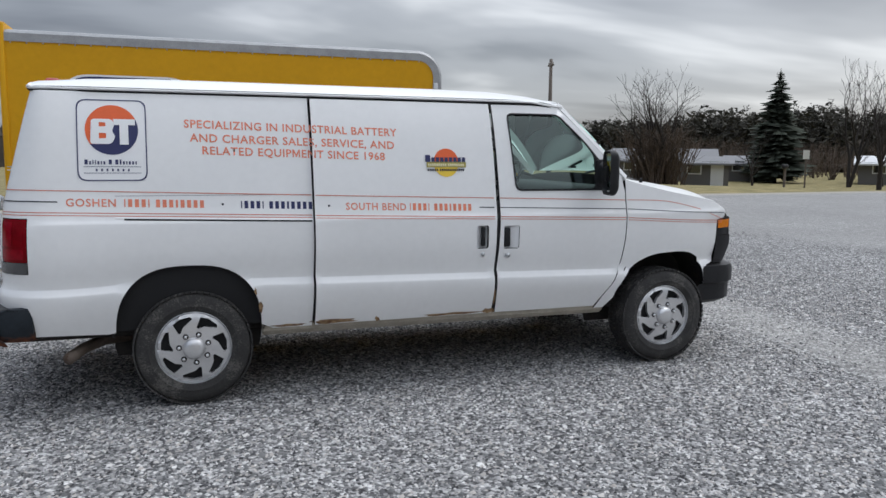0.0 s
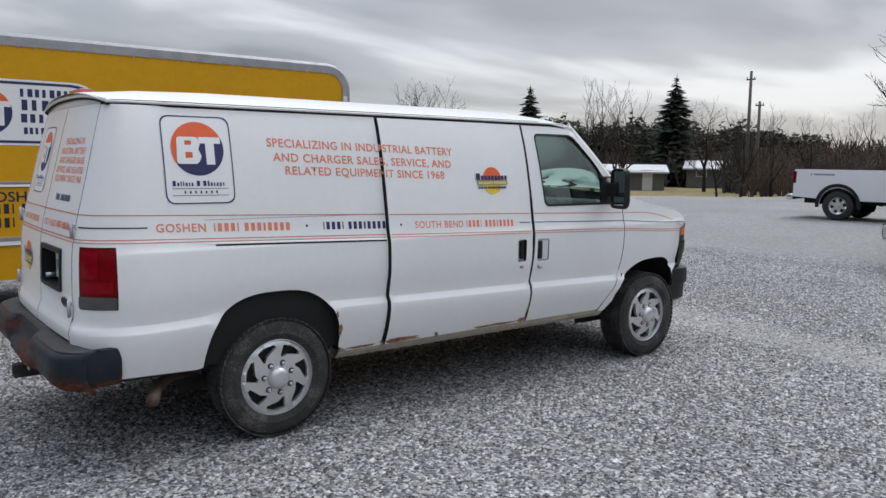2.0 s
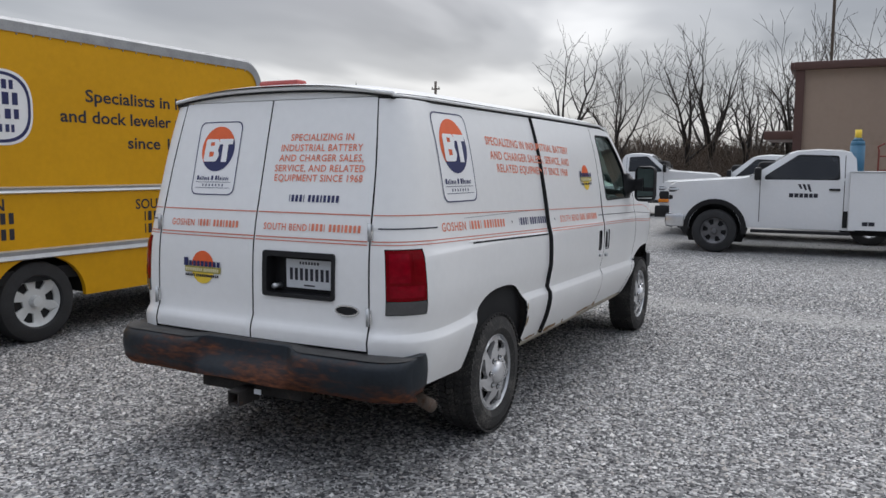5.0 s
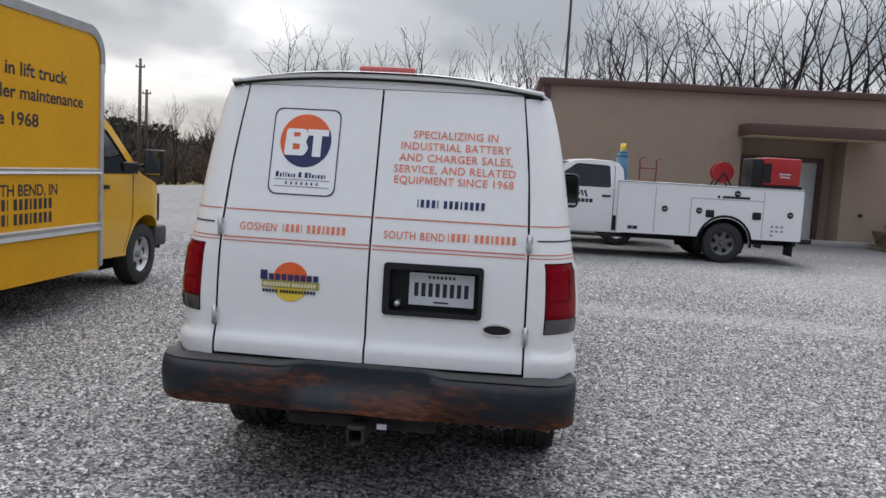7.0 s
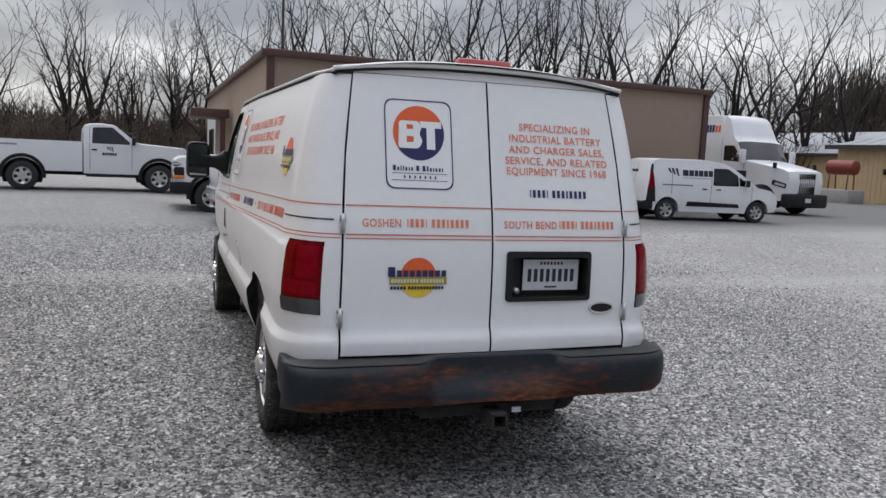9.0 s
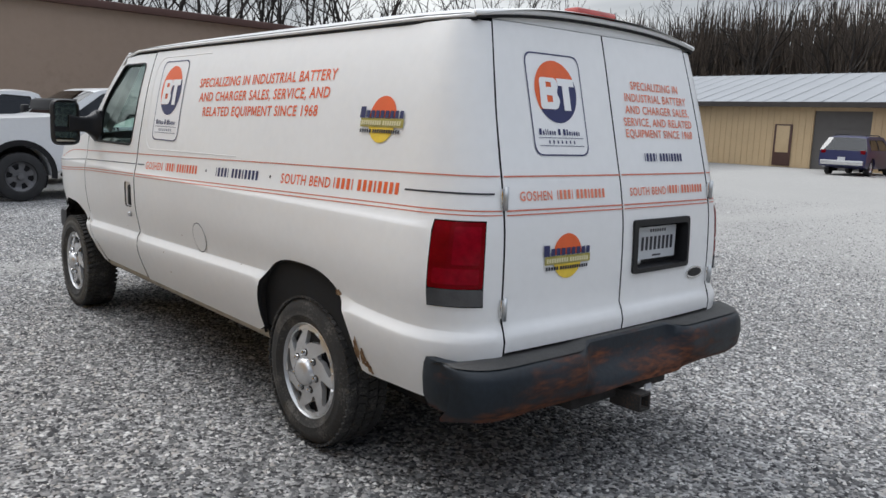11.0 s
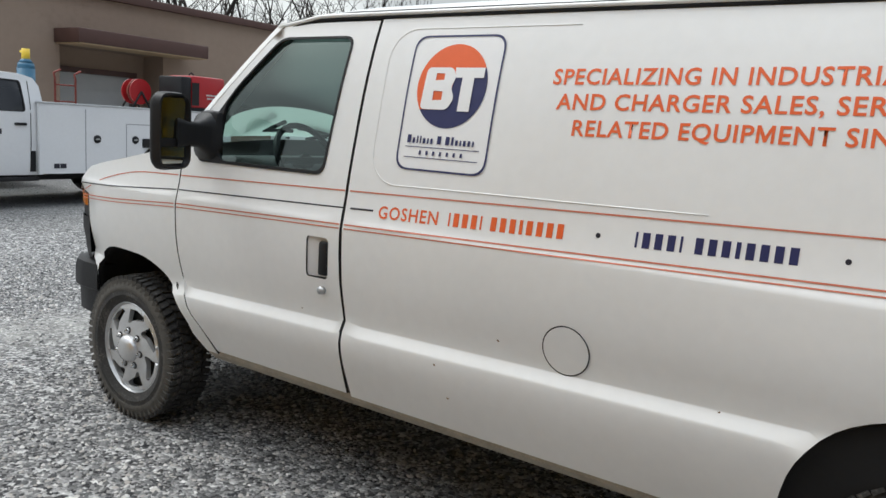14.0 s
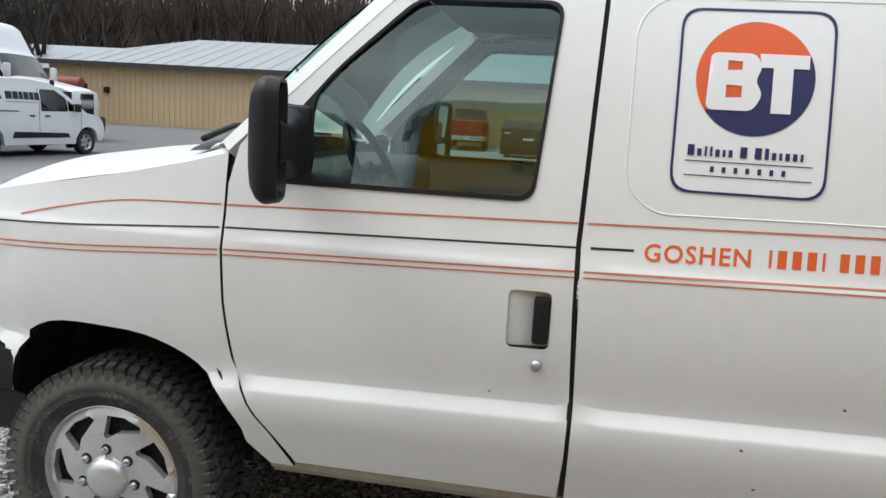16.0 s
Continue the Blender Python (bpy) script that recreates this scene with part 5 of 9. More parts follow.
            om = part("oval_emblem", face_out(panel(ov, lambda y, z, d=0.0: van_back(y, z, d - 0.008), (), 0.04, None, 0.01), Vector((-1, 0, 0))), M["chrome"], dr, "chrome-edged dark oval emblem")
            part("oval_field", face_out(panel(arc(-0.605, 0.897, 0.062, 0, 350, 30, 0.021), lambda y, z, d=0.0: van_back(y, z, d - 0.0095), (), 0.04, None, 0), Vector((-1, 0, 0))), M["black"], om)
    # rear bumper: bent, rusty steel with a tread top and a step dip
    sec = [(-1.05, 0.672), (-1.10, 0.682), (-1.20, 0.684), (-1.235, 0.672), (-1.255, 0.64), (-1.262, 0.585), (-1.25, 0.515), (-1.215, 0.478), (-1.12, 0.462)]
    # the middle is pressed in as a foot step over a rusty lower lip
    step = [(-1.05, 0.674), (-1.10, 0.688), (-1.15, 0.697), (-1.176, 0.690), (-1.186, 0.64), (-1.200, 0.578), (-1.246, 0.553), (-1.254, 0.492), (-1.12, 0.462)]
    ys = [-0.985, -0.982, -0.975, -0.965, -0.95, -0.93, -0.90, -0.86, -0.8, -0.6, -0.47, -0.41, -0.385, -0.36, -0.335, -0.31, -0.285, -0.26, -0.19, -0.12, 0, 0.12, 0.19, 0.26, 0.285, 0.31, 0.335, 0.36, 0.385, 0.41, 0.47, 0.6, 0.8, 0.86, 0.90, 0.93, 0.95, 0.965, 0.975, 0.982, 0.985]
    rows = []
    for y in ys:
        k = 1 - math.sqrt(max(0.0, 1 - max(0.0, (abs(y) - 0.80) / 0.185) ** 2))
        dip = ss(0.40, 0.27, abs(y))
        row = []
        for (x, z), (xs, zs) in zip(sec, step):
            x, z = x + (xs - x) * dip, z + (zs - z) * dip
            xx = x + 0.15 * k * (1 if x < -1.15 else 0.4) + 0.02 * (y / 0.97) ** 2
            row.append((xx + 0.005 * math.sin(7 * y) * (x < -1.2), y, z + 0.003 * math.sin(11 * y + 1) * (z < 0.56)))
        rows.append(row)
    bp = part("rear_bumper", loft(rows), M["rust_bar"], van, "dented rear step bumper, dark paint flaking to rust", 60)
    tp = []
    for y in ys:
        k = 1 - math.sqrt(max(0.0, 1 - max(0.0, (abs(y) - 0.80) / 0.185) ** 2))
        dip = ss(0.40, 0.27, abs(y))
        tp.append([(x + (0.14 * k if x < -1.15 else 0.06 * k) + 0.02 * (y / 0.97) ** 2, y * 0.995, z + 0.008 * dip) for x, z in ((-1.06, 0.677), (-1.11, 0.689 - 0.001 * dip), (-1.19 + 0.040 * dip, 0.691), (-1.225 + 0.060 * dip, 0.682))])
    part("step_pad", loft(tp), M["dirt_bar"], bp, "dusty black tread pad")
    for s in (-1, 1):
        part("bumper_end", loft([[(x, s * (y - dy), z) for dy, z in ((0.10, 0.674), (0.03, 0.690), (0.008, 0.684), (0.0, 0.66), (-0.003, 0.60), (0.004, 0.53), (0.03, 0.485), (0.09, 0.47))] for x, y in ((-1.112, 0.968), (-1.06, 0.982), (-1.0, 0.986), (-0.935, 0.982), (-0.908, 0.965), (-0.90, 0.94))]), M["rust_bar"], bp, "bumper end wrapped round the corner")
    hb = bmesh.new()
    box(hb, (-1.10, 0, 0.425), (0.10, 0.7, 0.06), 0.01)
    part("hitch_bar", hb, M["under"], van, "rusty tow bar")
    rc = bmesh.new()
    for y, z, sy, sz in ((0.034, 0.40, 0.01, 0.075), (-0.034, 0.40, 0.01, 0.075), (0, 0.434, 0.075, 0.01), (0, 0.366, 0.075, 0.01)):
        box(rc, (-1.20, y, z), (0.16, sy, sz))
    part("hitch_receiver", rc, M["under"], van, "square tow receiver")
    part("hitch_tag", newbox((-1.215, -0.11, 0.435), (0.006, 0.045, 0.026)), M["plate"], van, "small pale label")
    ex = bmesh.new()
    tube(ex, [(-0.3, -0.55, 0.40), (-0.55, -0.62, 0.39), (-0.66, -0.74, 0.37), (-0.735, -0.90, 0.345)], 0.036, 14)
    part("exhaust_pipe", ex, M["pipe"], van, "rusty bent exhaust pipe")
    # body under the floor; near-black fills put shade behind the shut lines
    part("underbody", newbox((1.45, 0, 0.50), (4.9, 1.50, 0.14), 0.02), M["under"], van, "dark underbody")
    ax = bmesh.new()
    rod(ax, (0, -0.7, 0.368), (0, 0.7, 0.368), 0.045, None, 12)
    rod(ax, (3.505, -0.72, 0.36), (3.505, 0.72, 0.36), 0.04, None, 12)
    part("axle", ax, M["under"], van)
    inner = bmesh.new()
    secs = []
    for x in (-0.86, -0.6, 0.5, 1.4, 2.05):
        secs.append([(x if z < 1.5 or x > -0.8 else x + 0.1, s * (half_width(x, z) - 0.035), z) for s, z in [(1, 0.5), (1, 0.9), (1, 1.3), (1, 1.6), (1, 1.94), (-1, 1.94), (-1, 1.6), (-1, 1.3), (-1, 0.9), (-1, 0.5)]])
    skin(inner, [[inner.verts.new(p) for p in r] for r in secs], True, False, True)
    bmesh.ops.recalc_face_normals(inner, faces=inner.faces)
    part("cargo_lining", inner, M["gap"], van, "near-black fill in place of the unlit cargo space")
    # black sheet that paints the dark behind the rear doors
    part("rear_lining", lay(flat_poly([(-0.78, 0.6), (-0.70, 1.96), (0.70, 1.96), (0.78, 0.6)]), lambda y, z: Vector((back_x(z) + 0.10, y, z))), M["gap"], van)


van_rear()


def van_top():
    rows = []
    for x in (-0.905, -0.895, -0.86, -0.78, -0.6, -0.2, 0.3, 1.0, 1.7, 2.2, 2.45, 2.58, 2.635):
        e = half_width(max(x, -0.5), 1.985) + 0.012 - (0.05 * ss(-0.55, -0.9, x))
        crown = 0.105 * (1 - 0.35 * ss(-0.4, -0.9, x)) * (1 - 0.25 * ss(2.0, 2.6, x))
        zb = 2.0 - 0.010 * ss(-0.85, -0.905, x) - 0.035 * ss(2.35, 2.635, x)
        rows.append([(x - 0.03 * (1 - (v * v)) * ss(-0.5, -0.9, x) + 0.10 * (1 - v * v) * ss(2.3, 2.635, x), v * e, zb + crown * (1 - abs(v) ** 2.6)) for v in np.linspace(-1, 1, 25)])
    rf = part("roof", loft(rows), M["paint"], van, "white van roof")
    for s in (-1, 1):
        pts = [(x, s * (half_width(max(x, -0.5), 1.985) + 0.008 - 0.05 * ss(-0.55, -0.9, x)), 1.988 - 0.035 * ss(2.35, 2.635, x)) for x in np.linspace(-0.89, 2.63, 30)]
        dr = bmesh.new()
        tube(dr, pts, 0.009, 6)
        part("drip_rail", dr, M["paint"], rf)
        dk = bmesh.new()
        tube(dk, [(p[0], p[1] - s * 0.004, p[2] - 0.013) for p in pts], 0.0085, 6)
        part("drip_shadow_gap", dk, M["gap"], rf)
    rr = bmesh.new()
    tube(rr, [(-0.892 - 0.018 * (1 - (y / 0.75) ** 2), y, 1.992 + 0.05 * (1 - (abs(y) / 0.77) ** 2.5)) for y in np.linspace(-0.755, 0.755, 20)], 0.012, 6)
    part("rear_gutter", rr, M["paint"], rf)
    # dark tube drawn in as the shade under the rear gutter
    rg2 = bmesh.new()
    tube(rg2, [(-0.893 - 0.018 * (1 - (y / 0.75) ** 2), y, 1.977 + 0.05 * (1 - (abs(y) / 0.77) ** 2.5)) for y in np.linspace(-0.745, 0.745, 20)], 0.008, 6)
    part("gutter_seal", rg2, M["gap"], rf)
    part("door_header", loft([[van_back(y, 1.985, 0.004) for y in np.linspace(-0.66, 0.66, 15)], [Vector((-0.885 - 0.018 * (1 - (y / 0.75) ** 2), y, 1.995 + 0.05 * (1 - (abs(y) / 0.77) ** 2.5))) for y in np.linspace(-0.66, 0.66, 15)]]), M["paint"], rf)
    part("brake_lamp", newbox((-0.835, 0.001, 2.078), (0.085, 0.275, 0.036), 0.014), M["brake_red"], van, "red high-level brake lamp")
    # windscreen, pillars
    top = lambda v: Vector((2.655 + 0.10 * (1 - v * v), v * 0.765, 1.975 + 0.065 * (1 - abs(v) ** 2.4)))
    bot = lambda v: Vector((3.20 + 0.18 * (1 - v * v), v * 0.84, 1.435 + 0.02 * (1 - v * v)))
    vs = np.linspace(-0.97, 0.97, 17)
    part("windscreen", loft([[top(v).lerp(bot(v), t) + Vector((0.02, 0, 0.02)) * math.sin(math.pi * t) for v in vs] for t in np.linspace(0.02, 0.98, 8)]), M["glass"], van, "windscreen glass").visible_shadow = False
    for s in (-1, 1):
        r = []
        for t in np.linspace(0, 1, 10):
            a = Vector((2.585, 0, 1.968)).lerp(Vector((3.12, 0, 1.435)), t)
            ye = half_width(a.x, a.z) + 0.002
            b = top(s * 0.96).lerp(bot(s * 0.96), t)
            r.append([(a.x - 0.012, s * (ye - 0.022), a.z - 0.02), (a.x, s * ye, a.z), (a.x + 0.02, s * (ye - 0.012), a.z + 0.022), (b.x + 0.01, b.y, b.z + 0.006), (b.x - 0.03, b.y * 0.97, b.z - 0.03)])
        part("windscreen_pillar", loft(r), M["paint"], van, "white windscreen pillar")
    # bonnet, cowl, nose
    hood = []
    for x, zc, ze, ye in ((3.22, 1.455, 1.405, 0.90), (3.45, 1.425, 1.352, 0.895), (3.7, 1.385, 1.302, 0.885), (3.88, 1.34, 1.257, 0.86), (4.0, 1.295, 1.205, 0.81), (4.08, 1.24, 1.15, 0.78), (4.12, 1.17, 1.11, 0.76)):
        hood.append([(x + 0.10 * (1 - v * v) * ss(3.4, 4.1, x), v * ye, ze + (zc - ze) * (1 - abs(v) ** 2.2)) for v in np.linspace(-1, 1, 21)])
    part("bonnet", loft(hood), M["paint"], van, "white bonnet")
    for s in (-1, 1):
        part("wing_top", loft([[(x, s * half_width(x, z), z) for x, z in ((3.12, 1.43), (3.25, 1.395), (3.45, 1.35), (3.7, 1.30), (3.88, 1.255), (3.98, 1.20), (4.035, 1.12))],
                               [(x + 0.01, s * y, z + 0.004) for x, y, z in ((3.12, 0.89, 1.445), (3.25, 0.895, 1.405), (3.45, 0.89, 1.355), (3.7, 0.88, 1.305), (3.88, 0.855, 1.26), (4.0, 0.81, 1.207), (4.08, 0.78, 1.12))]]), M["paint"], van)
        lm = part("head_lamp", loft([[(3.985, s * 0.893, z), (4.03, s * 0.875, z), (4.10, s * 0.82, z), (4.14, s * 0.74, z), (4.16, s * 0.60, z)] for z in (1.118, 1.05, 0.975)]), M["black"], van, "black framed corner lamp with an amber lens")
        part("amber_lens", loft([[(3.998 + 0.003, s * 0.898, z), (4.032, s * 0.882, z), (4.088, s * 0.838, z)] for z in (1.102, 1.07, 1.036)]), M["amber"], lm, "amber side lens")
        part("clear_lens", loft([[(4.103, s * 0.822, z), (4.145, s * 0.742, z), (4.165, s * 0.60, z), (4.17, s * 0.5, z)] for z in (1.117, 1.05, 0.97)]), M["lamp"], lm)
        part("lamp_base", loft([[(3.985, s * 0.90, z), (4.04, s * 0.88, z), (4.11, s * 0.825, z), (4.17, s * 0.6, z), (4.18, s * 0.45, z)] for z in (0.975, 0.90, 0.80, 0.755)]), M["black"], lm, "black lamp surround")
    part("grille", loft([[(4.185 + 0.03 * (1 - (y / 0.5) ** 2), y, z) for y in np.linspace(-0.5, 0.5, 9)] for z in (1.14, 1.0, 0.85, 0.75)]), M["black"], van, "dark front grille")
    rows = []
    for x, y in ((3.845, 0.935), (3.93, 0.935), (4.05, 0.91), (4.15, 0.84), (4.22, 0.68), (4.25, 0.4), (4.26, 0), (4.25, -0.4), (4.22, -0.68), (4.15, -0.84), (4.05, -0.91), (3.93, -0.935), (3.845, -0.935)):
        k = 0.9 if abs(y) < 0.9 else 0.97
        rows.append([(x - 0.06, y * 0.94, 0.745), (x, y, 0.735), (x + 0.012, y * 1.005, 0.70), (x + 0.012, y * 1.005, 0.60), (x - 0.01, y * 0.99, 0.585), (x - 0.01, y * 0.985, 0.46), (x - 0.06, y * 0.95, 0.43)])
    part("front_bumper", loft(rows), M["black"], van, "dark grey front bumper")
    # near-black block in place of an unlit engine bay
    part("engine_cavity", newbox((3.62, 0, 0.85), (0.9, 1.1, 0.8)), M["gap"], van)
    cw = part("wiper_cowl", loft([[(3.235 + 0.19 * (1 - v * v), v * 0.85, 1.425 + 0.022 * (1 - v * v)) for v in vs], [(3.30 + 0.17 * (1 - v * v), v * 0.86, 1.418 + 0.024 * (1 - v * v)) for v in vs]]), M["black"], van, "black wiper cowl")
    for y0, y1 in ((0.72, 0.12), (-0.02, -0.62)):
        w = bmesh.new()
        tube(w, [(3.32, y0, 1.455), (3.27 + 0.08, (y0 + y1) / 2, 1.495), (3.29, y1, 1.50)], 0.011, 6)
        part("wiper", w, M["black"], cw)
    an = bmesh.new()
    rod(an, (3.36, -0.80, 1.40), (3.36, -0.80, 1.435), 0.014, 0.008, 8)
    part("antenna_stub", an, M["black"], van, "short black aerial base")
    # cab
    part("dashboard", newbox((3.05, 0, 1.22), (0.42, 1.66, 0.30), 0.08, seg=3), M["cab_trim"], van, "grey dashboard")
    part("bulkhead", newbox((1.98, 0, 1.25), (0.03, 1.7, 1.35)), M["cab_trim"], van, "grey bulkhead behind the seats")
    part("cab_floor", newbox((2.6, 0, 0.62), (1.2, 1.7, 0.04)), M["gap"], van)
    part("headlining", newbox((2.4, 0, 1.985), (0.55, 1.45, 0.02)), M["cab_trim"], van)
    for s in (-1, 1):
        st = part("cab_seat", newbox((2.42, s * 0.48, 0.88), (0.5, 0.5, 0.22), 0.06, seg=3), M["seat"], van, "grey cloth front seat")
        part("seat_back", newbox((2.16, s * 0.48, 1.26), (0.15, 0.48, 0.66), 0.06, Matrix.Translation((2.16, 0, 1.0)) @ Matrix.Rotation(radians(-8), 4, "Y") @ Matrix.Translation((-2.16, 0, -1.0)), 3), M["seat"], st)
        part("head_rest", newbox((2.09, s * 0.48, 1.66), (0.09, 0.26, 0.17), 0.04, seg=3), M["seat"], st)
    sw = bmesh.new()
    tube(sw, [(2.80 + 0.09 * math.sin(a), 0.48 + 0.19 * math.cos(a), 1.37 + 0.165 * math.sin(a)) for a in (2 * math.pi * k / 28 for k in range(28))], 0.015, 8, True)
    rod(sw, (2.80, 0.48, 1.37), (2.98, 0.48, 1.27), 0.04, 0.05, 10)
    box(sw, (2.80, 0.48, 1.37), (0.03, 0.32, 0.03))
    part("steering_wheel", sw, M["black"], van, "black steering wheel")


van_top()


def longer_nose():
    """Draws the nose out ahead of the front wheel."""
    for ob in van.children_recursive:
        nm = ob.name.split(".")[0]
        if nm in ("fender", "bonnet", "wing_top", "head_lamp", "amber_lens", "clear_lens", "lamp_base", "grille", "stripe"):
            for v in ob.data.vertices:
                k = 0.10 * ss(3.55, 3.99, v.co.x) * ss(0.66, 0.9, v.co.z)
                if nm == "fender" and v.co.x > 3.8:
                    k *= 0.3 + 0.7 * ss(1.10, 1.14, v.co.z)
                elif nm in ("head_lamp", "amber_lens", "lamp_base"):
                    k *= 0.3 + 0.7 * ss(3.985, 4.10, v.co.x)
                v.co.x += k
        elif nm == "front_bumper":
            for v in ob.data.vertices:
                v.co.x += 0.075 * ss(3.80, 3.95, v.co.x)


longer_nose()


def raked_crease():
    """The crease above the sills climbs a little towards the rear."""
    for ob in van.children:
        if ob.name.split(".")[0] in ("rear_quarter", "sliding_door", "front_door", "fender"):
            for v in ob.data.vertices:
                x, z = v.co.x, v.co.z
                v.co.z -= 0.0184 * (max(x, 0.2) - 1.45) * ss(0.56, 0.70, z) * ss(1.02, 0.86, z) * ss(-0.75, -0.2, x) * ss(3.75, 3.45, x)


raked_crease()


# ---------------------------------------------------------------- vehicles
def wheel_set(root, spots, R, W, rim_mat, rim_r, label, dual=()):
    """Wheels at (x, y) with y signed outwards; each is a tyre with rim, spokes and nuts."""
    for x, y in spots:
        sg = 1 if y > 0 else -1
        yc = y - sg * W / 2
        t = bmesh.new()
        revolve(t, [(rim_r, -W / 2), (R * 0.86, -W / 2), (R * 0.97, -W * 0.42), (R, -W * 0.3), (R, W * 0.3), (R * 0.97, W * 0.42), (R * 0.86, W / 2), (rim_r * 1.06, W * 0.48), (rim_r, W * 0.42)], 36, at=(x, yc, R), sign=sg)
        wh = part("wheel", t, M["rubber_clean"], root, label)
        rm = bmesh.new()
        holes = [[(r * math.cos(radians(b)), r * math.sin(radians(b))) for r, b in ((rim_r * 0.86, a - 15), (rim_r * 0.88, a), (rim_r * 0.86, a + 15), (rim_r * 0.5, a + 13), (rim_r * 0.5, a - 13))] for a in range(10, 360, 60)]
        dish = lambda u, w, d=0.0: Vector((x + u, yc + sg * (W * 0.36 - 0.04 * (math.hypot(u, w) < rim_r * 0.92) - d), R + w))
        part("rim", face_out(panel(arc(0, 0, rim_r, 0, 350, 35), dish, holes, 0.08, rim=0.05), Vector((0, sg, 0))), rim_mat, wh)
        back = bmesh.new()
        revolve(back, [(0.01, W * 0.12), (rim_r, W * 0.12), (rim_r, W * 0.1)], 24, at=(x, yc, R), sign=sg)
        part("brake_plate", back, M["gap"], wh)
        hb = bmesh.new()
        revolve(hb, [(0.01, W * 0.36 + 0.02), (rim_r * 0.2, W * 0.36 + 0.015), (rim_r * 0.25, W * 0.36 - 0.04)], 14, at=(x, yc, R), sign=sg)
        part("hub", hb, rim_mat, wh)


def shell(root, name, outline, width, material, label="", windows=(), glass=None, crown=0.02, step=0.25, strip_glass=(), seams=()):
    """A closed vehicle body from its side outline and half width; windows are cut and glazed, strip_glass names stretches of the outline that are glass across."""
    body = None
    for sg in (1, -1):
        f = lambda u, z, d=0.0: Vector((u, sg * (width(u, z) - d), z))
        b = face_out(panel(outline, f, windows, step, rim=0, edge_step=0.15), Vector((0, sg, 0)))
        ob = part(name if body is None else name, b, material, root, label)
        body = body or ob
        for wd in windows:
            g = face_out(panel(wd, lambda u, z, d=0.0: Vector((u, sg * (width(u, z) - 0.012 - d), z)), (), 0.4, rim=0), Vector((0, sg, 0)))
            part("side_window", g, glass or M["glass_dark"], root, "dark side window").visible_shadow = False
            fr = face_out(panel([(p[0], p[1]) for p in ring_poly(wd, -0.022)], lambda u, z, d=0.0: Vector((u, sg * (width(u, z) + 0.002 - d), z)), [wd], 0.4, rim=0.014), Vector((0, sg, 0)))
            part("window_seal", fr, M["black"], root)
        for (x0, z0), (x1, z1) in seams:
            r = [[(x0 + (x1 - x0) * t, sg * (width(x0 + (x1 - x0) * t, z0 + (z1 - z0) * t) + 0.0025), z0 + (z1 - z0) * t) for t in np.linspace(0, 1, 8)],
                 [(x0 + (x1 - x0) * t + 0.012 * (abs(z1 - z0) > abs(x1 - x0)), sg * (width(x0 + (x1 - x0) * t, z0 + (z1 - z0) * t) + 0.0025), z0 + (z1 - z0) * t + 0.012 * (abs(z1 - z0) <= abs(x1 - x0))) for t in np.linspace(0, 1, 8)]]
            part("shut_line", loft(r), M["gap"], root)
    pts = dense(outline, 0.15)
    n = len(pts)
    vv = np.linspace(-1, 1, 11)
    cx = sum(p[0] for p in pts) / n
    cz = sum(p[1] for p in pts) / n

    def ring(i):
        (x, z), (xa, za), (xb, zb) = pts[i % n], pts[i - 1], pts[(i + 1) % n]
        nx, nz = (zb - za), -(xb - xa)
        ln = math.hypot(nx, nz) or 1
        nx, nz = nx / ln, nz / ln
        if (x - cx) * nx + (z - cz) * nz < 0:
            nx, nz = -nx, -nz
        k = crown if nz > -0.2 else 0
        w = width(x, z)
        return [Vector((x + nx * k * (1 - v ** 4), v * w, z + nz * k * (1 - v ** 4))) for v in vv]
    rings = [ring(i) for i in range(n)]

    def is_glass(i):
        (xa, za), (xb, zb) = pts[i], pts[(i + 1) % n]
        return any(min(g[0], g[2]) - 1e-4 <= (xa + xb) / 2 <= max(g[0], g[2]) + 1e-4 and min(g[1], g[3]) - 1e-4 <= (za + zb) / 2 <= max(g[1], g[3]) + 1e-4 for g in strip_glass)
    for want in (False, True):
        bm = bmesh.new()
        for i in range(n):
            if is_glass(i) == want:
                a = [bm.verts.new(p) for p in rings[i]]
                b = [bm.verts.new(p) for p in rings[(i + 1) % n]]
                for k in range(10):
                    bm.faces.new((a[k], b[k], b[k + 1], a[k + 1]))
        if not bm.faces:
            bm.free()
            continue
        bmesh.ops.remove_doubles(bm, verts=bm.verts, dist=1e-4)
        bmesh.ops.recalc_face_normals(bm, faces=bm.faces)
        ob = part("windscreen" if want else name + "_skin", bm, (glass or M["glass_dark"]) if want else material, root)
        if want:
            ob.visible_shadow = False
    return body


def plain_bars(root, at, widths, h, gap, material, name="lettering_bar"):
    bm = bars(widths, h, gap)
    bm.verts.index_update()
    for b in islands(bm):
        part(name, lay(b, at), M[material], root)


def slanted_mark(root, at, s, material="black_ink"):
    """Three slanted strokes, a plain emblem."""
    for k in range(3):
        bm = bmesh.new()
        p = [(0.09 * k * s, 0.16 * s), (0.055 * s + 0.09 * k * s, 0.16 * s), (0.10 * s + 0.09 * k * s, 0.0 + 0.03 * s * (2 - k)), (0.06 * s + 0.09 * k * s, 0.0 + 0.03 * s * (2 - k))]
        bm.faces.new([bm.verts.new((a, b, 0)) for a, b in p])
        part("emblem_stroke", lay(bm, at), M[material], root)


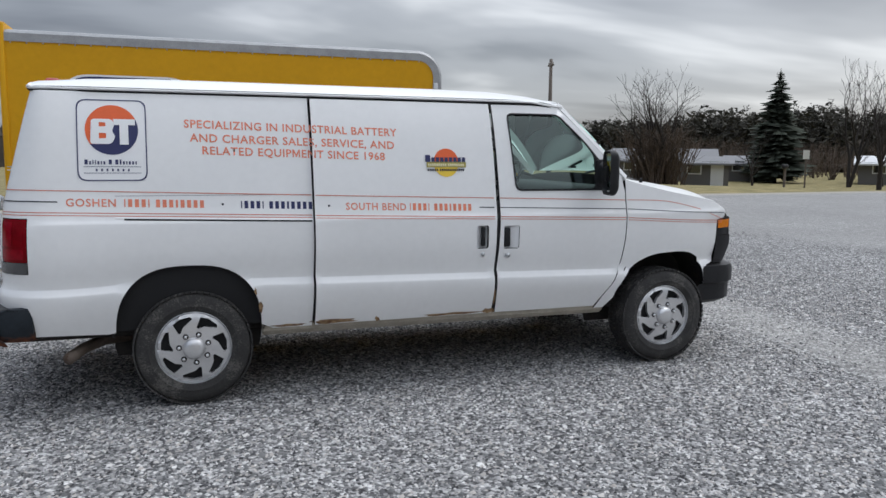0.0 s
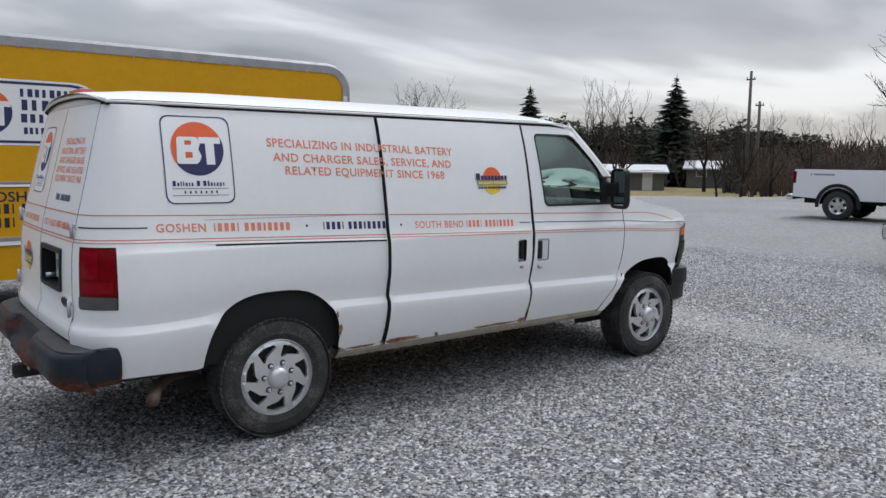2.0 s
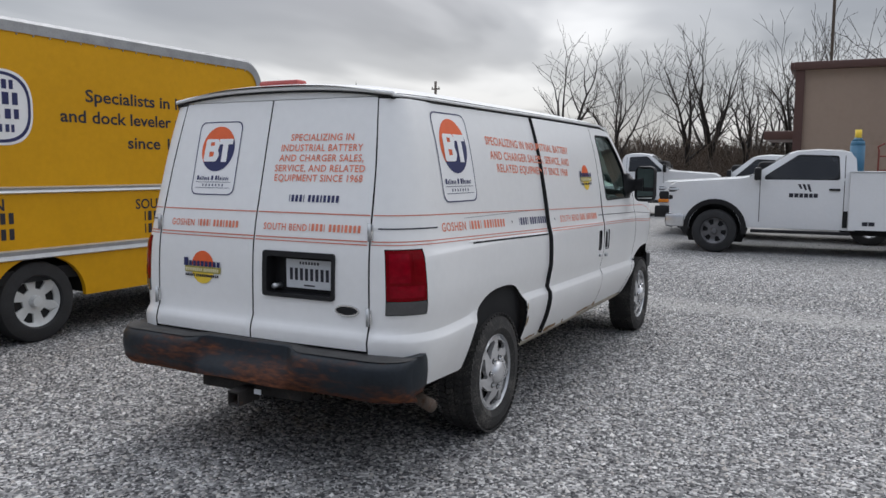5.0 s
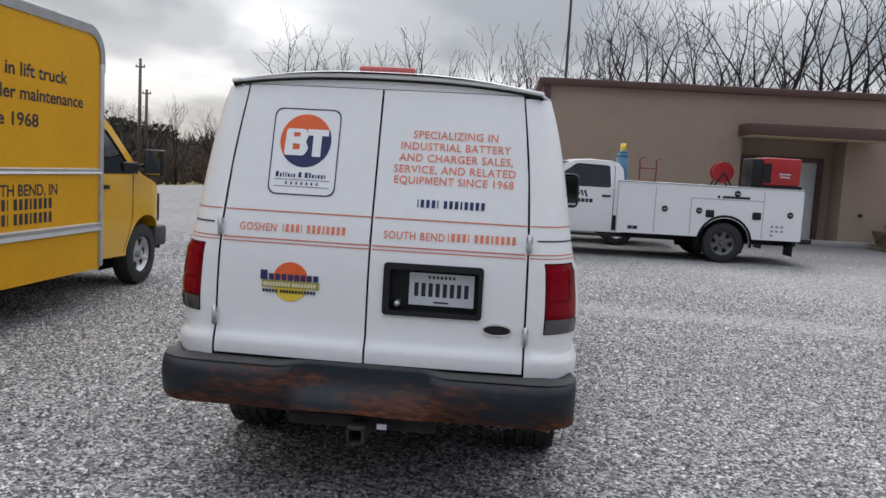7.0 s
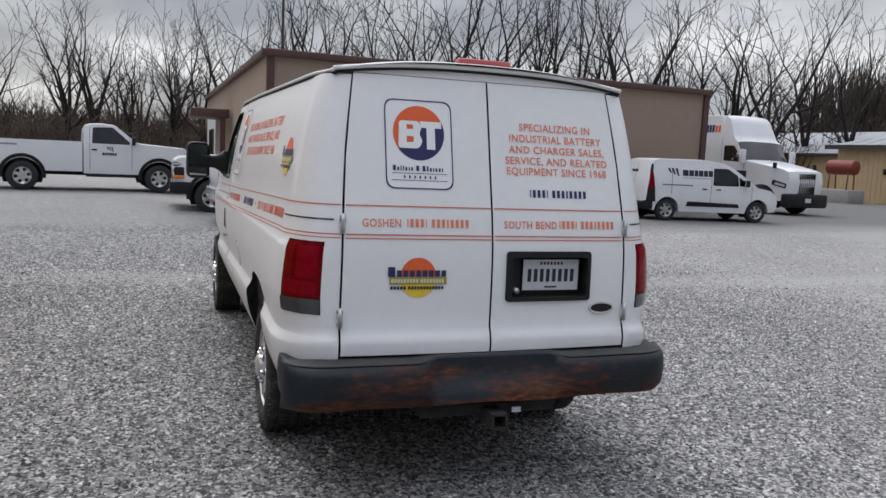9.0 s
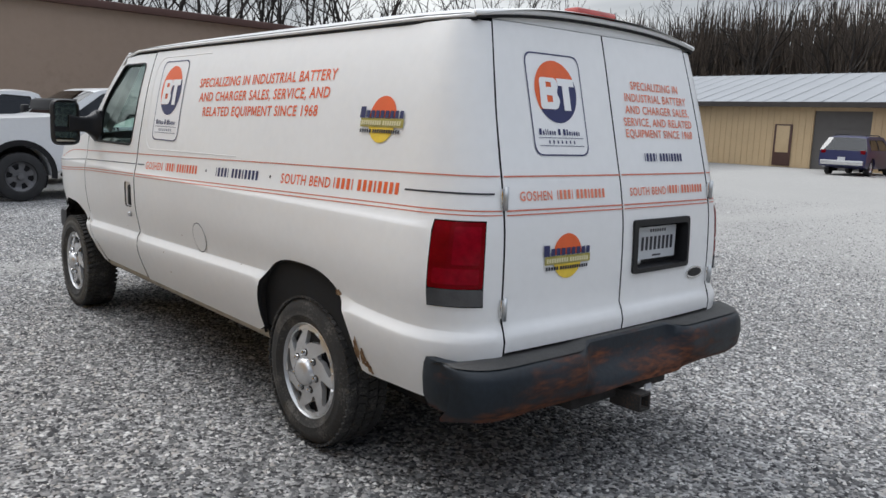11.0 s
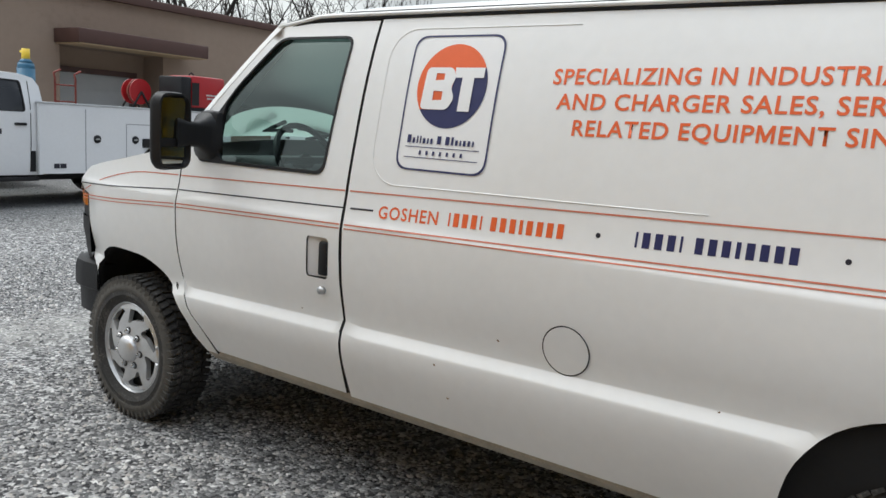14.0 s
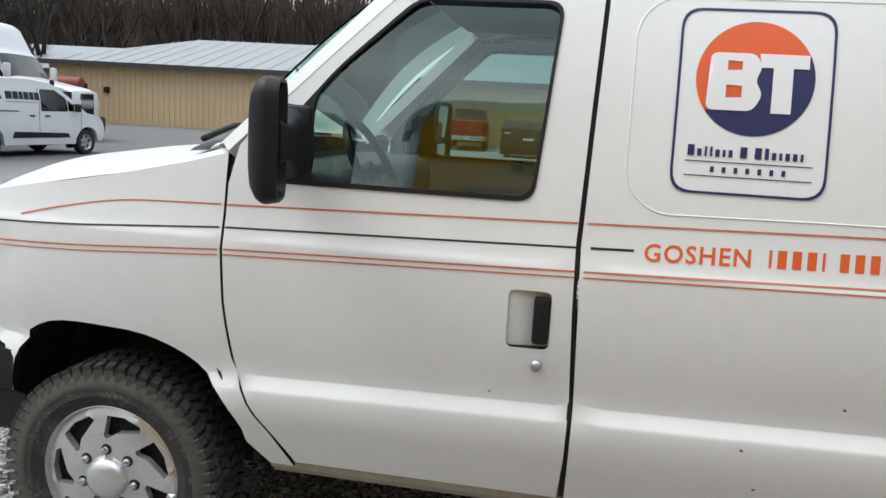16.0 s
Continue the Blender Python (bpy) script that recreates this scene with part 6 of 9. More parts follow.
def arch_flare(root, cx, cz, r, width, wid=0.095):
    for sg in (1, -1):
        o = arc(cx, cz, r + wid, -8, 188, 18)
        i = arc(cx, cz, r, 188, -8, 18)
        part("arch_flare", face_out(panel(o + i, lambda u, z, d=0.0: Vector((u, sg * (width(u, max(z, 0.6)) + 0.012 - d), z)), (), 0.2, rim=0.03, edge_step=0.1), Vector((0, sg, 0))), M["black"], root, "black wheel arch flare")


def mirror_pair(root, x, y, z, s=(0.12, 0.2, 0.24)):
    for sg in (1, -1):
        m = part("door_mirror", newbox((x, sg * (y + 0.17), z), s, 0.03), M["black"], root, "black door mirror")
        a = bmesh.new()
        rod(a, (x + 0.04, sg * (y - 0.03), z - 0.05), (x, sg * (y + 0.12), z - 0.03), 0.03, None, 8)
        part("mirror_arm", a, M["black"], m)
        part("mirror_glass", newbox((x - s[0] / 2 - 0.002, sg * (y + 0.17), z), (0.004, s[1] * 0.8, s[2] * 0.85)), M["mirror"], m)


def wells(root, spots, r, y):
    for x, z in spots:
        for sg in (1, -1):
            part("wheel_housing", loft([[(a, sg * (y - d), b) for a, b in arc(x, z, r + 0.02, 0, 180, 14)] for d in (0.02, 0.34)]), M["gap"], root)
            part("wheel_housing", lay(flat_poly(arc(x, z, r + 0.03, -25, 205, 14)), lambda u, w: Vector((u, sg * (y - 0.34), w))), M["gap"], root)


def pickup_cab(root, fx, lift=0.0, blunt=0.0, material=None, amber=False):
    """Single cab with bonnet; fx is the front axle, the cab's back stands at fx - 2.42."""
    mt = material or M["paint2"]
    q = lift
    wd = lambda u, z: 0.985 - 0.10 * ss(1.35 + q, 1.95 + q, z) - 0.05 * ss(fx + 0.45, fx + 0.9, u) - 0.03 * ss(0.7, 0.45, z) - 0.012 * ss(0.92 + q, 0.8 + q, z)
    ar = arc(fx, 0.42, 0.49, 0, 180, 18, 0.47 + q)
    back = fx - 2.42
    out = [(fx + 0.85, 0.62), (fx + 0.87, 1.10 + q), (fx + 0.84, 1.22 + q), (fx + 0.72, 1.29 + q), (fx - 0.45, 1.37 + q), (fx - 0.60, 1.40 + q), (fx - 1.28, 1.83 + q), (fx - 1.42, 1.875 + q), (fx - 1.75, 1.90 + q), (fx - 2.15, 1.885 + q), (fx - 2.30, 1.85 + q), (fx - 2.385, 1.74 + q), (back, 1.36 + q), (back, 0.50), (fx - 0.52, 0.50)] + ar[::-1] + [(fx + 0.52, 0.56)]
    win = round_poly([(back + 0.30, 1.37 + q), (back + 0.33, 1.78 + q), (back + 0.98, 1.80 + q), (back + 1.53, 1.43 + q), (back + 1.53, 1.37 + q)], 0.05)
    shell(root, "cab", out, wd, mt, "white single cab and bonnet", [win], None, 0.035, 0.2, [(fx - 1.28, 1.83 + q, fx - 0.60, 1.40 + q)],
          [((back + 0.20, 0.60), (back + 0.20, 1.80 + q)), ((back + 1.62, 0.62), (back + 1.62, 1.35 + q))])
    # near-black box instead of an interior, so the cab looks unlit
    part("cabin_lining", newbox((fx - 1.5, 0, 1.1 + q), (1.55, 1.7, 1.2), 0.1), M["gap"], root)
    wells(root, [(fx, 0.42)], 0.49 + q * 0.5, 0.97)
    arch_flare(root, fx, 0.42 + q * 0.5, 0.49, wd)
    part("front_bumper", loft([[(fx + 0.80 + a, y, z) for a, z in ((0.0, 0.46), (0.11, 0.48), (0.13, 0.58), (0.12, 0.72), (0.02, 0.74))] for y, in ((-0.98,), (-0.9,), (0,), (0.9,), (0.98,))]), M["silver"] if not amber else M["black"], root, "front bumper")
    part("grille", newbox((fx + 0.865, 0, 0.96 + q), (0.05, 1.5, 0.44), 0.02), M["black"], root, "dark front grille")
    for sg in (1, -1):
        if amber:
            part("bumper_return", newbox((fx + 0.70, sg * 0.955, 0.60), (0.50, 0.10, 0.27), 0.03), M["black"], root, "black bumper wrapped round the corner")
            cl = part("corner_lamp", newbox((fx + 0.74, sg * 0.915, 0.94), (0.22, 0.14, 0.27), 0.03), M["black"], root, "dark corner lamp housing")
            part("amber_lens", newbox((fx + 0.75, sg * 0.93, 0.85), (0.24, 0.13, 0.08), 0.015), M["amber"], cl)
        else:
            part("bumper_return", newbox((fx + 0.745, sg * 0.945, 0.60), (0.36, 0.09, 0.25), 0.04), M["silver"], root, "bright bumper wrapped round the corner")
        hl = part("head_lamp", newbox((fx + 0.745, sg * 0.875, 1.14 + q), (0.26, 0.16, 0.10), 0.025), M["black"], root, "dark head lamp housing")
        part("lens", newbox((fx + 0.765, sg * 0.885, 1.145 + q), (0.235, 0.15, 0.05), 0.015), M["lamp"], hl)
        part("lower_lamp", newbox((fx + 0.80, sg * 0.87, 0.99 + q), (0.14, 0.15, 0.10), 0.02), M["black"], root)
        part("door_handle", newbox((back + 0.36, sg * (wd(back + 0.36, 1.18 + q) + 0.012), 1.18 + q), (0.18, 0.025, 0.04), 0.01), M["black"], root)
        part("side_step", newbox((fx - 1.5, sg * 0.93, 0.44), (1.7, 0.1, 0.06), 0.02), M["black"], root)
    mirror_pair(root, fx - 0.75, 0.95, 1.46 + q)
    for sg in (1, -1):
        f = 1 if sg < 0 else -1
        ux = back + (0.62 if sg < 0 else 1.12)
        pl = lambda u, w: Vector((ux + f * u, sg * (wd(ux, 1.05 + q) + 0.004), 1.03 + q + w))
        plain_bars(root, pl, [0.075, 0.07, 0.06, 0.07, 0.06, 0.07], 0.075, 0.016, "black_ink")
        slanted_mark(root, lambda u, w: pl(u + 0.14, w + 0.11), 0.85)
    return wd


def pickup(at, heading, label, bed=True, amber=False):
    root = thing("pickup_truck", label, "pickup truck", pose(at[0], at[1], ground_z(at[0], at[1]), 0, 0, heading), group="white service pickups")
    fx = 3.55
    pickup_cab(root, fx, 0.0, amber=amber)
    # the cab is short: draw its rear half in towards the front axle
    for ob in root.children_recursive:
        for v in ob.data.vertices:
            if v.co.x < fx - 0.6:
                v.co.x = fx - 0.6 + 0.78 * (v.co.x - fx + 0.6)
    be = fx - 2.05
    wd = lambda u, z: 0.99 - 0.02 * ss(0.75, 0.55, z) - 0.02 * ss(1.1, 1.4, z)
    ar = arc(0, 0.42, 0.49, 0, 180, 18, 0.47)
    out = [(be, 0.55), (be, 1.385), (-1.17, 1.385), (-1.20, 1.30), (-1.19, 0.62), (-0.52, 0.58)] + ar[::-1] + [(0.52, 0.55)]
    for sg in (1, -1):
        part("bed_side", face_out(panel(out, lambda u, z, d=0.0: Vector((u, sg * (wd(u, z) - d), z)), (), 0.25, rim=0.07), Vector((0, sg, 0))), M["paint2"], root, "white cargo bed side")
        part("bed_inner", newbox((be / 2 - 0.58, sg * 0.905, 1.12), (be + 1.16, 0.02, 0.54)), M["black"], root)
        part("tail_lamp", newbox((-1.165, sg * 0.95, 1.16), (0.085, 0.1, 0.33), 0.02), M["red_lens"], root, "red tail lamp")
        f = 1 if sg < 0 else -1
        ux = -0.75 if sg < 0 else 0.2
        plain_bars(root, lambda u, w: Vector((ux + f * u, sg * (wd(0, 1.25) + 0.004), 1.22 + w)), [0.05, 0.55], 0.05, 0.04, "grey_ink")
    part("bed_floor", newbox((be / 2 - 0.58, 0, 0.80), (be + 1.17, 1.8, 0.05)), M["black"], root)
    part("bed_head", newbox((be - 0.02, 0, 1.1), (0.05, 1.84, 0.55)), M["paint2"], root)
    part("tailgate", newbox((-1.175, 0, 1.07), (0.06, 1.78, 0.60), 0.015), M["paint2"], root, "white tailgate")
    part("rear_bumper", newbox((-1.30, 0, 0.60), (0.18, 1.9, 0.17), 0.04), M["chrome"], root, "chrome rear bumper")
    wells(root, [(0, 0.42)], 0.49, 0.97)
    arch_flare(root, 0, 0.42, 0.49, wd)
    part("underbody", newbox((1.2, 0, 0.52), (4.4, 1.3, 0.16)), M["gap"], root)
    wheel_set(root, [(x, s * 0.97) for x in (0, fx) for s in (1, -1)], 0.40, 0.27, M["silver"], 0.235, "black tyre on a silver alloy wheel")
    return root


pkA = pickup((20.49, 5.26), -83, "white single-cab pickup with a long open bed, parked on gravel")
pkC = pickup((15.4, -3.13), 90, "white single-cab pickup with a black front bumper on gravel", amber=True)


def service_truck():
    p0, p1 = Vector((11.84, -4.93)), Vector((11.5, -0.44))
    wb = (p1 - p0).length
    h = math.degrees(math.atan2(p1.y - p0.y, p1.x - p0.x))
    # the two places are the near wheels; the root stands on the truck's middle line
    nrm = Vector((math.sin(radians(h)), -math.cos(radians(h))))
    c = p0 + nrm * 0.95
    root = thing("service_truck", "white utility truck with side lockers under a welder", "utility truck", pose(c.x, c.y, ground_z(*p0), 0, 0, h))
    pickup_cab(root, wb, 0.06)
    wd = lambda u, z: 1.05
    ar = arc(0, 0.42, 0.52, 0, 180, 18, 0.50)
    x0, x1 = -1.53, wb - 2.30
    out = [(x1, 0.52), (x1, 1.55), (x0, 1.55), (x0, 0.52), (-0.53, 0.52)] + ar[::-1] + [(0.53, 0.52)]
    for sg in (1, -1):
        lk = part("locker_side", face_out(panel(out, lambda u, z, d=0.0: Vector((u, sg * (wd(u, z) - d), z)), (), 0.3, rim=0.05), Vector((0, sg, 0))), M["paint2"], root, "white steel locker side")
        cuts = [((x1 - 0.02, 0.52), (x1 - 0.02, 1.5)), ((0.72, 0.56), (0.72, 1.30)), ((0.72, 1.30), (-0.75, 1.30)), ((-0.75, 0.56), (-0.75, 1.5)), ((1.45, 0.56), (1.45, 1.5))]
        for (a, b), (c2, d2) in cuts[1:]:
            sx, sz = (0.012, abs(d2 - b)) if abs(d2 - b) > abs(c2 - a) else (abs(c2 - a), 0.012)
            part("door_seam", newbox(((a + c2) / 2, sg * 1.051, (b + d2) / 2), (max(sx, 0.008), 0.004, max(sz, 0.008))), M["grey_ink"], lk)
        for x, z in ((1.25, 1.05), (0.55, 1.05), (-1.30, 1.05), (-0.2, 1.43)):
            b = bmesh.new()
            rod(b, (x, sg * 1.05, z), (x, sg * 1.065, z), 0.065, 0.06, 16)
            lt = part("latch", b, M["black"], lk, "round black latch")
            part("latch_bar", newbox((x, sg * 1.068, z), (0.07, 0.008, 0.018)), M["steel"], lt)
        for x in (0.33, -0.62):
            part("side_light", newbox((x, sg * 1.056, 1.0), (0.17, 0.02, 0.15), 0.02), M["black"], lk, "square black lamp")
        for k in range(7):
            part("sticker", newbox((-0.95 - 0.1 * (k % 3), sg * 1.053, 0.80 - 0.09 * (k // 3)), (0.055, 0.003, 0.045)), M["grey_ink"], lk)
        arch_flare(root, 0, 0.42, 0.52, wd, 0.045)
        f = 1 if sg < 0 else -1
        plain_bars(root, lambda u, w: Vector(((-0.62 if sg < 0 else 0.20) + f * u, sg * 1.055, 1.325 + w)), [0.05, 0.56], 0.05, 0.05, "black_ink")
        plain_bars(root, lambda u, w: Vector(((1.72 if sg < 0 else 1.98) + f * u, sg * 1.055, 0.60 + w)), [0.09, 0.10], 0.07, 0.01, "black_ink")
    part("locker_top", newbox(((x0 + x1) / 2, 0, 1.565), (x1 - x0 + 0.02, 2.12, 0.03), 0.008), M["steel"], root, "grey steel locker lid")
    part("locker_back", newbox((x0 - 0.01, 0, 1.03), (0.03, 2.08, 1.0)), M["paint2"], root)
    part("cab_gap_guard", newbox((x1 + 0.05, 0, 0.85), (0.08, 1.95, 0.6)), M["black"], root)
    part("chassis", newbox((0.3, 0, 0.5), (3.9, 1.2, 0.22)), M["gap"], root)
    part("rear_bumper", newbox((x0 - 0.14, 0, 0.53), (0.26, 2.05, 0.1), 0.02), M["black"], root, "black step bumper")
    for sg in (1, -1):
        part("mud_flap", newbox((x0 + 0.12, sg * 0.82, 0.36), (0.02, 0.42, 0.30)), M["black"], root)
    wells(root, [(0, 0.42)], 0.52, 1.04)
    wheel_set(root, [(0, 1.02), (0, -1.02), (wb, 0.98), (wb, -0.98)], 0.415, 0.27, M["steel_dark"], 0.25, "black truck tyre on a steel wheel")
    m = root.matrix_basis
    top = 1.58

    def on(name, label, cat, x, y, z=top):
        return thing(name, label, cat, m @ pose(x, y, z))
    w = on("welder", "red and black engine welder on a truck body", "welder", -1.02, 0.62)
    part("welder_case", newbox((-0.08, 0, 0.34), (0.78, 0.62, 0.56), 0.04), M["red_paint"], w, "red welder case")
    part("welder_front", newbox((0.41, 0, 0.32), (0.24, 0.6, 0.54), 0.03), M["black"], w, "dark grey control end")
    part("skid", newbox((0, 0, 0.03), (1.04, 0.56, 0.06)), M["black"], w)
    for s in (0.25, -0.25):
        part("welder_side_flash", newbox((0.22, s * 1.25, 0.30), (0.16, 0.01, 0.40)), M["black"], w)
        plain_bars(w, lambda u, v: Vector((-0.02 - u, 0.3125 + 0.003, 0.28 + v)), [0.24], 0.03, 0, "white_ink")
        plain_bars(w, lambda u, v: Vector((-0.04 - u, 0.3125 + 0.003, 0.22 + v)), [0.2], 0.03, 0, "white_ink")
    lf = bmesh.new()
    tube(lf, [(0.05 + 0.05 * math.cos(a), 0, 0.63 + 0.05 * math.sin(a)) for a in (2 * math.pi * k / 14 for k in range(14))], 0.012, 6, True)
    part("lifting_eye", lf, M["black"], w)
    g = on("gas_cylinder", "blue gas cylinder with a yellow valve cap", "gas cylinder", x1 - 0.12, 0.55, 1.20)
    b = bmesh.new()
    for i, (r0, z0, r1, z1) in enumerate(((0.125, 0.0, 0.125, 0.85), (0.125, 0.85, 0.11, 0.93), (0.11, 0.93, 0.06, 0.99))):
        rod(b, (0, 0, z0), (0, 0, z1), r0, r1, 20)
    part("cylinder_body", b, M["tank_blue"], g, "blue cylinder")
    b = bmesh.new()
    rod(b, (0, 0, 0.98), (0, 0, 1.14), 0.06, 0.055, 14)
    rod(b, (0, 0, 1.10), (0, -0.13, 1.10), 0.02, None, 8)
    part("valve_cap", b, M["yellow_ink"], g, "yellow valve cap")
    r = on("hose_reel", "red hose reel with a coiled hose", "hose reel", -0.12, 0.2)
    b = bmesh.new()
    revolve(b, [(0.01, -0.12), (0.22, -0.12), (0.22, -0.10), (0.12, -0.09), (0.12, 0.09), (0.22, 0.10), (0.22, 0.12), (0.01, 0.12)], 28, at=(0, 0, 0.28))
    part("reel_drum", b, M["red_paint"], r, "red steel drum")
    for k in range(4):
        b = bmesh.new()
        rr = 0.14 + 0.022 * k
        tube(b, [(rr * math.cos(a), -0.06 + 0.035 * k, 0.28 + rr * math.sin(a)) for a in (2 * math.pi * i / 22 for i in range(22))], 0.018, 6, True)
        part("hose", b, M["tank_red"], r)
    b = bmesh.new()
    for yy in (-0.14, 0.14):
        rod(b, (-0.18, yy, 0), (0, yy, 0.28), 0.018, None, 6)
        rod(b, (0.18, yy, 0), (0, yy, 0.28), 0.018, None, 6)
    part("reel_stand", b, M["black"], r)
    hc = on("hand_truck", "red tube hand truck lashed upright on the truck", "hand truck", x1 - 0.62, 0.75, 1.0)
    b = bmesh.new()
    for xx in (-0.17, 0.17):
        tube(b, [(xx, 0, 0), (xx, 0, 0.95), (xx + 0.02, 0.0, 1.02), (xx - 0.02 - 0.07, 0.0, 1.08)], 0.016, 6)
    for z in (0.3, 0.6, 0.85):
        rod(b, (-0.17, 0, z), (0.17, 0, z), 0.013, None, 6)
    part("tube_frame", b, M["tank_red"], hc)


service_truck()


def compact_van():
    """White small delivery van with dark sills."""
    r, f = Vector((15.40, -12.72)), Vector((15.05, -15.76))
    h = math.degrees(math.atan2(f.y - r.y, f.x - r.x))
    nrm = Vector((-math.sin(radians(h)), math.cos(radians(h))))
    c = r + nrm * 0.82
    root = thing("delivery_van", "white compact delivery van with dark lettering bars and black sill trim", "van", pose(c.x, c.y, ground_z(*r), 0, 0, h))
    wd = lambda u, z: 0.90 - 0.10 * ss(1.15, 1.85, z) - 0.04 * ss(0.6, 0.35, z) - 0.12 * ss(3.35, 3.82, u) - 0.03 * ss(-0.5, -0.75, u)
    a1, a2 = arc(0, 0.33, 0.39, 0, 180, 16), arc(3.06, 0.33, 0.39, 0, 180, 16)
    out = [(3.78, 0.35), (3.82, 0.66), (3.74, 0.86), (3.50, 1.00), (3.02, 1.08), (2.12, 1.68), (1.85, 1.78), (1.2, 1.84), (-0.35, 1.82), (-0.50, 1.77), (-0.66, 1.1), (-0.72, 0.40), (-0.42, 0.30)] + a1[::-1] + [(0.42, 0.28), (2.64, 0.28)] + a2[::-1]
    w1 = round_poly([(1.50, 1.12), (1.52, 1.60), (1.98, 1.60), (2.30, 1.42), (2.34, 1.12)], 0.05)
    w2 = round_poly([(2.40, 1.12), (2.38, 1.37), (2.70, 1.16), (2.72, 1.12)], 0.03)
    shell(root, "body", out, wd, M["paint2"], "white panelled body", [w1, w2], None, 0.03, 0.2, [(3.02, 1.08, 2.12, 1.68)], [((1.42, 0.45), (1.42, 1.65)), ((2.82, 0.5), (2.82, 1.1)), ((0.1, 0.80), (0.1, 1.55))])
    # near-black box paints the shade behind the cab windows
    part("cabin_lining", newbox((1.9, 0, 1.1), (1.5, 1.55, 1.0)), M["gap"], root)
    for sg in (1, -1):
        part("sill_trim", face_out(panel([(0.62, 0.45), (0.66, 0.60), (2.35, 0.56), (2.45, 0.45)], lambda u, z, d=0.0: Vector((u, sg * (wd(u, z) + 0.012 - d), z)), (), 0.3, rim=0.012), Vector((0, sg, 0))), M["black"], root, "black sill trim")
        part("rear_corner_trim", newbox((-0.62, sg * 0.845, 0.46), (0.30, 0.09, 0.26), 0.03), M["black"], root)
        part("corner_band", face_out(panel([(-0.705, 0.56), (-0.60, 1.52), (-0.555, 1.68), (-0.50, 1.68), (-0.52, 1.45), (-0.44, 0.95), (-0.40, 0.56)], lambda u, z, d=0.0: Vector((u, sg * (wd(u, z) + 0.008 - d), z)), (), 0.2, rim=0.01), Vector((0, sg, 0))), M["black"], root, "dark rear corner band")
        part("tail_lamp", face_out(panel([(-0.665, 0.92), (-0.605, 1.44), (-0.53, 1.44), (-0.475, 0.98)], lambda u, z, d=0.0: Vector((u - 0.006, sg * (wd(u, z) + 0.022 - d), z)), (), 0.2, rim=0.02), Vector((0, sg, 0))), M["red_glow"], root, "tall red tail lamp")
        for x, z in ((1.20, 0.98), (1.68, 0.98)):
            part("door_handle", newbox((x, sg * (wd(x, z) + 0.01), z), (0.16, 0.02, 0.035), 0.008), M["black"], root)
        part("slide_rail", newbox((0.3, sg * (wd(0.3, 1.08) + 0.004), 1.08), (1.0, 0.01, 0.022)), M["gap"], root)
        f2 = 1 if sg < 0 else -1
        at = lambda u, w: Vector(((0.45 if sg < 0 else 1.30) + f2 * u, sg * (wd(0.6, 1.36 + w) + 0.006), 1.36 + w))
        slanted_mark(root, lambda u, w: at(u - 0.50, w - 0.01), 1.4)
        plain_bars(root, at, [0.19, 0.16, 0.12, 0.15, 0.13, 0.15], 0.175, 0.022, "black_ink")
        plain_bars(root, lambda u, w: at(u, w - 0.07), [0.95], 0.018, 0, "grey_ink")
        part("head_lamp", newbox((3.52, sg * 0.74, 0.85), (0.34, 0.12, 0.13), 0.04), M["lamp"], root, "head lamp")
    plain_bars(root, lambda u, w: Vector((-0.615, 0.60 - u, 1.42 + w)), [0.09, 0.08, 0.08, 0.08, 0.08, 0.08, 0.08], 0.085, 0.02, "black_ink")
    part("rear_bumper", newbox((-0.72, 0, 0.45), (0.14, 1.6, 0.22), 0.04), M["black"], root, "black rear bumper")
    part("number_plate", newbox((-0.725, 0.30, 0.80), (0.03, 0.32, 0.14), 0.008), M["plate"], root)
    part("rear_handle", newbox((-0.70, 0.02, 1.02), (0.05, 0.17, 0.05), 0.01), M["black"], root)
    part("front_bumper", newbox((3.76, 0, 0.45), (0.12, 1.5, 0.25), 0.05), M["black"], root, "black front bumper")
    part("rear_door_gap", loft([[(x - 0.034, y, z) for y in (-0.007, 0.007)] for x, z in ((-0.53, 1.66), (-0.66, 1.1), (-0.70, 0.58))]), M["gap"], root)
    part("underbody", newbox((1.5, 0, 0.34), (4.0, 1.3, 0.12)), M["gap"], root)
    wells(root, [(0, 0.33), (3.06, 0.33)], 0.39, 0.88)
    mirror_pair(root, 2.55, 0.85, 1.2, (0.14, 0.18, 0.2))
    wheel_set(root, [(x, s * 0.86) for x in (0, 3.06) for s in (1, -1)], 0.325, 0.21, M["steel"], 0.21, "black tyre on a silver wheel")


compact_van()


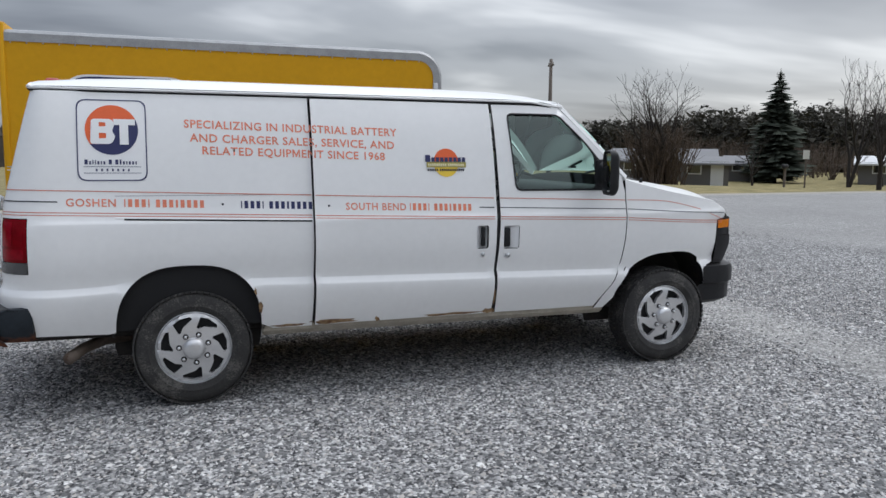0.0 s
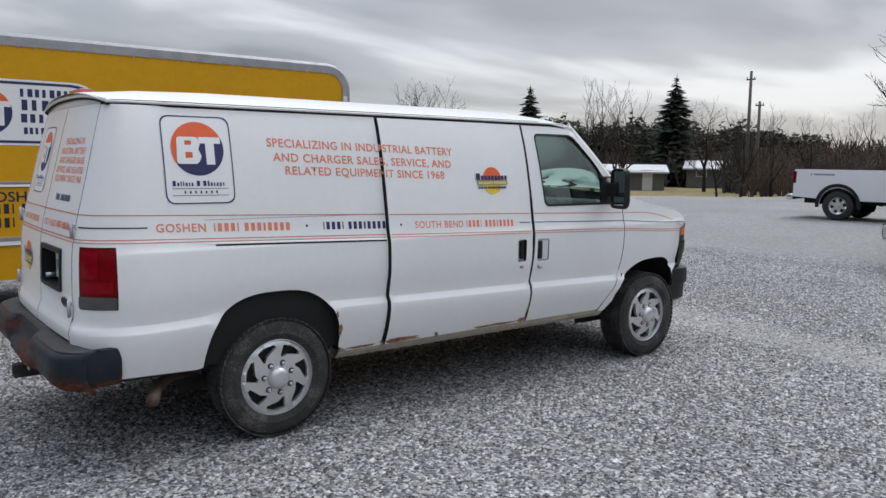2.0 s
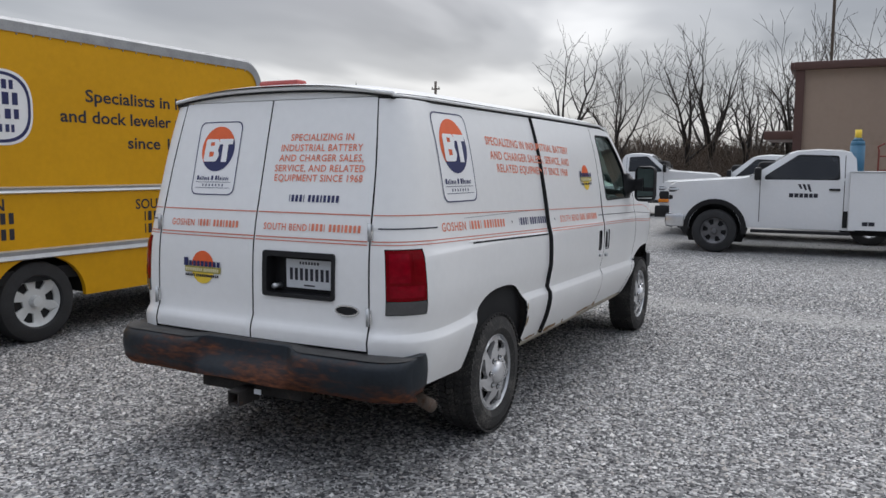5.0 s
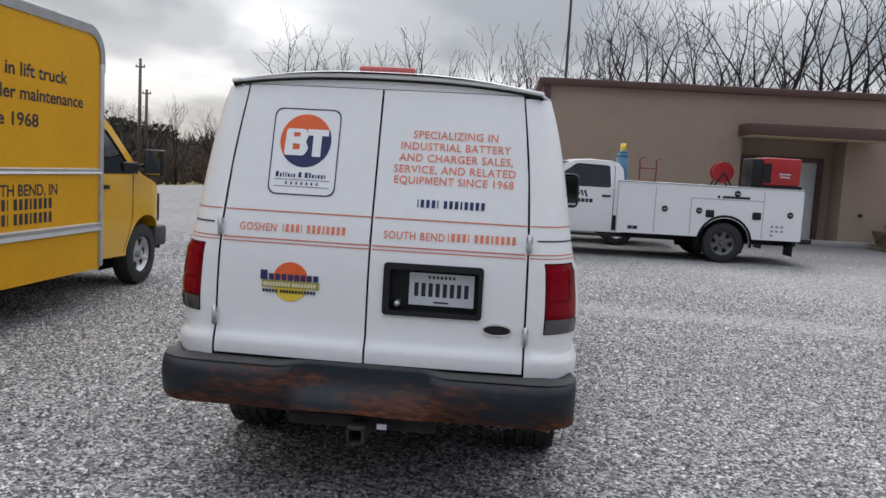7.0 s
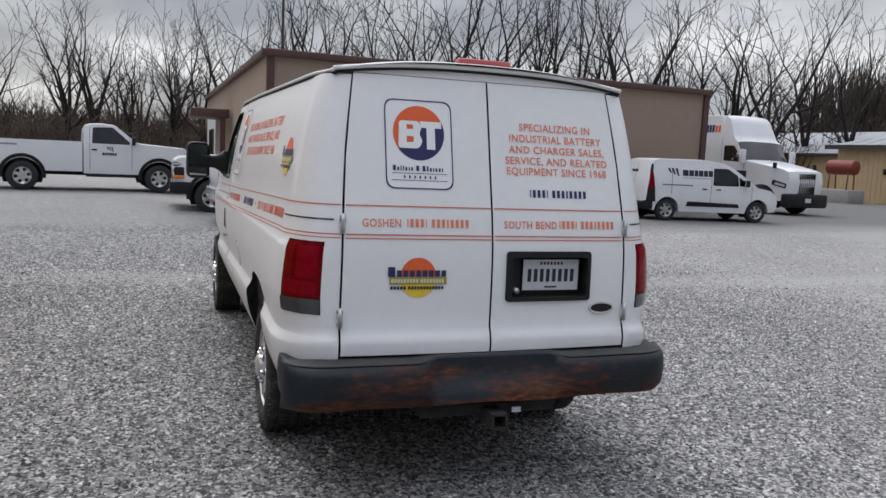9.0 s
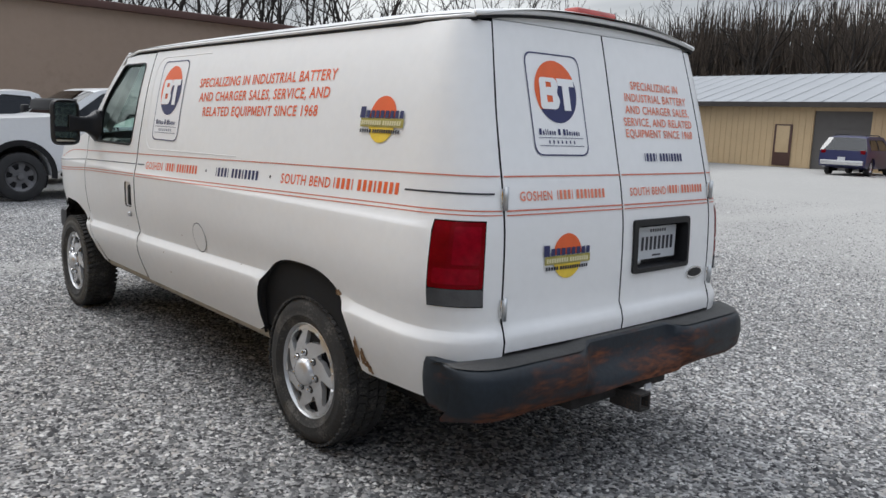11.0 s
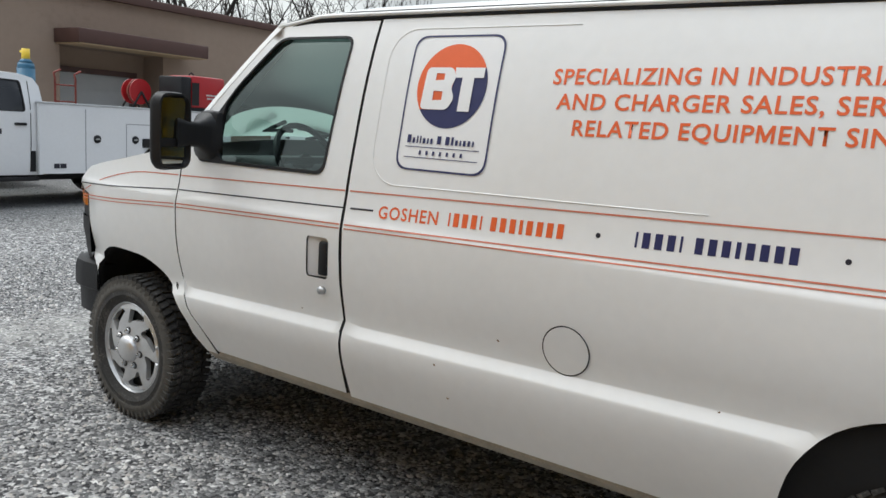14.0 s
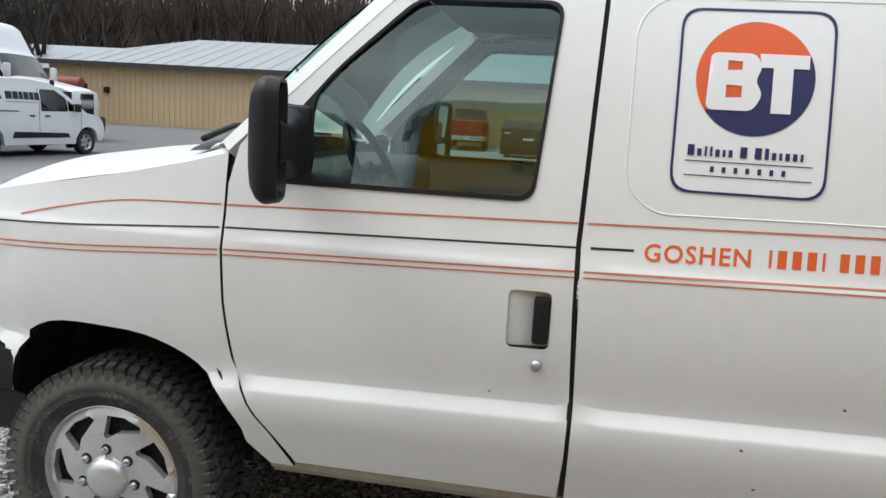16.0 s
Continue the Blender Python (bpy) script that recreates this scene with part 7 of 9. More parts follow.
def semi_truck():
    """White highway tractor with roof fairing and a box trailer."""
    fw = c = Vector((19.95, -21.2))
    h = -172.0
    root = thing("semi_truck", "white highway tractor with a tall sleeper and roof fairing", "truck", pose(c.x, c.y, ground_z(*fw), 0, 0, h))
    wd = lambda u, z: 1.22 - 0.24 * ss(-0.7, 1.2, u) - 0.10 * ss(2.6, 3.7, z) - 0.05 * ss(-1.0, -0.6, u)
    ar = arc(0, 0.52, 0.60, 0, 180, 16)
    out = [(1.05, 0.55), (1.12, 1.30), (1.05, 1.62), (0.80, 1.72), (-0.80, 2.00), (-1.22, 2.72), (-1.40, 2.86), (-1.74, 3.60), (-1.92, 3.74), (-3.2, 3.78), (-3.3, 3.7), (-3.3, 0.95), (-1.0, 0.55), (-0.62, 0.52)] + ar[::-1]
    win = round_poly([(-1.85, 1.98), (-1.85, 2.55), (-1.38, 2.55), (-0.98, 2.05), (-0.98, 1.95)], 0.06)
    shell(root, "cab", out, wd, M["paint2"], "white tractor cab", [win], None, 0.06, 0.35, [(-0.80, 2.00, -1.22, 2.72)], [((-2.0, 0.9), (-2.0, 2.9)), ((-0.85, 0.9), (-0.85, 1.95))])
    # dark box standing in for the tractor's unlit interior
    part("cabin_lining", newbox((-2.2, 0, 2.1), (1.5, 2.0, 1.1)), M["gap"], root)
    part("grille", newbox((1.12, 0, 1.18), (0.08, 0.95, 0.86), 0.03), M["chrome"], root, "chrome-edged grille")
    for k in range(9):
        part("grille_bar", newbox((1.17, -0.4 + 0.1 * k, 1.18), (0.02, 0.03, 0.78)), M["black"], root)
    part("front_bumper", newbox((1.10, 0, 0.56), (0.34, 2.28, 0.52), 0.08), M["black"], root, "black front bumper")
    part("number_plate", newbox((1.275, 0, 0.58), (0.01, 0.32, 0.16)), M["plate"], root)
    for sg in (1, -1):
        hl = part("head_lamp", newbox((0, 0, 0), (0.62, 0.10, 0.20), 0.04, Matrix.Translation((0.70, sg * 0.955, 1.16)) @ Matrix.Rotation(radians(13), 4, "Y") @ Matrix.Rotation(radians(-9 * sg), 4, "Z")), M["black"], root, "dark swept head lamp")
        part("lens", newbox((0.04, sg * 0.045, -0.01), (0.42, 0.03, 0.09), 0.012, Matrix.Translation((0.70, sg * 0.955, 1.16)) @ Matrix.Rotation(radians(13), 4, "Y") @ Matrix.Rotation(radians(-9 * sg), 4, "Z")), M["lamp"], hl)
        part("door_mirror", newbox((-0.75, sg * 1.42, 2.15), (0.16, 0.24, 0.55), 0.04), M["paint2"], root, "white door mirror")
        part("hood_mirror", newbox((0.55, sg * 1.12, 1.85), (0.12, 0.12, 0.22), 0.03), M["black"], root)
        part("side_skirt", newbox((-2.2, sg * 1.12, 0.62), (2.3, 0.05, 0.62), 0.02), M["paint2"], root)
        f = 1 if sg < 0 else -1
        at = lambda u, w: Vector(((-2.95 if sg < 0 else -2.1) + f * u * 0.9, sg * (wd(-2.8, 3.1 + w) + 0.012), 3.1 + w))
        plain_bars(root, at, [0.14, 0.13, 0.13], 0.30, 0.04, "navy_ink")
        plain_bars(root, lambda u, w: at(u + 0.53, w), [0.14, 0.13], 0.27, 0.04, "orange_ink")
    mx = bmesh.new()
    tube(mx, [(-1.35, -1.0, 2.78), (-1.55, -1.05, 2.86), (-2.0, -1.12, 2.84), (-2.05, -1.16, 2.5)], 0.035, 6)
    part("window_visor", mx, M["black"], root)
    wells(root, [(0, 0.52)], 0.60, 1.0)
    wheel_set(root, [(x, s * 1.08) for x in (0, -4.3, -5.6) for s in (1, -1)], 0.52, 0.3, M["steel"], 0.29, "black truck tyre on a steel wheel")
    part("chassis", newbox((-3.0, 0, 0.8), (6.5, 0.9, 0.25)), M["gap"], root)
    tr = thing("box_trailer", "white box trailer coupled behind a tractor", "trailer", root.matrix_basis @ pose(-10.75, 0, 0))
    part("trailer_body", newbox((0, 0, 2.55), (13.0, 2.5, 2.75), 0.03), M["paint2"], tr, "white trailer body")
    part("bottom_rail", newbox((0, 0, 1.12), (13.02, 2.54, 0.14)), M["steel"], tr)
    part("trailer_frame", newbox((0, 0, 0.92), (12.4, 1.0, 0.25)), M["gap"], tr)
    for sg in (1, -1):
        plain_bars(tr, lambda u, w: Vector((6.1 - u, sg * 1.256, 2.45 + w)), [0.32, 0.7, 0.7], 1.0, 0.18, "navy_ink")
        part("front_edge_rail", newbox((6.48, sg * 1.23, 2.55), (0.06, 0.06, 2.75)), M["steel"], tr)
    wheel_set(tr, [(x, s * 1.1) for x in (-5.2, -4.0) for s in (1, -1)], 0.52, 0.3, M["steel"], 0.29, "black truck tyre on a steel wheel")
    for sg in (1, -1):
        part("landing_leg", newbox((3.6, sg * 0.6, 0.55), (0.12, 0.12, 1.1)), M["steel"], tr)


semi_truck()


def box_truck():
    """Yellow box truck beside the van."""
    Y = 3.68
    root = thing("box_truck", "yellow box truck with aluminium rub rails and dark lettering", "truck", pose(0, Y + 1.16, 0))
    hw = 1.16
    x0, x1 = -1.78, 3.18
    ar = arc(0.2, 0.40, 0.47, 0, 180, 18, 0.40)
    out = [(x1, 0.38), (x1, 2.56)] + arc(x1 - 0.24, 2.56, 0.24, 0, 90, 8)[1:] + [(x0, 2.80), (x0, 0.45), (-0.27, 0.42)] + ar[::-1] + [(0.67, 0.38)]
    for sg in (-1, 1):
        part("box_side", face_out(panel(out, lambda u, z, d=0.0: Vector((u, sg * (hw - d), z)), (), 0.3, rim=0.05), Vector((0, sg, 0))), M["yellow"], root, "yellow box side")
        for za, zb, pr in ((1.365, 1.432, 0.03), (0.775, 0.872, 0.03)):
            part("rub_rail", loft([[(x, sg * (hw + a), z) for a, z in ((0.0, za), (pr, za + 0.012), (pr * 0.6, (za + zb) / 2), (pr, zb - 0.012), (0.0, zb))] for x in np.linspace(x0, x1, 12)]), M["steel"], root, "aluminium rub rail")
        # the rail bends down round the front corner
        way = [(x, 2.77, 0.0, 1.0) for x in np.linspace(x0, x1 - 0.24, 10)]
        way += [(x1 - 0.24 + 0.21 * math.sin(w), 2.56 + 0.21 * math.cos(w), math.sin(w), math.cos(w)) for w in np.linspace(0.1, math.pi / 2, 10)] + [(x1 - 0.03, 2.42, 1.0, 0.0)]
        rows = [[(x + nx * a, sg * (hw + b), z + nz * a) for a, b in ((0.0, 0.012), (0.09, 0.012), (0.12, -0.01), (0.135, -0.08))] for x, z, nx, nz in way]
        part("top_rail", loft(rows), M["rail_grey"], root, "grey aluminium top rail")
        part("corner_post", newbox((x1 + 0.005, sg * (hw - 0.005), 1.45), (0.07, 0.06, 2.1), 0.02), M["steel"], root, "pale corner post")
        part("corner_post", newbox((x0 + 0.01, sg * (hw - 0.005), 1.72), (0.07, 0.06, 2.5), 0.02), M["yellow"], root)
        for x in np.arange(x0 + 0.1, x1, 0.16):
            if sg < 0:
                b = bmesh.new()
                rod(b, (x, sg * (hw + 0.0), 2.758), (x, sg * (hw + 0.008), 2.758), 0.010, 0.006, 6)
                part("rivet", b, M["steel"], root)
    part("box_roof", newbox(((x0 + x1) / 2 - 0.14, 0, 2.875), (x1 - x0 - 0.28, 2 * hw - 0.1, 0.05), 0.02), M["steel"], root, "pale box roof")
    part("box_front", newbox((x1 - 0.01, 0, 1.52), (0.04, 2 * hw - 0.02, 2.26)), M["yellow"], root, "yellow box front")
    part("box_brow", loft([[(x1 - 0.24 + 0.335 * math.sin(w), v * (hw - 0.06), 2.56 + 0.335 * math.cos(w)) for v in (-1, 1)] for w in np.linspace(0, math.pi / 2, 9)]), M["rail_grey"], root, "rounded front edge of the box")
    part("box_rear", newbox((x0 + 0.02, 0, 1.72), (0.05, 2 * hw - 0.02, 2.5)), M["yellow"], root, "yellow box rear")
    part("box_floor", newbox(((x0 + x1) / 2, 0, 0.62), (x1 - x0 - 0.1, 2 * hw - 0.12, 0.12)), M["gap"], root)
    at = lambda x, z: (lambda u, w: Vector((x + u, -hw - 0.003, z + w)))
    ink = M["black_ink"]
    for body, xa, xb, z in (("Specialists in lift truck", 0.745, 2.57, 2.225), ("and dock leveler maintenance", 0.47, 2.84, 2.025), ("since 1968", 1.22, 2.115, 1.795)):
        for b in words(text_bm(body, xb - xa, 0.120, 0.018), 0.032):
            part("slogan_lettering", lay(b, at(xa, z)), ink, root, "dark lettering")
    for body, w, x, z in (("GOSHEN, IN", 0.84, -0.95, 1.225), ("SOUTH BEND, IN", 1.12, 1.29, 1.18)):
        for b in words(text_bm(body, w, 0.105, 0.016), 0.03):
            part("place_lettering", lay(b, at(x, z)), ink, root, "dark place name")
    for xa, z in ((-0.95, 1.105), (-0.95, 0.965), (1.40, 1.055), (1.40, 0.925)):
        bm = phone_bars(0.92, 0.098)
        bm.verts.index_update()
        for b in islands(bm):
            part("number_bar", lay(b, at(xa, z)), ink, root)
    ov = round_poly([(-1.20, 1.79), (-1.20, 2.445), (0.20, 2.445), (0.20, 1.79)], 0.327, 12)
    sg_ = part("company_oval", lay(flat_poly(ov, (), 0.2), lambda u, w: Vector((u, -hw - 0.003, w))), M["white_ink"], root, "white oval sign with a navy border")
    part("oval_border", lay(flat_poly(ring_poly(ov, 0.022), [ring_poly(ov, 0.048)], 0.2), lambda u, w: Vector((u, -hw - 0.005, w))), M["navy_ink"], sg_)
    cx, cz, r = -0.86, 2.117, 0.225
    part("disc_orange", lay(flat_poly(arc(cx, cz, r, 20, 205, 24)), lambda u, w: Vector((u, -hw - 0.006, w))), M["orange_ink"], sg_)
    part("disc_navy", lay(flat_poly(arc(cx, cz, r, 205, 380, 24)), lambda u, w: Vector((u, -hw - 0.006, w))), M["navy_ink"], sg_)
    blk = round_poly([(cx - 0.19, cz - 0.13), (cx - 0.18, cz + 0.105), (cx, cz + 0.105), (cx + 0.028, cz + 0.05), (cx, cz - 0.005), (cx + 0.035, cz - 0.065), (cx, cz - 0.13)], 0.03)
    eyes = [[(cx - 0.11, cz + 0.03), (cx - 0.11, cz + 0.07), (cx - 0.055, cz + 0.068), (cx - 0.055, cz + 0.033)], [(cx - 0.112, cz - 0.083), (cx - 0.112, cz - 0.03), (cx - 0.05, cz - 0.033), (cx - 0.05, cz - 0.08)]]
    hammer = [(cx + 0.012, cz + 0.105), (cx + 0.21, cz + 0.105), (cx + 0.21, cz + 0.05), (cx + 0.15, cz + 0.05), (cx + 0.15, cz - 0.135), (cx + 0.07, cz - 0.135), (cx + 0.07, cz + 0.05), (cx + 0.03, cz + 0.05)]
    part("disc_block", lay(flat_poly(blk, eyes), lambda u, w: Vector((u, -hw - 0.009, w))), M["white_ink"], sg_)
    part("disc_block", lay(flat_poly(hammer), lambda u, w: Vector((u, -hw - 0.0115, w))), M["white_ink"], sg_)
    # four rows of separate strokes stand for the name
    for xa, xb, count, z, hh in ((-0.56, 0.05, 9, 2.275, 0.080), (-0.55, 0.10, 7, 2.142, 0.105), (-0.56, 0.10, 8, 2.020, 0.085), (-0.54, 0.04, 11, 1.905, 0.066)):
        pitch = (xb - xa) / count
        for k in range(count):
            part("lettering_bar", lay(bars([pitch * (0.45 + 0.22 * ((k * 5 + count) % 3) / 2)], hh, 0), lambda u, w: Vector((xa + pitch * k + u, -hw - 0.006, z + w))), M["navy_ink"], sg_)
    # short van cab
    wd = lambda u, z: 0.98 - 0.13 * ss(1.35, 2.1, z) - 0.12 * ss(4.8, 5.2, u) - 0.03 * ss(0.7, 0.4, z)
    fx = 4.60
    fa = arc(fx, 0.40, 0.45, 0, 180, 18, 0.46)
    co = [(5.10, 0.5), (5.14, 0.9), (5.12, 1.06), (5.02, 1.18), (4.80, 1.26), (4.46, 1.36), (4.36, 1.42), (3.92, 1.90), (3.76, 2.0), (3.36, 2.04), (3.36, 0.42), (4.12, 0.40)] + fa[::-1]
    win = round_poly([(3.52, 1.38), (3.52, 1.84), (3.80, 1.84), (4.17, 1.44), (4.18, 1.38)], 0.05)
    shell(root, "cab", co, wd, M["yellow2"], "yellow cab", [win], None, 0.03, 0.2, [(4.36, 1.42, 3.92, 1.90)], [((3.46, 0.5), (3.46, 1.9)), ((4.24, 0.86), (4.24, 1.36)), ((4.24, 0.86), (4.08, 0.45))])
    # painted darkness inside the cab, a plain near-black box
    part("cabin_lining", newbox((3.9, 0, 1.15), (1.0, 1.6, 1.2)), M["gap"], root)
    for sg in (-1, 1):
        part("door_handle", newbox((3.60, sg * (wd(3.60, 1.2) + 0.012), 1.22), (0.16, 0.025, 0.045), 0.01), M["black"], root)
        part("front_bumper_end", newbox((5.10, sg * 0.86, 0.56), (0.34, 0.16, 0.26), 0.04), M["dirt_bar"], root)
        part("marker_lamp", newbox((5.075, sg * 0.865, 0.93), (0.13, 0.06, 0.36), 0.02), M["black"], root, "dark corner lamp")
        part("mirror_sail", newbox((4.20, sg * 0.965, 1.43), (0.34, 0.05, 0.14), 0.02), M["black"], root, "black mirror foot under the window")
    part("front_bumper", newbox((5.22, 0, 0.56), (0.15, 1.7, 0.26), 0.04), M["dirt_bar"], root, "dark grey front bumper")
    mirror_pair(root, 4.36, 1.02, 1.50, (0.12, 0.24, 0.32))
    wells(root, [(fx, 0.40)], 0.46, 0.95)
    wells(root, [(0.2, 0.40)], 0.47, 1.14)
    wheel_set(root, [(fx, -0.94), (fx, 0.94)], 0.375, 0.23, M["steel"], 0.22, "black tyre on a grey steel wheel")
    wheel_set(root, [(0.2, -1.13), (0.2, 1.13)], 0.375, 0.25, M["door_white"], 0.235, "black tyre on a white steel wheel")
    part("chassis", newbox((1.6, 0, 0.5), (6.4, 0.9, 0.2)), M["gap"], root)


box_truck()


def far_car(name, at, heading, label, material, kind):
    root = thing(name, label, "car" if kind == "suv" else "pickup truck", pose(at[0], at[1], ground_z(*at), 0, 0, heading) @ Matrix.Scale(0.92, 4))
    wd = lambda u, z: 0.93 - 0.20 * ss(1.0, 1.7, z) - 0.05 * ss(0.55, 0.3, z)
    a1, a2 = arc(0, 0.35, 0.42, 0, 180, 12), arc(2.75 if kind == "suv" else 3.6, 0.35, 0.42, 0, 180, 12)
    if kind == "suv":
        out = [(3.6, 0.35), (3.62, 0.85), (3.4, 1.0), (2.75, 1.08), (2.05, 1.58), (1.8, 1.66), (0.0, 1.66), (-0.55, 1.58), (-0.9, 1.05), (-0.95, 0.4), (-0.45, 0.3)] + a1[::-1] + [(0.45, 0.3), (2.3, 0.3)] + a2[::-1]
        wins = [round_poly([(-0.35, 1.1), (-0.25, 1.5), (0.75, 1.52), (0.75, 1.1)], 0.05), round_poly([(0.82, 1.1), (0.82, 1.52), (1.7, 1.52), (2.3, 1.1)], 0.05)]
        sg_ = [(2.75, 1.08, 2.05, 1.58), (-0.55, 1.58, -0.9, 1.05)]
        wx = (0, 2.75)
    else:
        out = [(4.5, 0.4), (4.52, 1.0), (4.3, 1.15), (3.4, 1.22), (2.75, 1.75), (2.5, 1.82), (1.4, 1.8), (1.28, 1.3), (-1.15, 1.28), (-1.2, 0.5), (-0.45, 0.45)] + a1[::-1] + [(0.45, 0.42), (3.15, 0.42)] + a2[::-1]
        wins = [round_poly([(1.35, 1.3), (1.5, 1.68), (2.55, 1.7), (3.0, 1.3)], 0.05)]
        sg_ = [(3.4, 1.22, 2.75, 1.75), (1.4, 1.8, 1.28, 1.3)]
        wx = (0, 3.6)
    shell(root, "body", out, wd, material, "", wins, None, 0.03, 0.3, sg_)
    # near-black filler gives the car an unlit inside
    part("cabin_lining", newbox((1.2 if kind == "suv" else 2.2, 0, 1.05), (2.2 if kind == "suv" else 1.2, 1.4, 0.9)), M["gap"], root)
    for sg in (1, -1):
        part("tail_lamp", newbox((-0.88 if kind == "suv" else -1.17, sg * 0.78, 1.0), (0.1, 0.2, 0.16 if kind == "suv" else 0.32), 0.02), M["red_lens"], root, "red tail lamp")
    part("rear_bumper", newbox((-0.98 if kind == "suv" else -1.26, 0, 0.55), (0.12, 1.7, 0.2), 0.03), M["chrome"] if kind != "suv" else M["silver"], root, "rear bumper")
    part("number_plate", newbox((-1.045 if kind == "suv" else -1.325, 0, 0.72 if kind == "suv" else 0.58), (0.01, 0.3, 0.14)), M["plate"], root)
    if kind == "suv":
        for sg in (1, -1):
            rb = bmesh.new()
            tube(rb, [(-0.2, sg * 0.62, 1.68), (0.0, sg * 0.62, 1.73), (1.5, sg * 0.62, 1.73), (1.7, sg * 0.62, 1.68)], 0.02, 6)
            part("roof_rail", rb, M["black"], root)
    wells(root, [(x, 0.35) for x in wx], 0.42, 0.9)
    wheel_set(root, [(x, s * 0.9) for x in wx for s in (1, -1)], 0.36, 0.23, M["silver"], 0.22, "black tyre on an alloy wheel")


far_car("suv", (9.85, -29.7), -85, "dark blue sport utility car parked by a long shed", M["blue_paint"], "suv")
far_car("pickup_truck", (6.85, -29.4), -84, "red pickup truck parked by a long shed", M["red_paint"], "pickup")


# ---------------------------------------------------------------- the tan workshop
UB, NB = Vector((-0.041, 0.9992)), Vector((0.9992, 0.041))


def wall_place(u, n=0.0, z=0.0):
    """A place by its run along the workshop's front, how far in front of it, and its height."""
    p = NB * 18.69 + UB * u - NB * n
    return Vector((p.x, p.y, z))


def workshop():
    g, top = 0.02, 4.32
    root = thing("workshop", "tan stucco workshop with a brown metal parapet cap", "building")
    A, B = wall_place(-2.05), wall_place(-17.78)
    C, D = B + Vector((26, 1.0, 0)), A + Vector((25.3, 0.4, 0))
    rim = [A, B, C, D]
    # front wall with a recessed doorway
    ua, ub, dz = -7.88, -10.85, 3.04
    fr = lambda u, z, d=0.0: wall_place(u, -d, z)
    part("front_wall", face_out(panel([(-2.05, g - 0.3), (-17.78, g - 0.3), (-17.78, top), (-2.05, top)], fr, [[(ua, g - 0.25), (ub, g - 0.25), (ub, dz), (ua, dz)]], 1.0, rim=0.9, edge_step=0.6), Vector((-1, 0, 0))), M["tan_wall"], root, "tan stucco front wall")
    part("recess_back", face_out(panel([(ua, g - 0.3), (ub, g - 0.3), (ub, dz), (ua, dz)], lambda u, z, d=0.0: wall_place(u, -0.85, z), [[(-8.25, g - 0.28), (-10.46, g - 0.28), (-10.46, 2.42), (-8.25, 2.42)]], 1.0, rim=0.2, edge_step=0.6), Vector((-1, 0, 0))), M["tan_wall"], root)
    dr = part("loading_door", face_out(panel([(-8.25, g - 0.3), (-10.46, g - 0.3), (-10.46, 2.42), (-8.25, 2.42)], lambda u, z, d=0.0: wall_place(u, -0.95, z), (), 0.6, rim=0), Vector((-1, 0, 0))), M["door_white"], root, "off-white roller door")
    for k in range(5):
        z = 0.3 + 0.43 * k
        part("door_rib", newbox((0, 0, 0), (0.03, 2.2, 0.025), 0, Matrix.Translation(wall_place(-9.355, -0.935, z)) @ Matrix.Rotation(math.atan2(UB.y, UB.x) - math.pi / 2, 4, "Z")), M["door_white"], dr)
    turn = Matrix.Rotation(math.atan2(UB.y, UB.x) - math.pi / 2, 4, "Z")
    for u in (-8.20, -10.51):
        part("door_frame", newbox((0, 0, 0), (0.12, 0.12, 2.5), 0, Matrix.Translation(wall_place(u, -0.82, 1.2)) @ turn), M["brown_trim"], root, "brown door frame")
    part("door_frame", newbox((0, 0, 0), (0.12, 2.43, 0.14), 0, Matrix.Translation(wall_place(-9.355, -0.82, 2.49)) @ turn), M["brown_trim"], root)
    for a, b in ((B, C), (C, D), (D, A)):
        w = bmesh.new()
        d = (b - a).normalized()
        nn = Vector((d.y, -d.x, 0))
        vs = [a, b, b - nn * 0.2, a - nn * 0.2]
        skin(w, [[w.verts.new((v.x, v.y, z)) for v in vs] for z in (g - 0.3, top)], True, False, True)
        bmesh.ops.recalc_face_normals(w, faces=w.faces)
        part("side_wall", w, M["tan_wall"], root, "tan stucco side wall")
    rf = bmesh.new()
    rf.faces.new([rf.verts.new((v.x, v.y, top - 0.15)) for v in rim])
    part("roof", rf, M["concrete"], root, "flat roof")
    n = len(rim)
    for i in range(n):
        a, b = rim[i], rim[(i + 1) % n]
        d = (b - a)
        m = Matrix.Translation((a + b) / 2 + Vector((0, 0, top + 0.03))) @ Matrix.Rotation(math.atan2(d.y, d.x), 4, "Z")
        part("parapet_cap", newbox((0, 0, 0), (d.length + 0.16, 0.34, 0.20), 0.02, m), M["brown_trim"], root, "dark brown metal parapet cap")
    for u in (-2.13, -17.70):
        part("corner_trim", newbox((0, 0, 0), (0.14, 0.22, top - g), 0, Matrix.Translation(wall_place(u, 0.02, (top + g) / 2)) @ turn), M["brown_trim"], root, "brown corner trim")
    aw = part("awning", newbox((0, 0, 0), (1.05, 3.8, 0.34), 0.03, Matrix.Translation(wall_place(-9.63, 0.525, 3.22)) @ turn), M["brown_trim"], root, "brown box awning over the doorway")
    part("awning_soffit", newbox((0, 0, 0), (0.98, 3.7, 0.03), 0, Matrix.Translation(wall_place(-9.63, 0.525, 3.042)) @ turn), M["beige_metal"], aw)
    part("footing", newbox((0, 0, 0), (0.14, 15.6, 0.16), 0.02, Matrix.Translation(wall_place(-9.92, 0.08, g + 0.07)) @ turn), M["concrete"], root, "grey concrete footing")
    b = bmesh.new()
    rod(b, wall_place(-11.4, 0.06, 0.95), wall_place(-11.4, 0.14, 0.95), 0.05, None, 8)
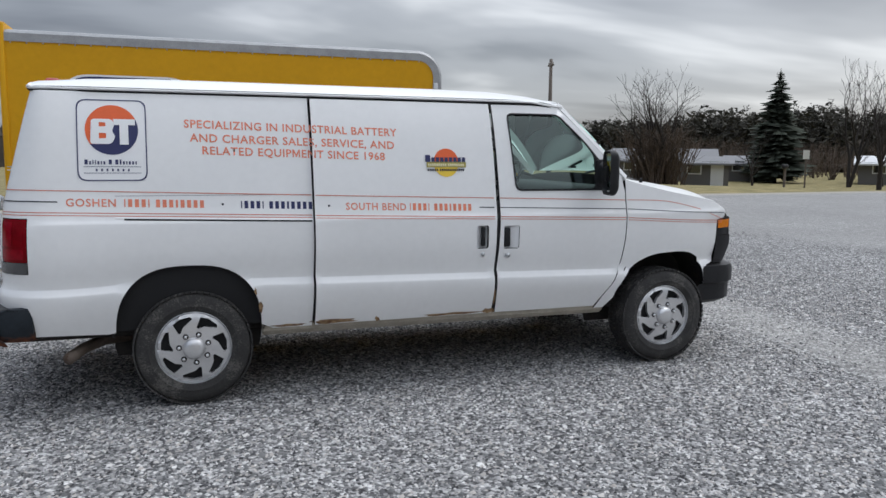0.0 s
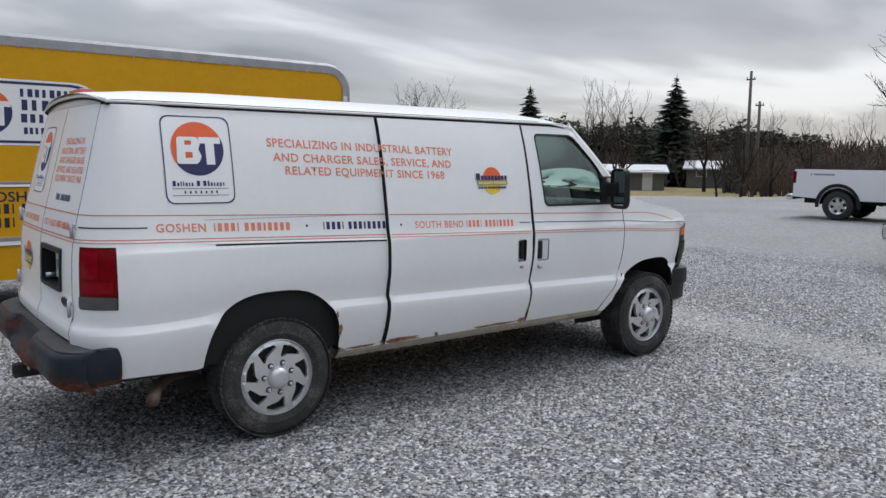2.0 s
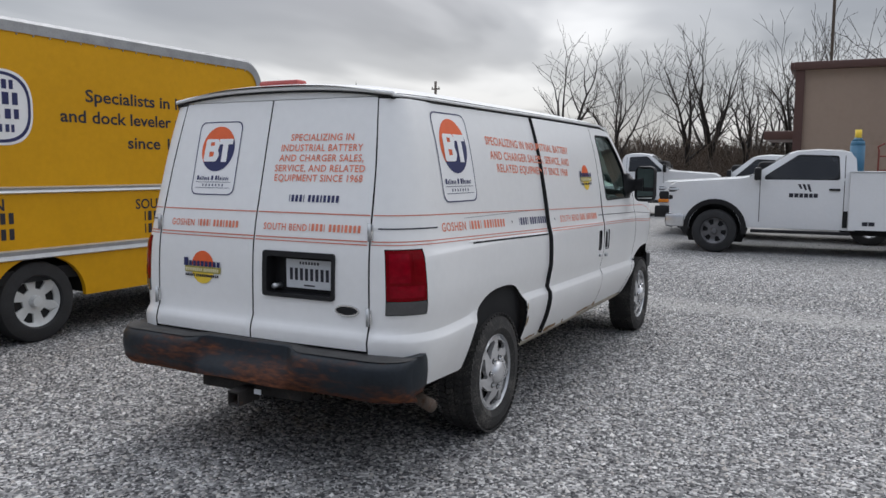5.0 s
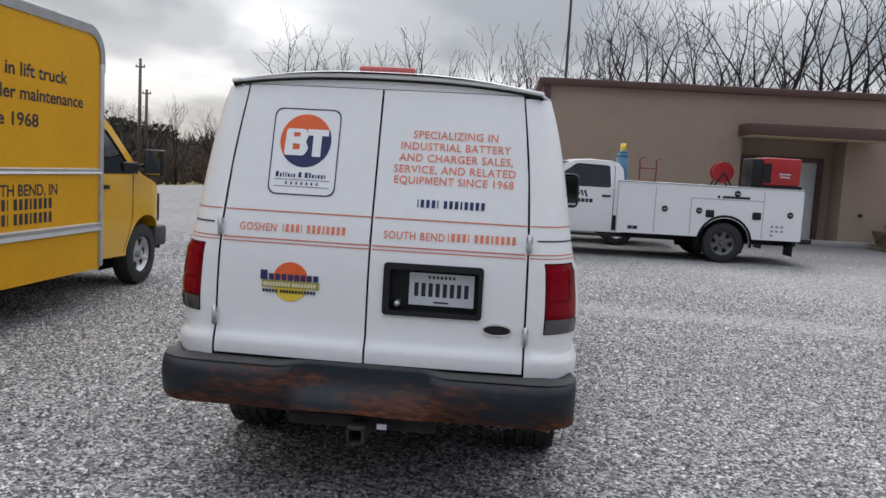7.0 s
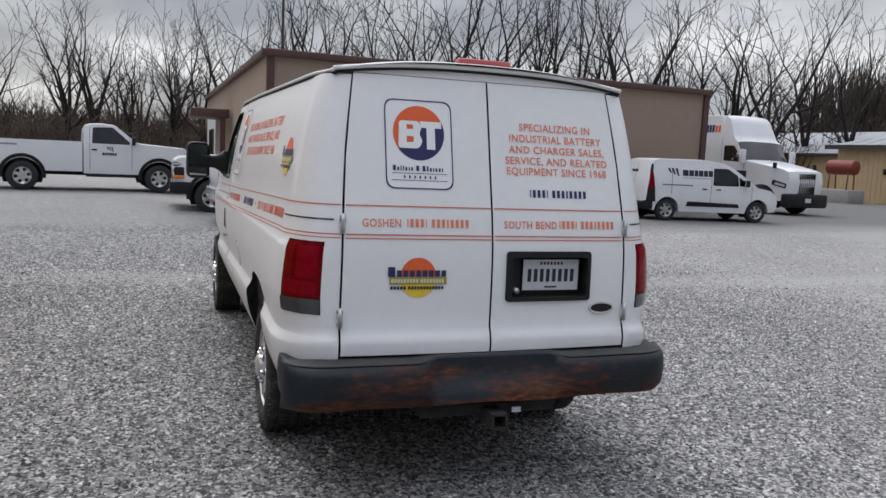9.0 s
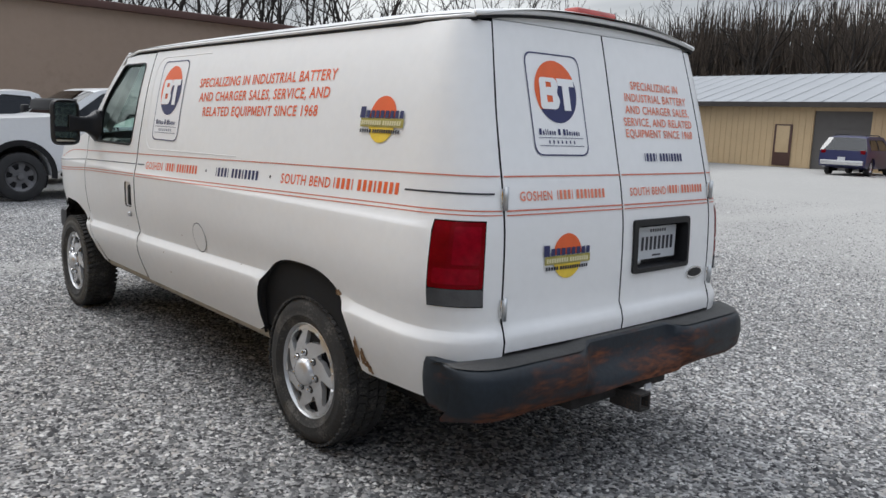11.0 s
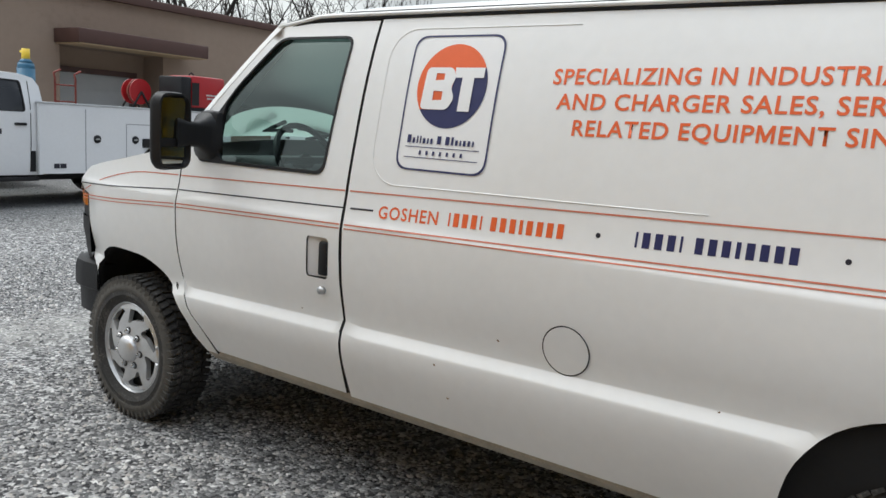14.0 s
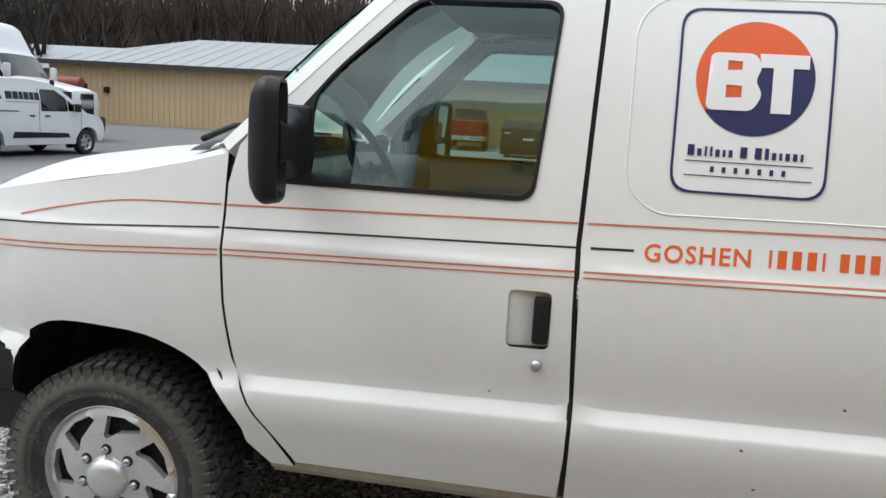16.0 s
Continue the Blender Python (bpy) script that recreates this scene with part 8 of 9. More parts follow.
    part("wall_tap", b, M["black"], root)
    # side entrance on the far flank
    e = Vector((35, -1.55, 0))
    part("side_porch", newbox((30.5, -0.25, 2.95), (3.4, 1.5, 0.34), 0.03), M["brown_trim"], root, "brown porch roof")
    part("side_porch_wall", newbox((35.6, -0.8, 1.6), (7.0, 0.3, 3.1)), M["door_white"], root)
    part("side_porch_post", newbox((28.95, -0.75, 1.4), (0.2, 0.2, 2.8)), M["brown_trim"], root)
    for k in range(3):
        part("side_window", newbox((33.6 + 1.3 * k, -0.63, 1.75), (0.8, 0.06, 1.3)), M["glass_dark"], root, "dark side window")
    ms = thing("mast", "thin tall metal mast on a flat roof", "mast", pose(21.0, -2.0, top - 0.15))
    b = bmesh.new()
    rod(b, (0, 0, 0), (0, 0, 9.5), 0.045, 0.03, 8)
    part("mast_tube", b, M["pole"], ms)
    part("mast_foot", newbox((0, 0, 0.08), (0.3, 0.3, 0.16), 0.02), M["black"], ms)


workshop()


def pallet(m):
    root = thing("pallet", "weathered wooden pallet in a loose stack", "pallet", m, group="pallets by the wall")
    for k in range(7):
        part("board", newbox((-0.5 + 0.166 * k, 0, 0.125), (0.09, 1.2, 0.018)), M["wood"], root)
    for y in (-0.55, 0, 0.55):
        part("bearer", newbox((0, y, 0.066), (1.1, 0.04, 0.09)), M["wood"], root)
    for k in range(3):
        part("board", newbox((-0.45 + 0.45 * k, 0, 0.011), (0.09, 1.2, 0.018)), M["wood"], root)
    return root


pal = None
rgp = random.Random(5)
for u, lv, t in ((-12.2, 0, 4), (-12.25, 1, -9), (-12.3, 2, 12), (-12.2, 3, 3), (-12.5, 4, -6), (-13.5, 0, 8), (-13.6, 1, -12), (-13.45, 2, 20), (-14.6, 0, -5), (-14.7, 1, 10)):
    p = wall_place(u, 0.95)
    m = pose(p.x, p.y, ground_z(p.x, p.y) + 0.137 * lv, rgp.uniform(-1.2, 1.2), rgp.uniform(-1.2, 1.2), t)
    if pal is None:
        pal = pallet(m)
    else:
        copy_thing(pal, m)


# ---------------------------------------------------------------- the long beige shed
def shed():
    root = thing("shed", "long beige metal shed with a grey low-pitched roof", "building")
    a, b = Vector((29.2, -33.5)), Vector((-22.0, -35.0))
    d = (b - a).normalized()
    nn = Vector((-d.y, d.x))
    if nn.y < 0:
        nn = -nn
    L = (b - a).length
    g = 0.3
    P = lambda s, n, z: Vector((a.x + d.x * s + nn.x * n, a.y + d.y * s + nn.y * n, z))
    top, ridge, deep = 3.2, 5.15, 7.5
    doors = [(15.9, 18.4), (33.0, 37.0)]
    hl = [[(s0, g - 0.2), (s0, 2.88), (s1, 2.88), (s1, g - 0.2)] for s0, s1 in doors]
    part("front_wall", face_out(panel([(0, g - 0.3), (0, top), (L, top), (L, g - 0.3)], lambda s, z, dd=0.0: P(s, -dd, z), hl, 2.0, rim=0.15, edge_step=1.5), Vector((nn.x, nn.y, 0))), M["beige_metal"], root, "beige ribbed metal wall")
    rib = bmesh.new()
    for s in np.arange(0.2, L, 0.3):
        if not any(s0 - 0.05 < s < s1 + 0.05 for s0, s1 in doors):
            c = P(s, 0.012, (top + g) / 2)
            box(rib, (0, 0, 0), (0.06, 0.03, top - g), 0, Matrix.Translation(c) @ Matrix.Rotation(math.atan2(d.y, d.x), 4, "Z"))
    tagged(part("wall_rib", rib, M["beige_metal"], root), kind="stuff")
    for s0, s1 in doors:
        dr = part("sliding_door", face_out(panel([(s0, g - 0.25), (s0, 2.88), (s1, 2.88), (s1, g - 0.25)], lambda s, z, dd=0.0: P(s, -0.1, z), (), 1.0, rim=0), Vector((nn.x, nn.y, 0))), M["door_grey"], root, "dark grey sectional door")
        for k in range(4):
            c = P((s0 + s1) / 2, -0.085, 0.6 + 0.5 * k)
            part("door_rib", newbox((0, 0, 0), (s1 - s0, 0.02, 0.03), 0, Matrix.Translation(c) @ Matrix.Rotation(math.atan2(d.y, d.x), 4, "Z")), M["door_grey"], dr)
    fd = part("side_door", newbox((0, 0, 1.27), (0.86, 0.06, 1.94), 0.01, Matrix.Translation(P(14.55, 0.03, 0))), M["brown_trim"], root, "beige door in a brown frame")
    part("door_leaf", newbox((0, 0, 1.55), (0.64, 0.03, 1.26), 0.01, Matrix.Translation(P(14.55, 0.065, 0))), M["beige_metal"], fd)
    for s in (0, L):
        e = bmesh.new()
        e.faces.new([e.verts.new(P(s, n, z)) for n, z in ((0, g - 0.3), (0, top), (-2 * deep, top), (-2 * deep, g - 0.3))])
        part("end_wall", e, M["beige_metal"], root, "beige end wall")
    bk = bmesh.new()
    bk.faces.new([bk.verts.new(P(s, -2 * deep, z)) for s, z in ((0, g - 0.3), (L, g - 0.3), (L, top), (0, top))])
    part("back_wall", bk, M["beige_metal"], root)
    hip = 4.5
    for n0, n1 in ((0.5, -deep), (-2 * deep - 0.5, -deep)):
        r = bmesh.new()
        vs = [P(-0.4, n0, top + 0.05), P(L + 0.4, n0, top + 0.05), P(L - hip, n1, ridge), P(hip, n1, ridge)]
        r.faces.new([r.verts.new(v) for v in vs])
        part("roof_slope", r, M["roof_metal"], root, "grey metal roof")
    for s0, s1 in ((-0.4, hip), (L + 0.4, L - hip)):
        r = bmesh.new()
        r.faces.new([r.verts.new(v) for v in (P(s0, 0.5, top + 0.05), P(s0, -2 * deep - 0.5, top + 0.05), P(s1, -deep, ridge))])
        part("roof_slope", r, M["roof_metal"], root)
    seam = bmesh.new()
    for s in np.arange(1.0, L, 0.9):
        f = min(1.0, s / hip, (L - s) / hip)
        rod(seam, P(s, 0.5, top + 0.065), P(s, 0.5 - (deep + 0.5) * f, top + 0.065 + (ridge - top) * f), 0.012, None, 4, False)
    tagged(part("roof_seam", seam, M["roof_metal"], root), kind="stuff")
    c = P(L / 2, 0.5, top - 0.05)
    part("fascia", newbox((0, 0, 0), (L + 0.9, 0.06, 0.24), 0, Matrix.Translation(c) @ Matrix.Rotation(math.atan2(d.y, d.x), 4, "Z")), M["dark_trim"], root, "dark eaves board")
    lm = P(3.2, 0.08, 1.9)
    part("wall_lamp", newbox(lm, (0.25, 0.22, 0.3), 0.04), M["black"], root, "dark wall lamp")
    # a lower wing that runs on past the hipped end
    wing = thing("shed_wing", "low beige wing set back beside a hipped shed", "building")
    w = newbox((46.0, -41.5, 1.4), (33.0, 9.0, 3.1))
    part("wall", w, M["beige_metal"], wing, "beige metal wall")
    for s in (-1, 1):
        r = bmesh.new()
        o = [(29.0, -41.5 + s * 5.0, 2.9), (63.0, -41.5 + s * 5.0, 2.9), (63.0, -41.5, 4.5), (29.0, -41.5, 4.5)]
        skin(r, [[r.verts.new((x, y, z - 0.14)) for x, y, z in o], [r.verts.new(p) for p in o]], True, False, True)
        bmesh.ops.recalc_face_normals(r, faces=r.faces)
        part("roof_slope", r, M["roof_metal"], wing, "grey metal roof")
    part("eaves_board", newbox((46.0, -36.48, 2.82), (34.0, 0.05, 0.2)), M["dark_trim"], wing)
    tank = thing("fuel_tank", "rusty red fuel tank on a steel stand", "tank", pose(26.5, -31.1, 0.88, 0, 0, 100))
    b = bmesh.new()
    rg = [(0.02, -0.80), (0.28, -0.77), (0.37, -0.70), (0.37, 0.70), (0.28, 0.77), (0.02, 0.80)]
    revolve(b, rg, 24, at=(0, 0, 1.15))
    part("tank_body", b, M["tank_red"], tank, "rusty red tank")
    for x in (-0.25, 0.25):
        for y in (-0.5, 0.5):
            b = bmesh.new()
            rod(b, (x * 1.2, y, 0), (x, y, 0.95), 0.04, None, 6)
            part("leg", b, M["tank_red"], tank)
    blk = thing("concrete_block", "grey concrete block beside a fuel tank", "concrete block", pose(26.6, -31.1, ground_z(26.6, -31.1), 0, 0, 8))
    part("block", newbox((0, 0, 0.31), (2.0, 1.3, 0.74), 0.04), M["concrete"], blk)


shed()


# ---------------------------------------------------------------- houses, poles
def house(at, turn, size, label, doors=1):
    L, W, H, R = size
    root = thing("house", label, "house", pose(at[0], at[1], ground_z(*at), 0, 0, turn))
    b = newbox((0, 0, H / 2 - 0.1), (L, W, H + 0.2))
    part("wall", b, M["house_wall"], root, "grey siding wall")
    for s in (-1, 1):
        r = bmesh.new()
        o = [(-L / 2 - 0.4, s * (W / 2 + 0.5), H - 0.12), (L / 2 + 0.4, s * (W / 2 + 0.5), H - 0.12), (L / 2 + 0.4, 0, H + R), (-L / 2 - 0.4, 0, H + R)]
        lo = [(x, y, z - 0.15) for x, y, z in o]
        skin(r, [[r.verts.new(p) for p in lo], [r.verts.new(p) for p in o]], True, False, True)
        bmesh.ops.recalc_face_normals(r, faces=r.faces)
        part("roof", r, M["white_roof"] if "pale metal" in label or "long low" in label else M["house_roof"], root, "pale roof slope")
        e = bmesh.new()
        e.faces.new([e.verts.new(p) for p in ((s * L / 2, -W / 2, H), (s * L / 2, W / 2, H), (s * L / 2, 0, H + R - 0.15))])
        part("gable", e, M["house_wall"], root)
    n = max(2, int(L / 3))
    for k in range(n):
        x = -L / 2 + L * (k + 0.5) / n
        if k % 3 == 1 and doors:
            part("door", newbox((x, -W / 2 - 0.03, 1.0), (0.95, 0.06, 2.0)), M["door_white"], root, "pale door")
        else:
            w = part("window", newbox((x, -W / 2 - 0.02, 1.45), (1.1, 0.05, 1.0)), M["door_white"], root, "white framed window")
            part("pane", newbox((x, -W / 2 - 0.05, 1.45), (0.92, 0.03, 0.82)), M["glass_dark"], w)
    return root


house((44.7, 57.9), -35, (9, 6, 2.0, 1.0), "grey single-storey house with a low roof across the grass")
house((40.6, 46.3), -38, (3.4, 4.0, 1.95, 0.4), "small grey garage with a pale door across the grass")
house((52.6, 55.0), -42, (4.4, 5, 1.8, 0.6), "low grey house behind trees across the grass")
house((61.2, 46.2), -48, (6.4, 6, 1.95, 0.55), "low grey house with a pale metal roof by the road")
house((78.0, 40.0), -58, (18, 7, 2.0, 0.7), "long low grey house with a white metal roof by the road")


def utility_pole(at, h, arms):
    root = thing("utility_pole", "weathered wooden utility pole with a cross-arm", "utility pole", pose(at[0], at[1], ground_z(*at)))
    b = bmesh.new()
    rod(b, (0, 0, -0.2), (0, 0, h), 0.16, 0.10, 10)
    part("pole_shaft", b, M["pole"], root)
    for z in arms:
        part("cross_arm", newbox((0, 0, z), (0.1, 0.7, 0.09)), M["pole"], root)
        for y in (-0.3, 0, 0.3):
            b = bmesh.new()
            rod(b, (0, y, z + 0.05), (0, y, z + 0.2), 0.04, 0.03, 6)
            part("insulator", b, M["concrete"], root)


utility_pole((51.5, 27.4), 9.2, (8.6,))
utility_pole((54.2, 28.2), 7.2, (6.9,))
utility_pole((22.8, 38.9), 7.8, (7.4,))
b = thing("mailbox", "white and black roadside mailbox on a post", "mailbox", pose(32.0, 28.5, ground_z(32.0, 28.5), 0, 0, 20))
part("post", newbox((0, 0, 0.55), (0.1, 0.1, 1.1)), M["pole"], b)
part("box", newbox((0, 0, 1.2), (0.5, 0.2, 0.24), 0.06), M["black"], b)
sgn = thing("road_sign", "white sign on a leaning post by the road", "sign", pose(31.0, 26.0, ground_z(31.0, 26.0), 4, 0, -45))
part("post", newbox((0, 0, 1.0), (0.08, 0.08, 2.0)), M["pole"], sgn)
part("sign_plate", newbox((0.0, -0.05, 1.75), (0.3, 0.02, 0.45)), M["door_white"], sgn)


def dumpster(at, turn):
    """Sheet-steel waste container with side ribs, a sloping lid and plain white labels."""
    root = thing("dumpster", "dark green-grey steel dumpster with a black lid", "dumpster", pose(at[0], at[1], ground_z(*at), 0, 0, turn))
    b = bmesh.new()
    lo = [(0.0, 0.08, 0.12), (1.9, 0.08, 0.12), (1.9, 1.35, 0.12), (0.0, 1.35, 0.12)]
    hi = [(0.0, 0.0, 1.02), (1.9, 0.0, 1.02), (1.9, 1.45, 1.30), (0.0, 1.45, 1.30)]
    va, vb = [b.verts.new(p) for p in lo], [b.verts.new(p) for p in hi]
    for k in range(4):
        b.faces.new((va[k], va[(k + 1) % 4], vb[(k + 1) % 4], vb[k]))
    b.faces.new(va[::-1])
    body = part("bin_body", b, M["dumpster"], root, "green-grey steel body")
    part("rim", newbox((0.95, -0.01, 1.0), (1.96, 0.05, 0.07), 0.01), M["dumpster"], body)
    for x in (0.03, 0.65, 1.25, 1.87):
        part("rib", newbox((x, 0.02, 0.58), (0.06, 0.06, 0.84), 0.01), M["dumpster"], body)
    for x in (0.47, 1.43):
        lid = newbox((x, 0.72, 1.19), (0.93, 1.52, 0.035), 0.01)
        bmesh.ops.rotate(lid, verts=lid.verts, cent=(x, 0.72, 1.19), matrix=Matrix.Rotation(math.atan2(0.28, 1.45), 3, "X"))
        part("lid", lid, M["black"], root, "black plastic lid")
    part("label_bar", newbox((0.22, 0.012, 0.90), (0.24, 0.01, 0.05)), M["white_ink"], body)
    part("label_bar", newbox((1.02, 0.03, 0.72), (0.42, 0.01, 0.12)), M["white_ink"], body)
    for x in (0.2, 1.7):
        part("skid", newbox((x, 0.7, 0.06), (0.12, 1.2, 0.14), 0.01), M["black"], root)


dumpster((5.1, -25.9), 180)


# ---------------------------------------------------------------- trees and brush
def stems_mesh(name, segs, material, sides=4):
    """One mesh of tapered twigs from (start, end, radius, end radius)."""
    n = len(segs)
    p0 = np.array([s[0] for s in segs])
    p1 = np.array([s[1] for s in segs])
    r0 = np.array([s[2] for s in segs])[:, None]
    r1 = np.array([s[3] for s in segs])[:, None]
    d = p1 - p0
    d /= np.maximum(np.linalg.norm(d, axis=1, keepdims=True), 1e-6)
    ref = np.where(np.abs(d[:, 2:3]) > 0.9, np.array([[1.0, 0, 0]]), np.array([[0, 0, 1.0]]))
    a = np.cross(d, ref)
    a /= np.linalg.norm(a, axis=1, keepdims=True)
    b = np.cross(a, d)
    rings = []
    for p, r in ((p0, r0), (p1, r1)):
        for k in range(sides):
            w = 2 * math.pi * k / sides
            rings.append(p + (a * math.cos(w) + b * math.sin(w)) * r)
    v = np.stack(rings, 1).reshape(-1, 3)
    base = (np.arange(n) * 2 * sides)[:, None]
    f = np.stack([np.concatenate([base + k, base + (k + 1) % sides, base + sides + (k + 1) % sides, base + sides + k], 1) for k in range(sides)], 1).reshape(-1, 4)
    me = bpy.data.meshes.new(name)
    me.vertices.add(len(v))
    me.vertices.foreach_set("co", v.ravel())
    me.loops.add(f.size)
    me.loops.foreach_set("vertex_index", f.ravel().astype(np.int32))
    me.polygons.add(len(f))
    me.polygons.foreach_set("loop_start", (np.arange(len(f)) * 4).astype(np.int32))
    me.polygons.foreach_set("use_smooth", np.ones(len(f), bool))
    me.update(calc_edges=True)
    me.materials.append(material)
    return me


def bare_tree_meshes(seed, h, spread=1.0, stems=1, clear=0.3):
    """A leafless tree: a trunk that parts into ascending limbs, which fork on into boughs and twigs."""
    rg = random.Random(seed)
    trunk, twigs = [], []

    def grow(p, d, length, r, level):
        pieces = (6, 6, 4, 3, 3)[level]
        end = (0.72, 0.42, 0.40, 0.45, 0.5)[level]
        az = rg.uniform(0, 6.283)
        for i in range(pieces):
            w = (0.05, 0.13, 0.17, 0.22, 0.28)[level]
            d = (d + Vector((rg.uniform(-w, w), rg.uniform(-w, w), rg.uniform(-w, w) * 0.6 + (0.045 if level else 0.02)))).normalized()
            q = p + d * (length / pieces)
            ra = r * (1 - (1 - end) * i / pieces)
            rb = r * (1 - (1 - end) * (i + 1) / pieces)
            (trunk if level < 2 else twigs).append((tuple(p), tuple(q), ra, rb))
            p = q
            if level < 4 and i >= (3 if level == 0 else 1) and i < pieces - 1 and rg.random() < (0.45, 0.80, 0.72, 0.62)[level]:
                az += 2.4 + rg.uniform(-0.6, 0.6)
                e = Matrix.Rotation(radians(rg.uniform(30, 58) * spread), 3, d.cross(Vector((math.cos(az), math.sin(az), 0.05))).normalized()) @ d
                if e.z < 0.05:
                    e.z = 0.12
                grow(p, e.normalized(), length * rg.uniform(0.40, 0.68) * (1.25 if level == 0 else 1.0 - 0.3 * i / pieces), rb * rg.uniform(0.52, 0.74), level + 1)
        if level < 4:
            n = rg.choice((2, 3, 3)) if level == 0 else 2
            for k in range(n):
                az += 6.283 / n + rg.uniform(-0.5, 0.5)
                e = Matrix.Rotation(radians(rg.uniform(10, 34) * spread), 3, d.cross(Vector((math.cos(az), math.sin(az), 0.05))).normalized()) @ d
                grow(p, e.normalized(), length * (rg.uniform(1.25, 1.6) if level == 0 else rg.uniform(0.5, 0.72)), r * end * rg.uniform(0.82, 1.0), level + 1)
    for k in range(stems):
        lean = Vector((rg.uniform(-0.06, 0.06), rg.uniform(-0.06, 0.06), 1)) if stems == 1 else Vector((0.22 * math.cos(2.1 * k + seed), 0.22 * math.sin(2.1 * k + seed), 1))
        grow(Vector((0.12 * k, 0.1 * (k % 2), -0.2)), lean.normalized(), h * clear, h * (0.021 if stems == 1 else 0.0165), 0)
    top = max(q[1][2] for q in trunk + twigs)
    k = h / top
    sc = lambda ss_: [((a[0] * k, a[1] * k, a[2] * k), (b[0] * k, b[1] * k, b[2] * k), max(r0, 0.018), max(r1, 0.009)) for a, b, r0, r1 in ss_]
    return stems_mesh("trunk", sc(trunk), M["bark"], 6), stems_mesh("crown", sc(twigs), M["twig"], 3)


def put_tree(ms, at, scale, turn, label, group):
    root = thing("bare_tree", label, "tree", pose(at[0], at[1], ground_z(*at), 0, 0, turn) @ Matrix.Diagonal((scale, scale, scale, 1)), group)
    for nm, me in zip(("trunk", "crown"), ms):
        o = new(nm, me)
        o.parent = root
    return root


KINDS = [bare_tree_meshes(q, 13.0, sp, st, cl) for q, sp, st, cl in ((3, 1.0, 1, 0.30), (8, 0.85, 1, 0.34), (14, 1.1, 1, 0.26), (21, 0.75, 2, 0.30), (33, 1.0, 1, 0.36), (47, 0.8, 1, 0.28), (52, 0.95, 2, 0.26), (66, 0.7, 1, 0.40), (71, 1.05, 1, 0.32))]
rgt = random.Random(12)
LBL = "tall leafless tree with grey-brown bark at the wood's edge"
# single trees along the wood's edge, by bearing and distance: bearing, distance, height
for k, (a, d, hh) in enumerate(((27.2, 55, 4.6), (25.4, 53, 5.4), (23.6, 54, 5.9), (21.2, 53, 5.2), (16.3, 55, 11.4), (18.6, 60, 6.0), (12.7, 53, 9.9), (10.6, 60, 7.0), (7.6, 53, 10.4), (5.9, 53, 11.0), (3.9, 54, 9.6), (1.2, 53, 11.8), (-1.0, 57, 10.8), (-3.0, 53, 11.6), (-5.1, 58, 12.4),
                                 (-7.0, 52, 13.4), (-9.5, 53, 14.0), (-11.6, 57, 13.6), (-14.2, 52, 15.2), (-16.2, 57, 14.2), (-17.6, 52, 15.6), (-20.4, 54, 15.0), (-22.6, 52, 15.8), (-24.9, 55, 15.2), (-26.7, 52, 15.6), (-28.6, 56, 14.6), (-31.0, 53, 14.8), (-33.4, 57, 14.4), (-35.8, 53, 14.2), (-38.4, 56, 13.6), (-40.6, 53, 13.2), (-43.0, 56, 13.0), (-45.6, 55, 12.6))):
    a = radians(a)
    kd = (0, 7, 1, 4, 2, 5, 3, 8, 4, 7, 5, 6, 1, 0, 8, 3, 2, 5, 6, 7, 0, 4, 8, 1, 3, 5, 2, 7, 6, 4, 0, 8, 1)[k]
    put_tree(KINDS[kd], (-4.5 + d * math.cos(a), d * math.sin(a)), hh / 13.0, 73 * k, LBL, "trees along the wood's edge")
# thinner growth further in
for k in range(26):
    a = radians(24 - 72 * (k + rgt.uniform(-0.4, 0.4)) / 26)
    d = rgt.uniform(62, 72)
    put_tree(KINDS[rgt.randrange(9)], (d * math.cos(a), d * math.sin(a)), (0.42 if a > radians(8) else 0.85) * rgt.uniform(0.8, 1.15), rgt.uniform(0, 360), LBL, "trees along the wood's edge")
# the wood behind the long shed
for k in range(46):
    x = -26 + 98 * (k + rgt.uniform(-0.5, 0.5)) / 46
    y = -61 - rgt.uniform(0, 16) - 0.05 * (x - 10)
    put_tree(KINDS[rgt.randrange(9)], (x, y), rgt.uniform(0.95, 1.35), rgt.uniform(0, 360), "tall leafless tree in the wood behind the shed", "trees behind the shed")
# round the houses
for x, y, s, kd in ((34.3, 43.1, 0.70, 2), (33.6, 44.0, 0.66, 4), (34.9, 43.9, 0.64, 0), (33.9, 42.6, 0.60, 8), (50.9, 41.9, 0.78, 3), (41.3, 30.6, 0.62, 1), (45.0, 46.0, 0.40, 0), (55.0, 42.5, 0.6, 5), (62, 38, 0.7, 2), (60, 33, 0.55, 4), (66, 36, 0.6, 0)):
    put_tree(KINDS[kd], (x, y), s, 57 * kd, "leafless tree beside a house", "trees by the houses")


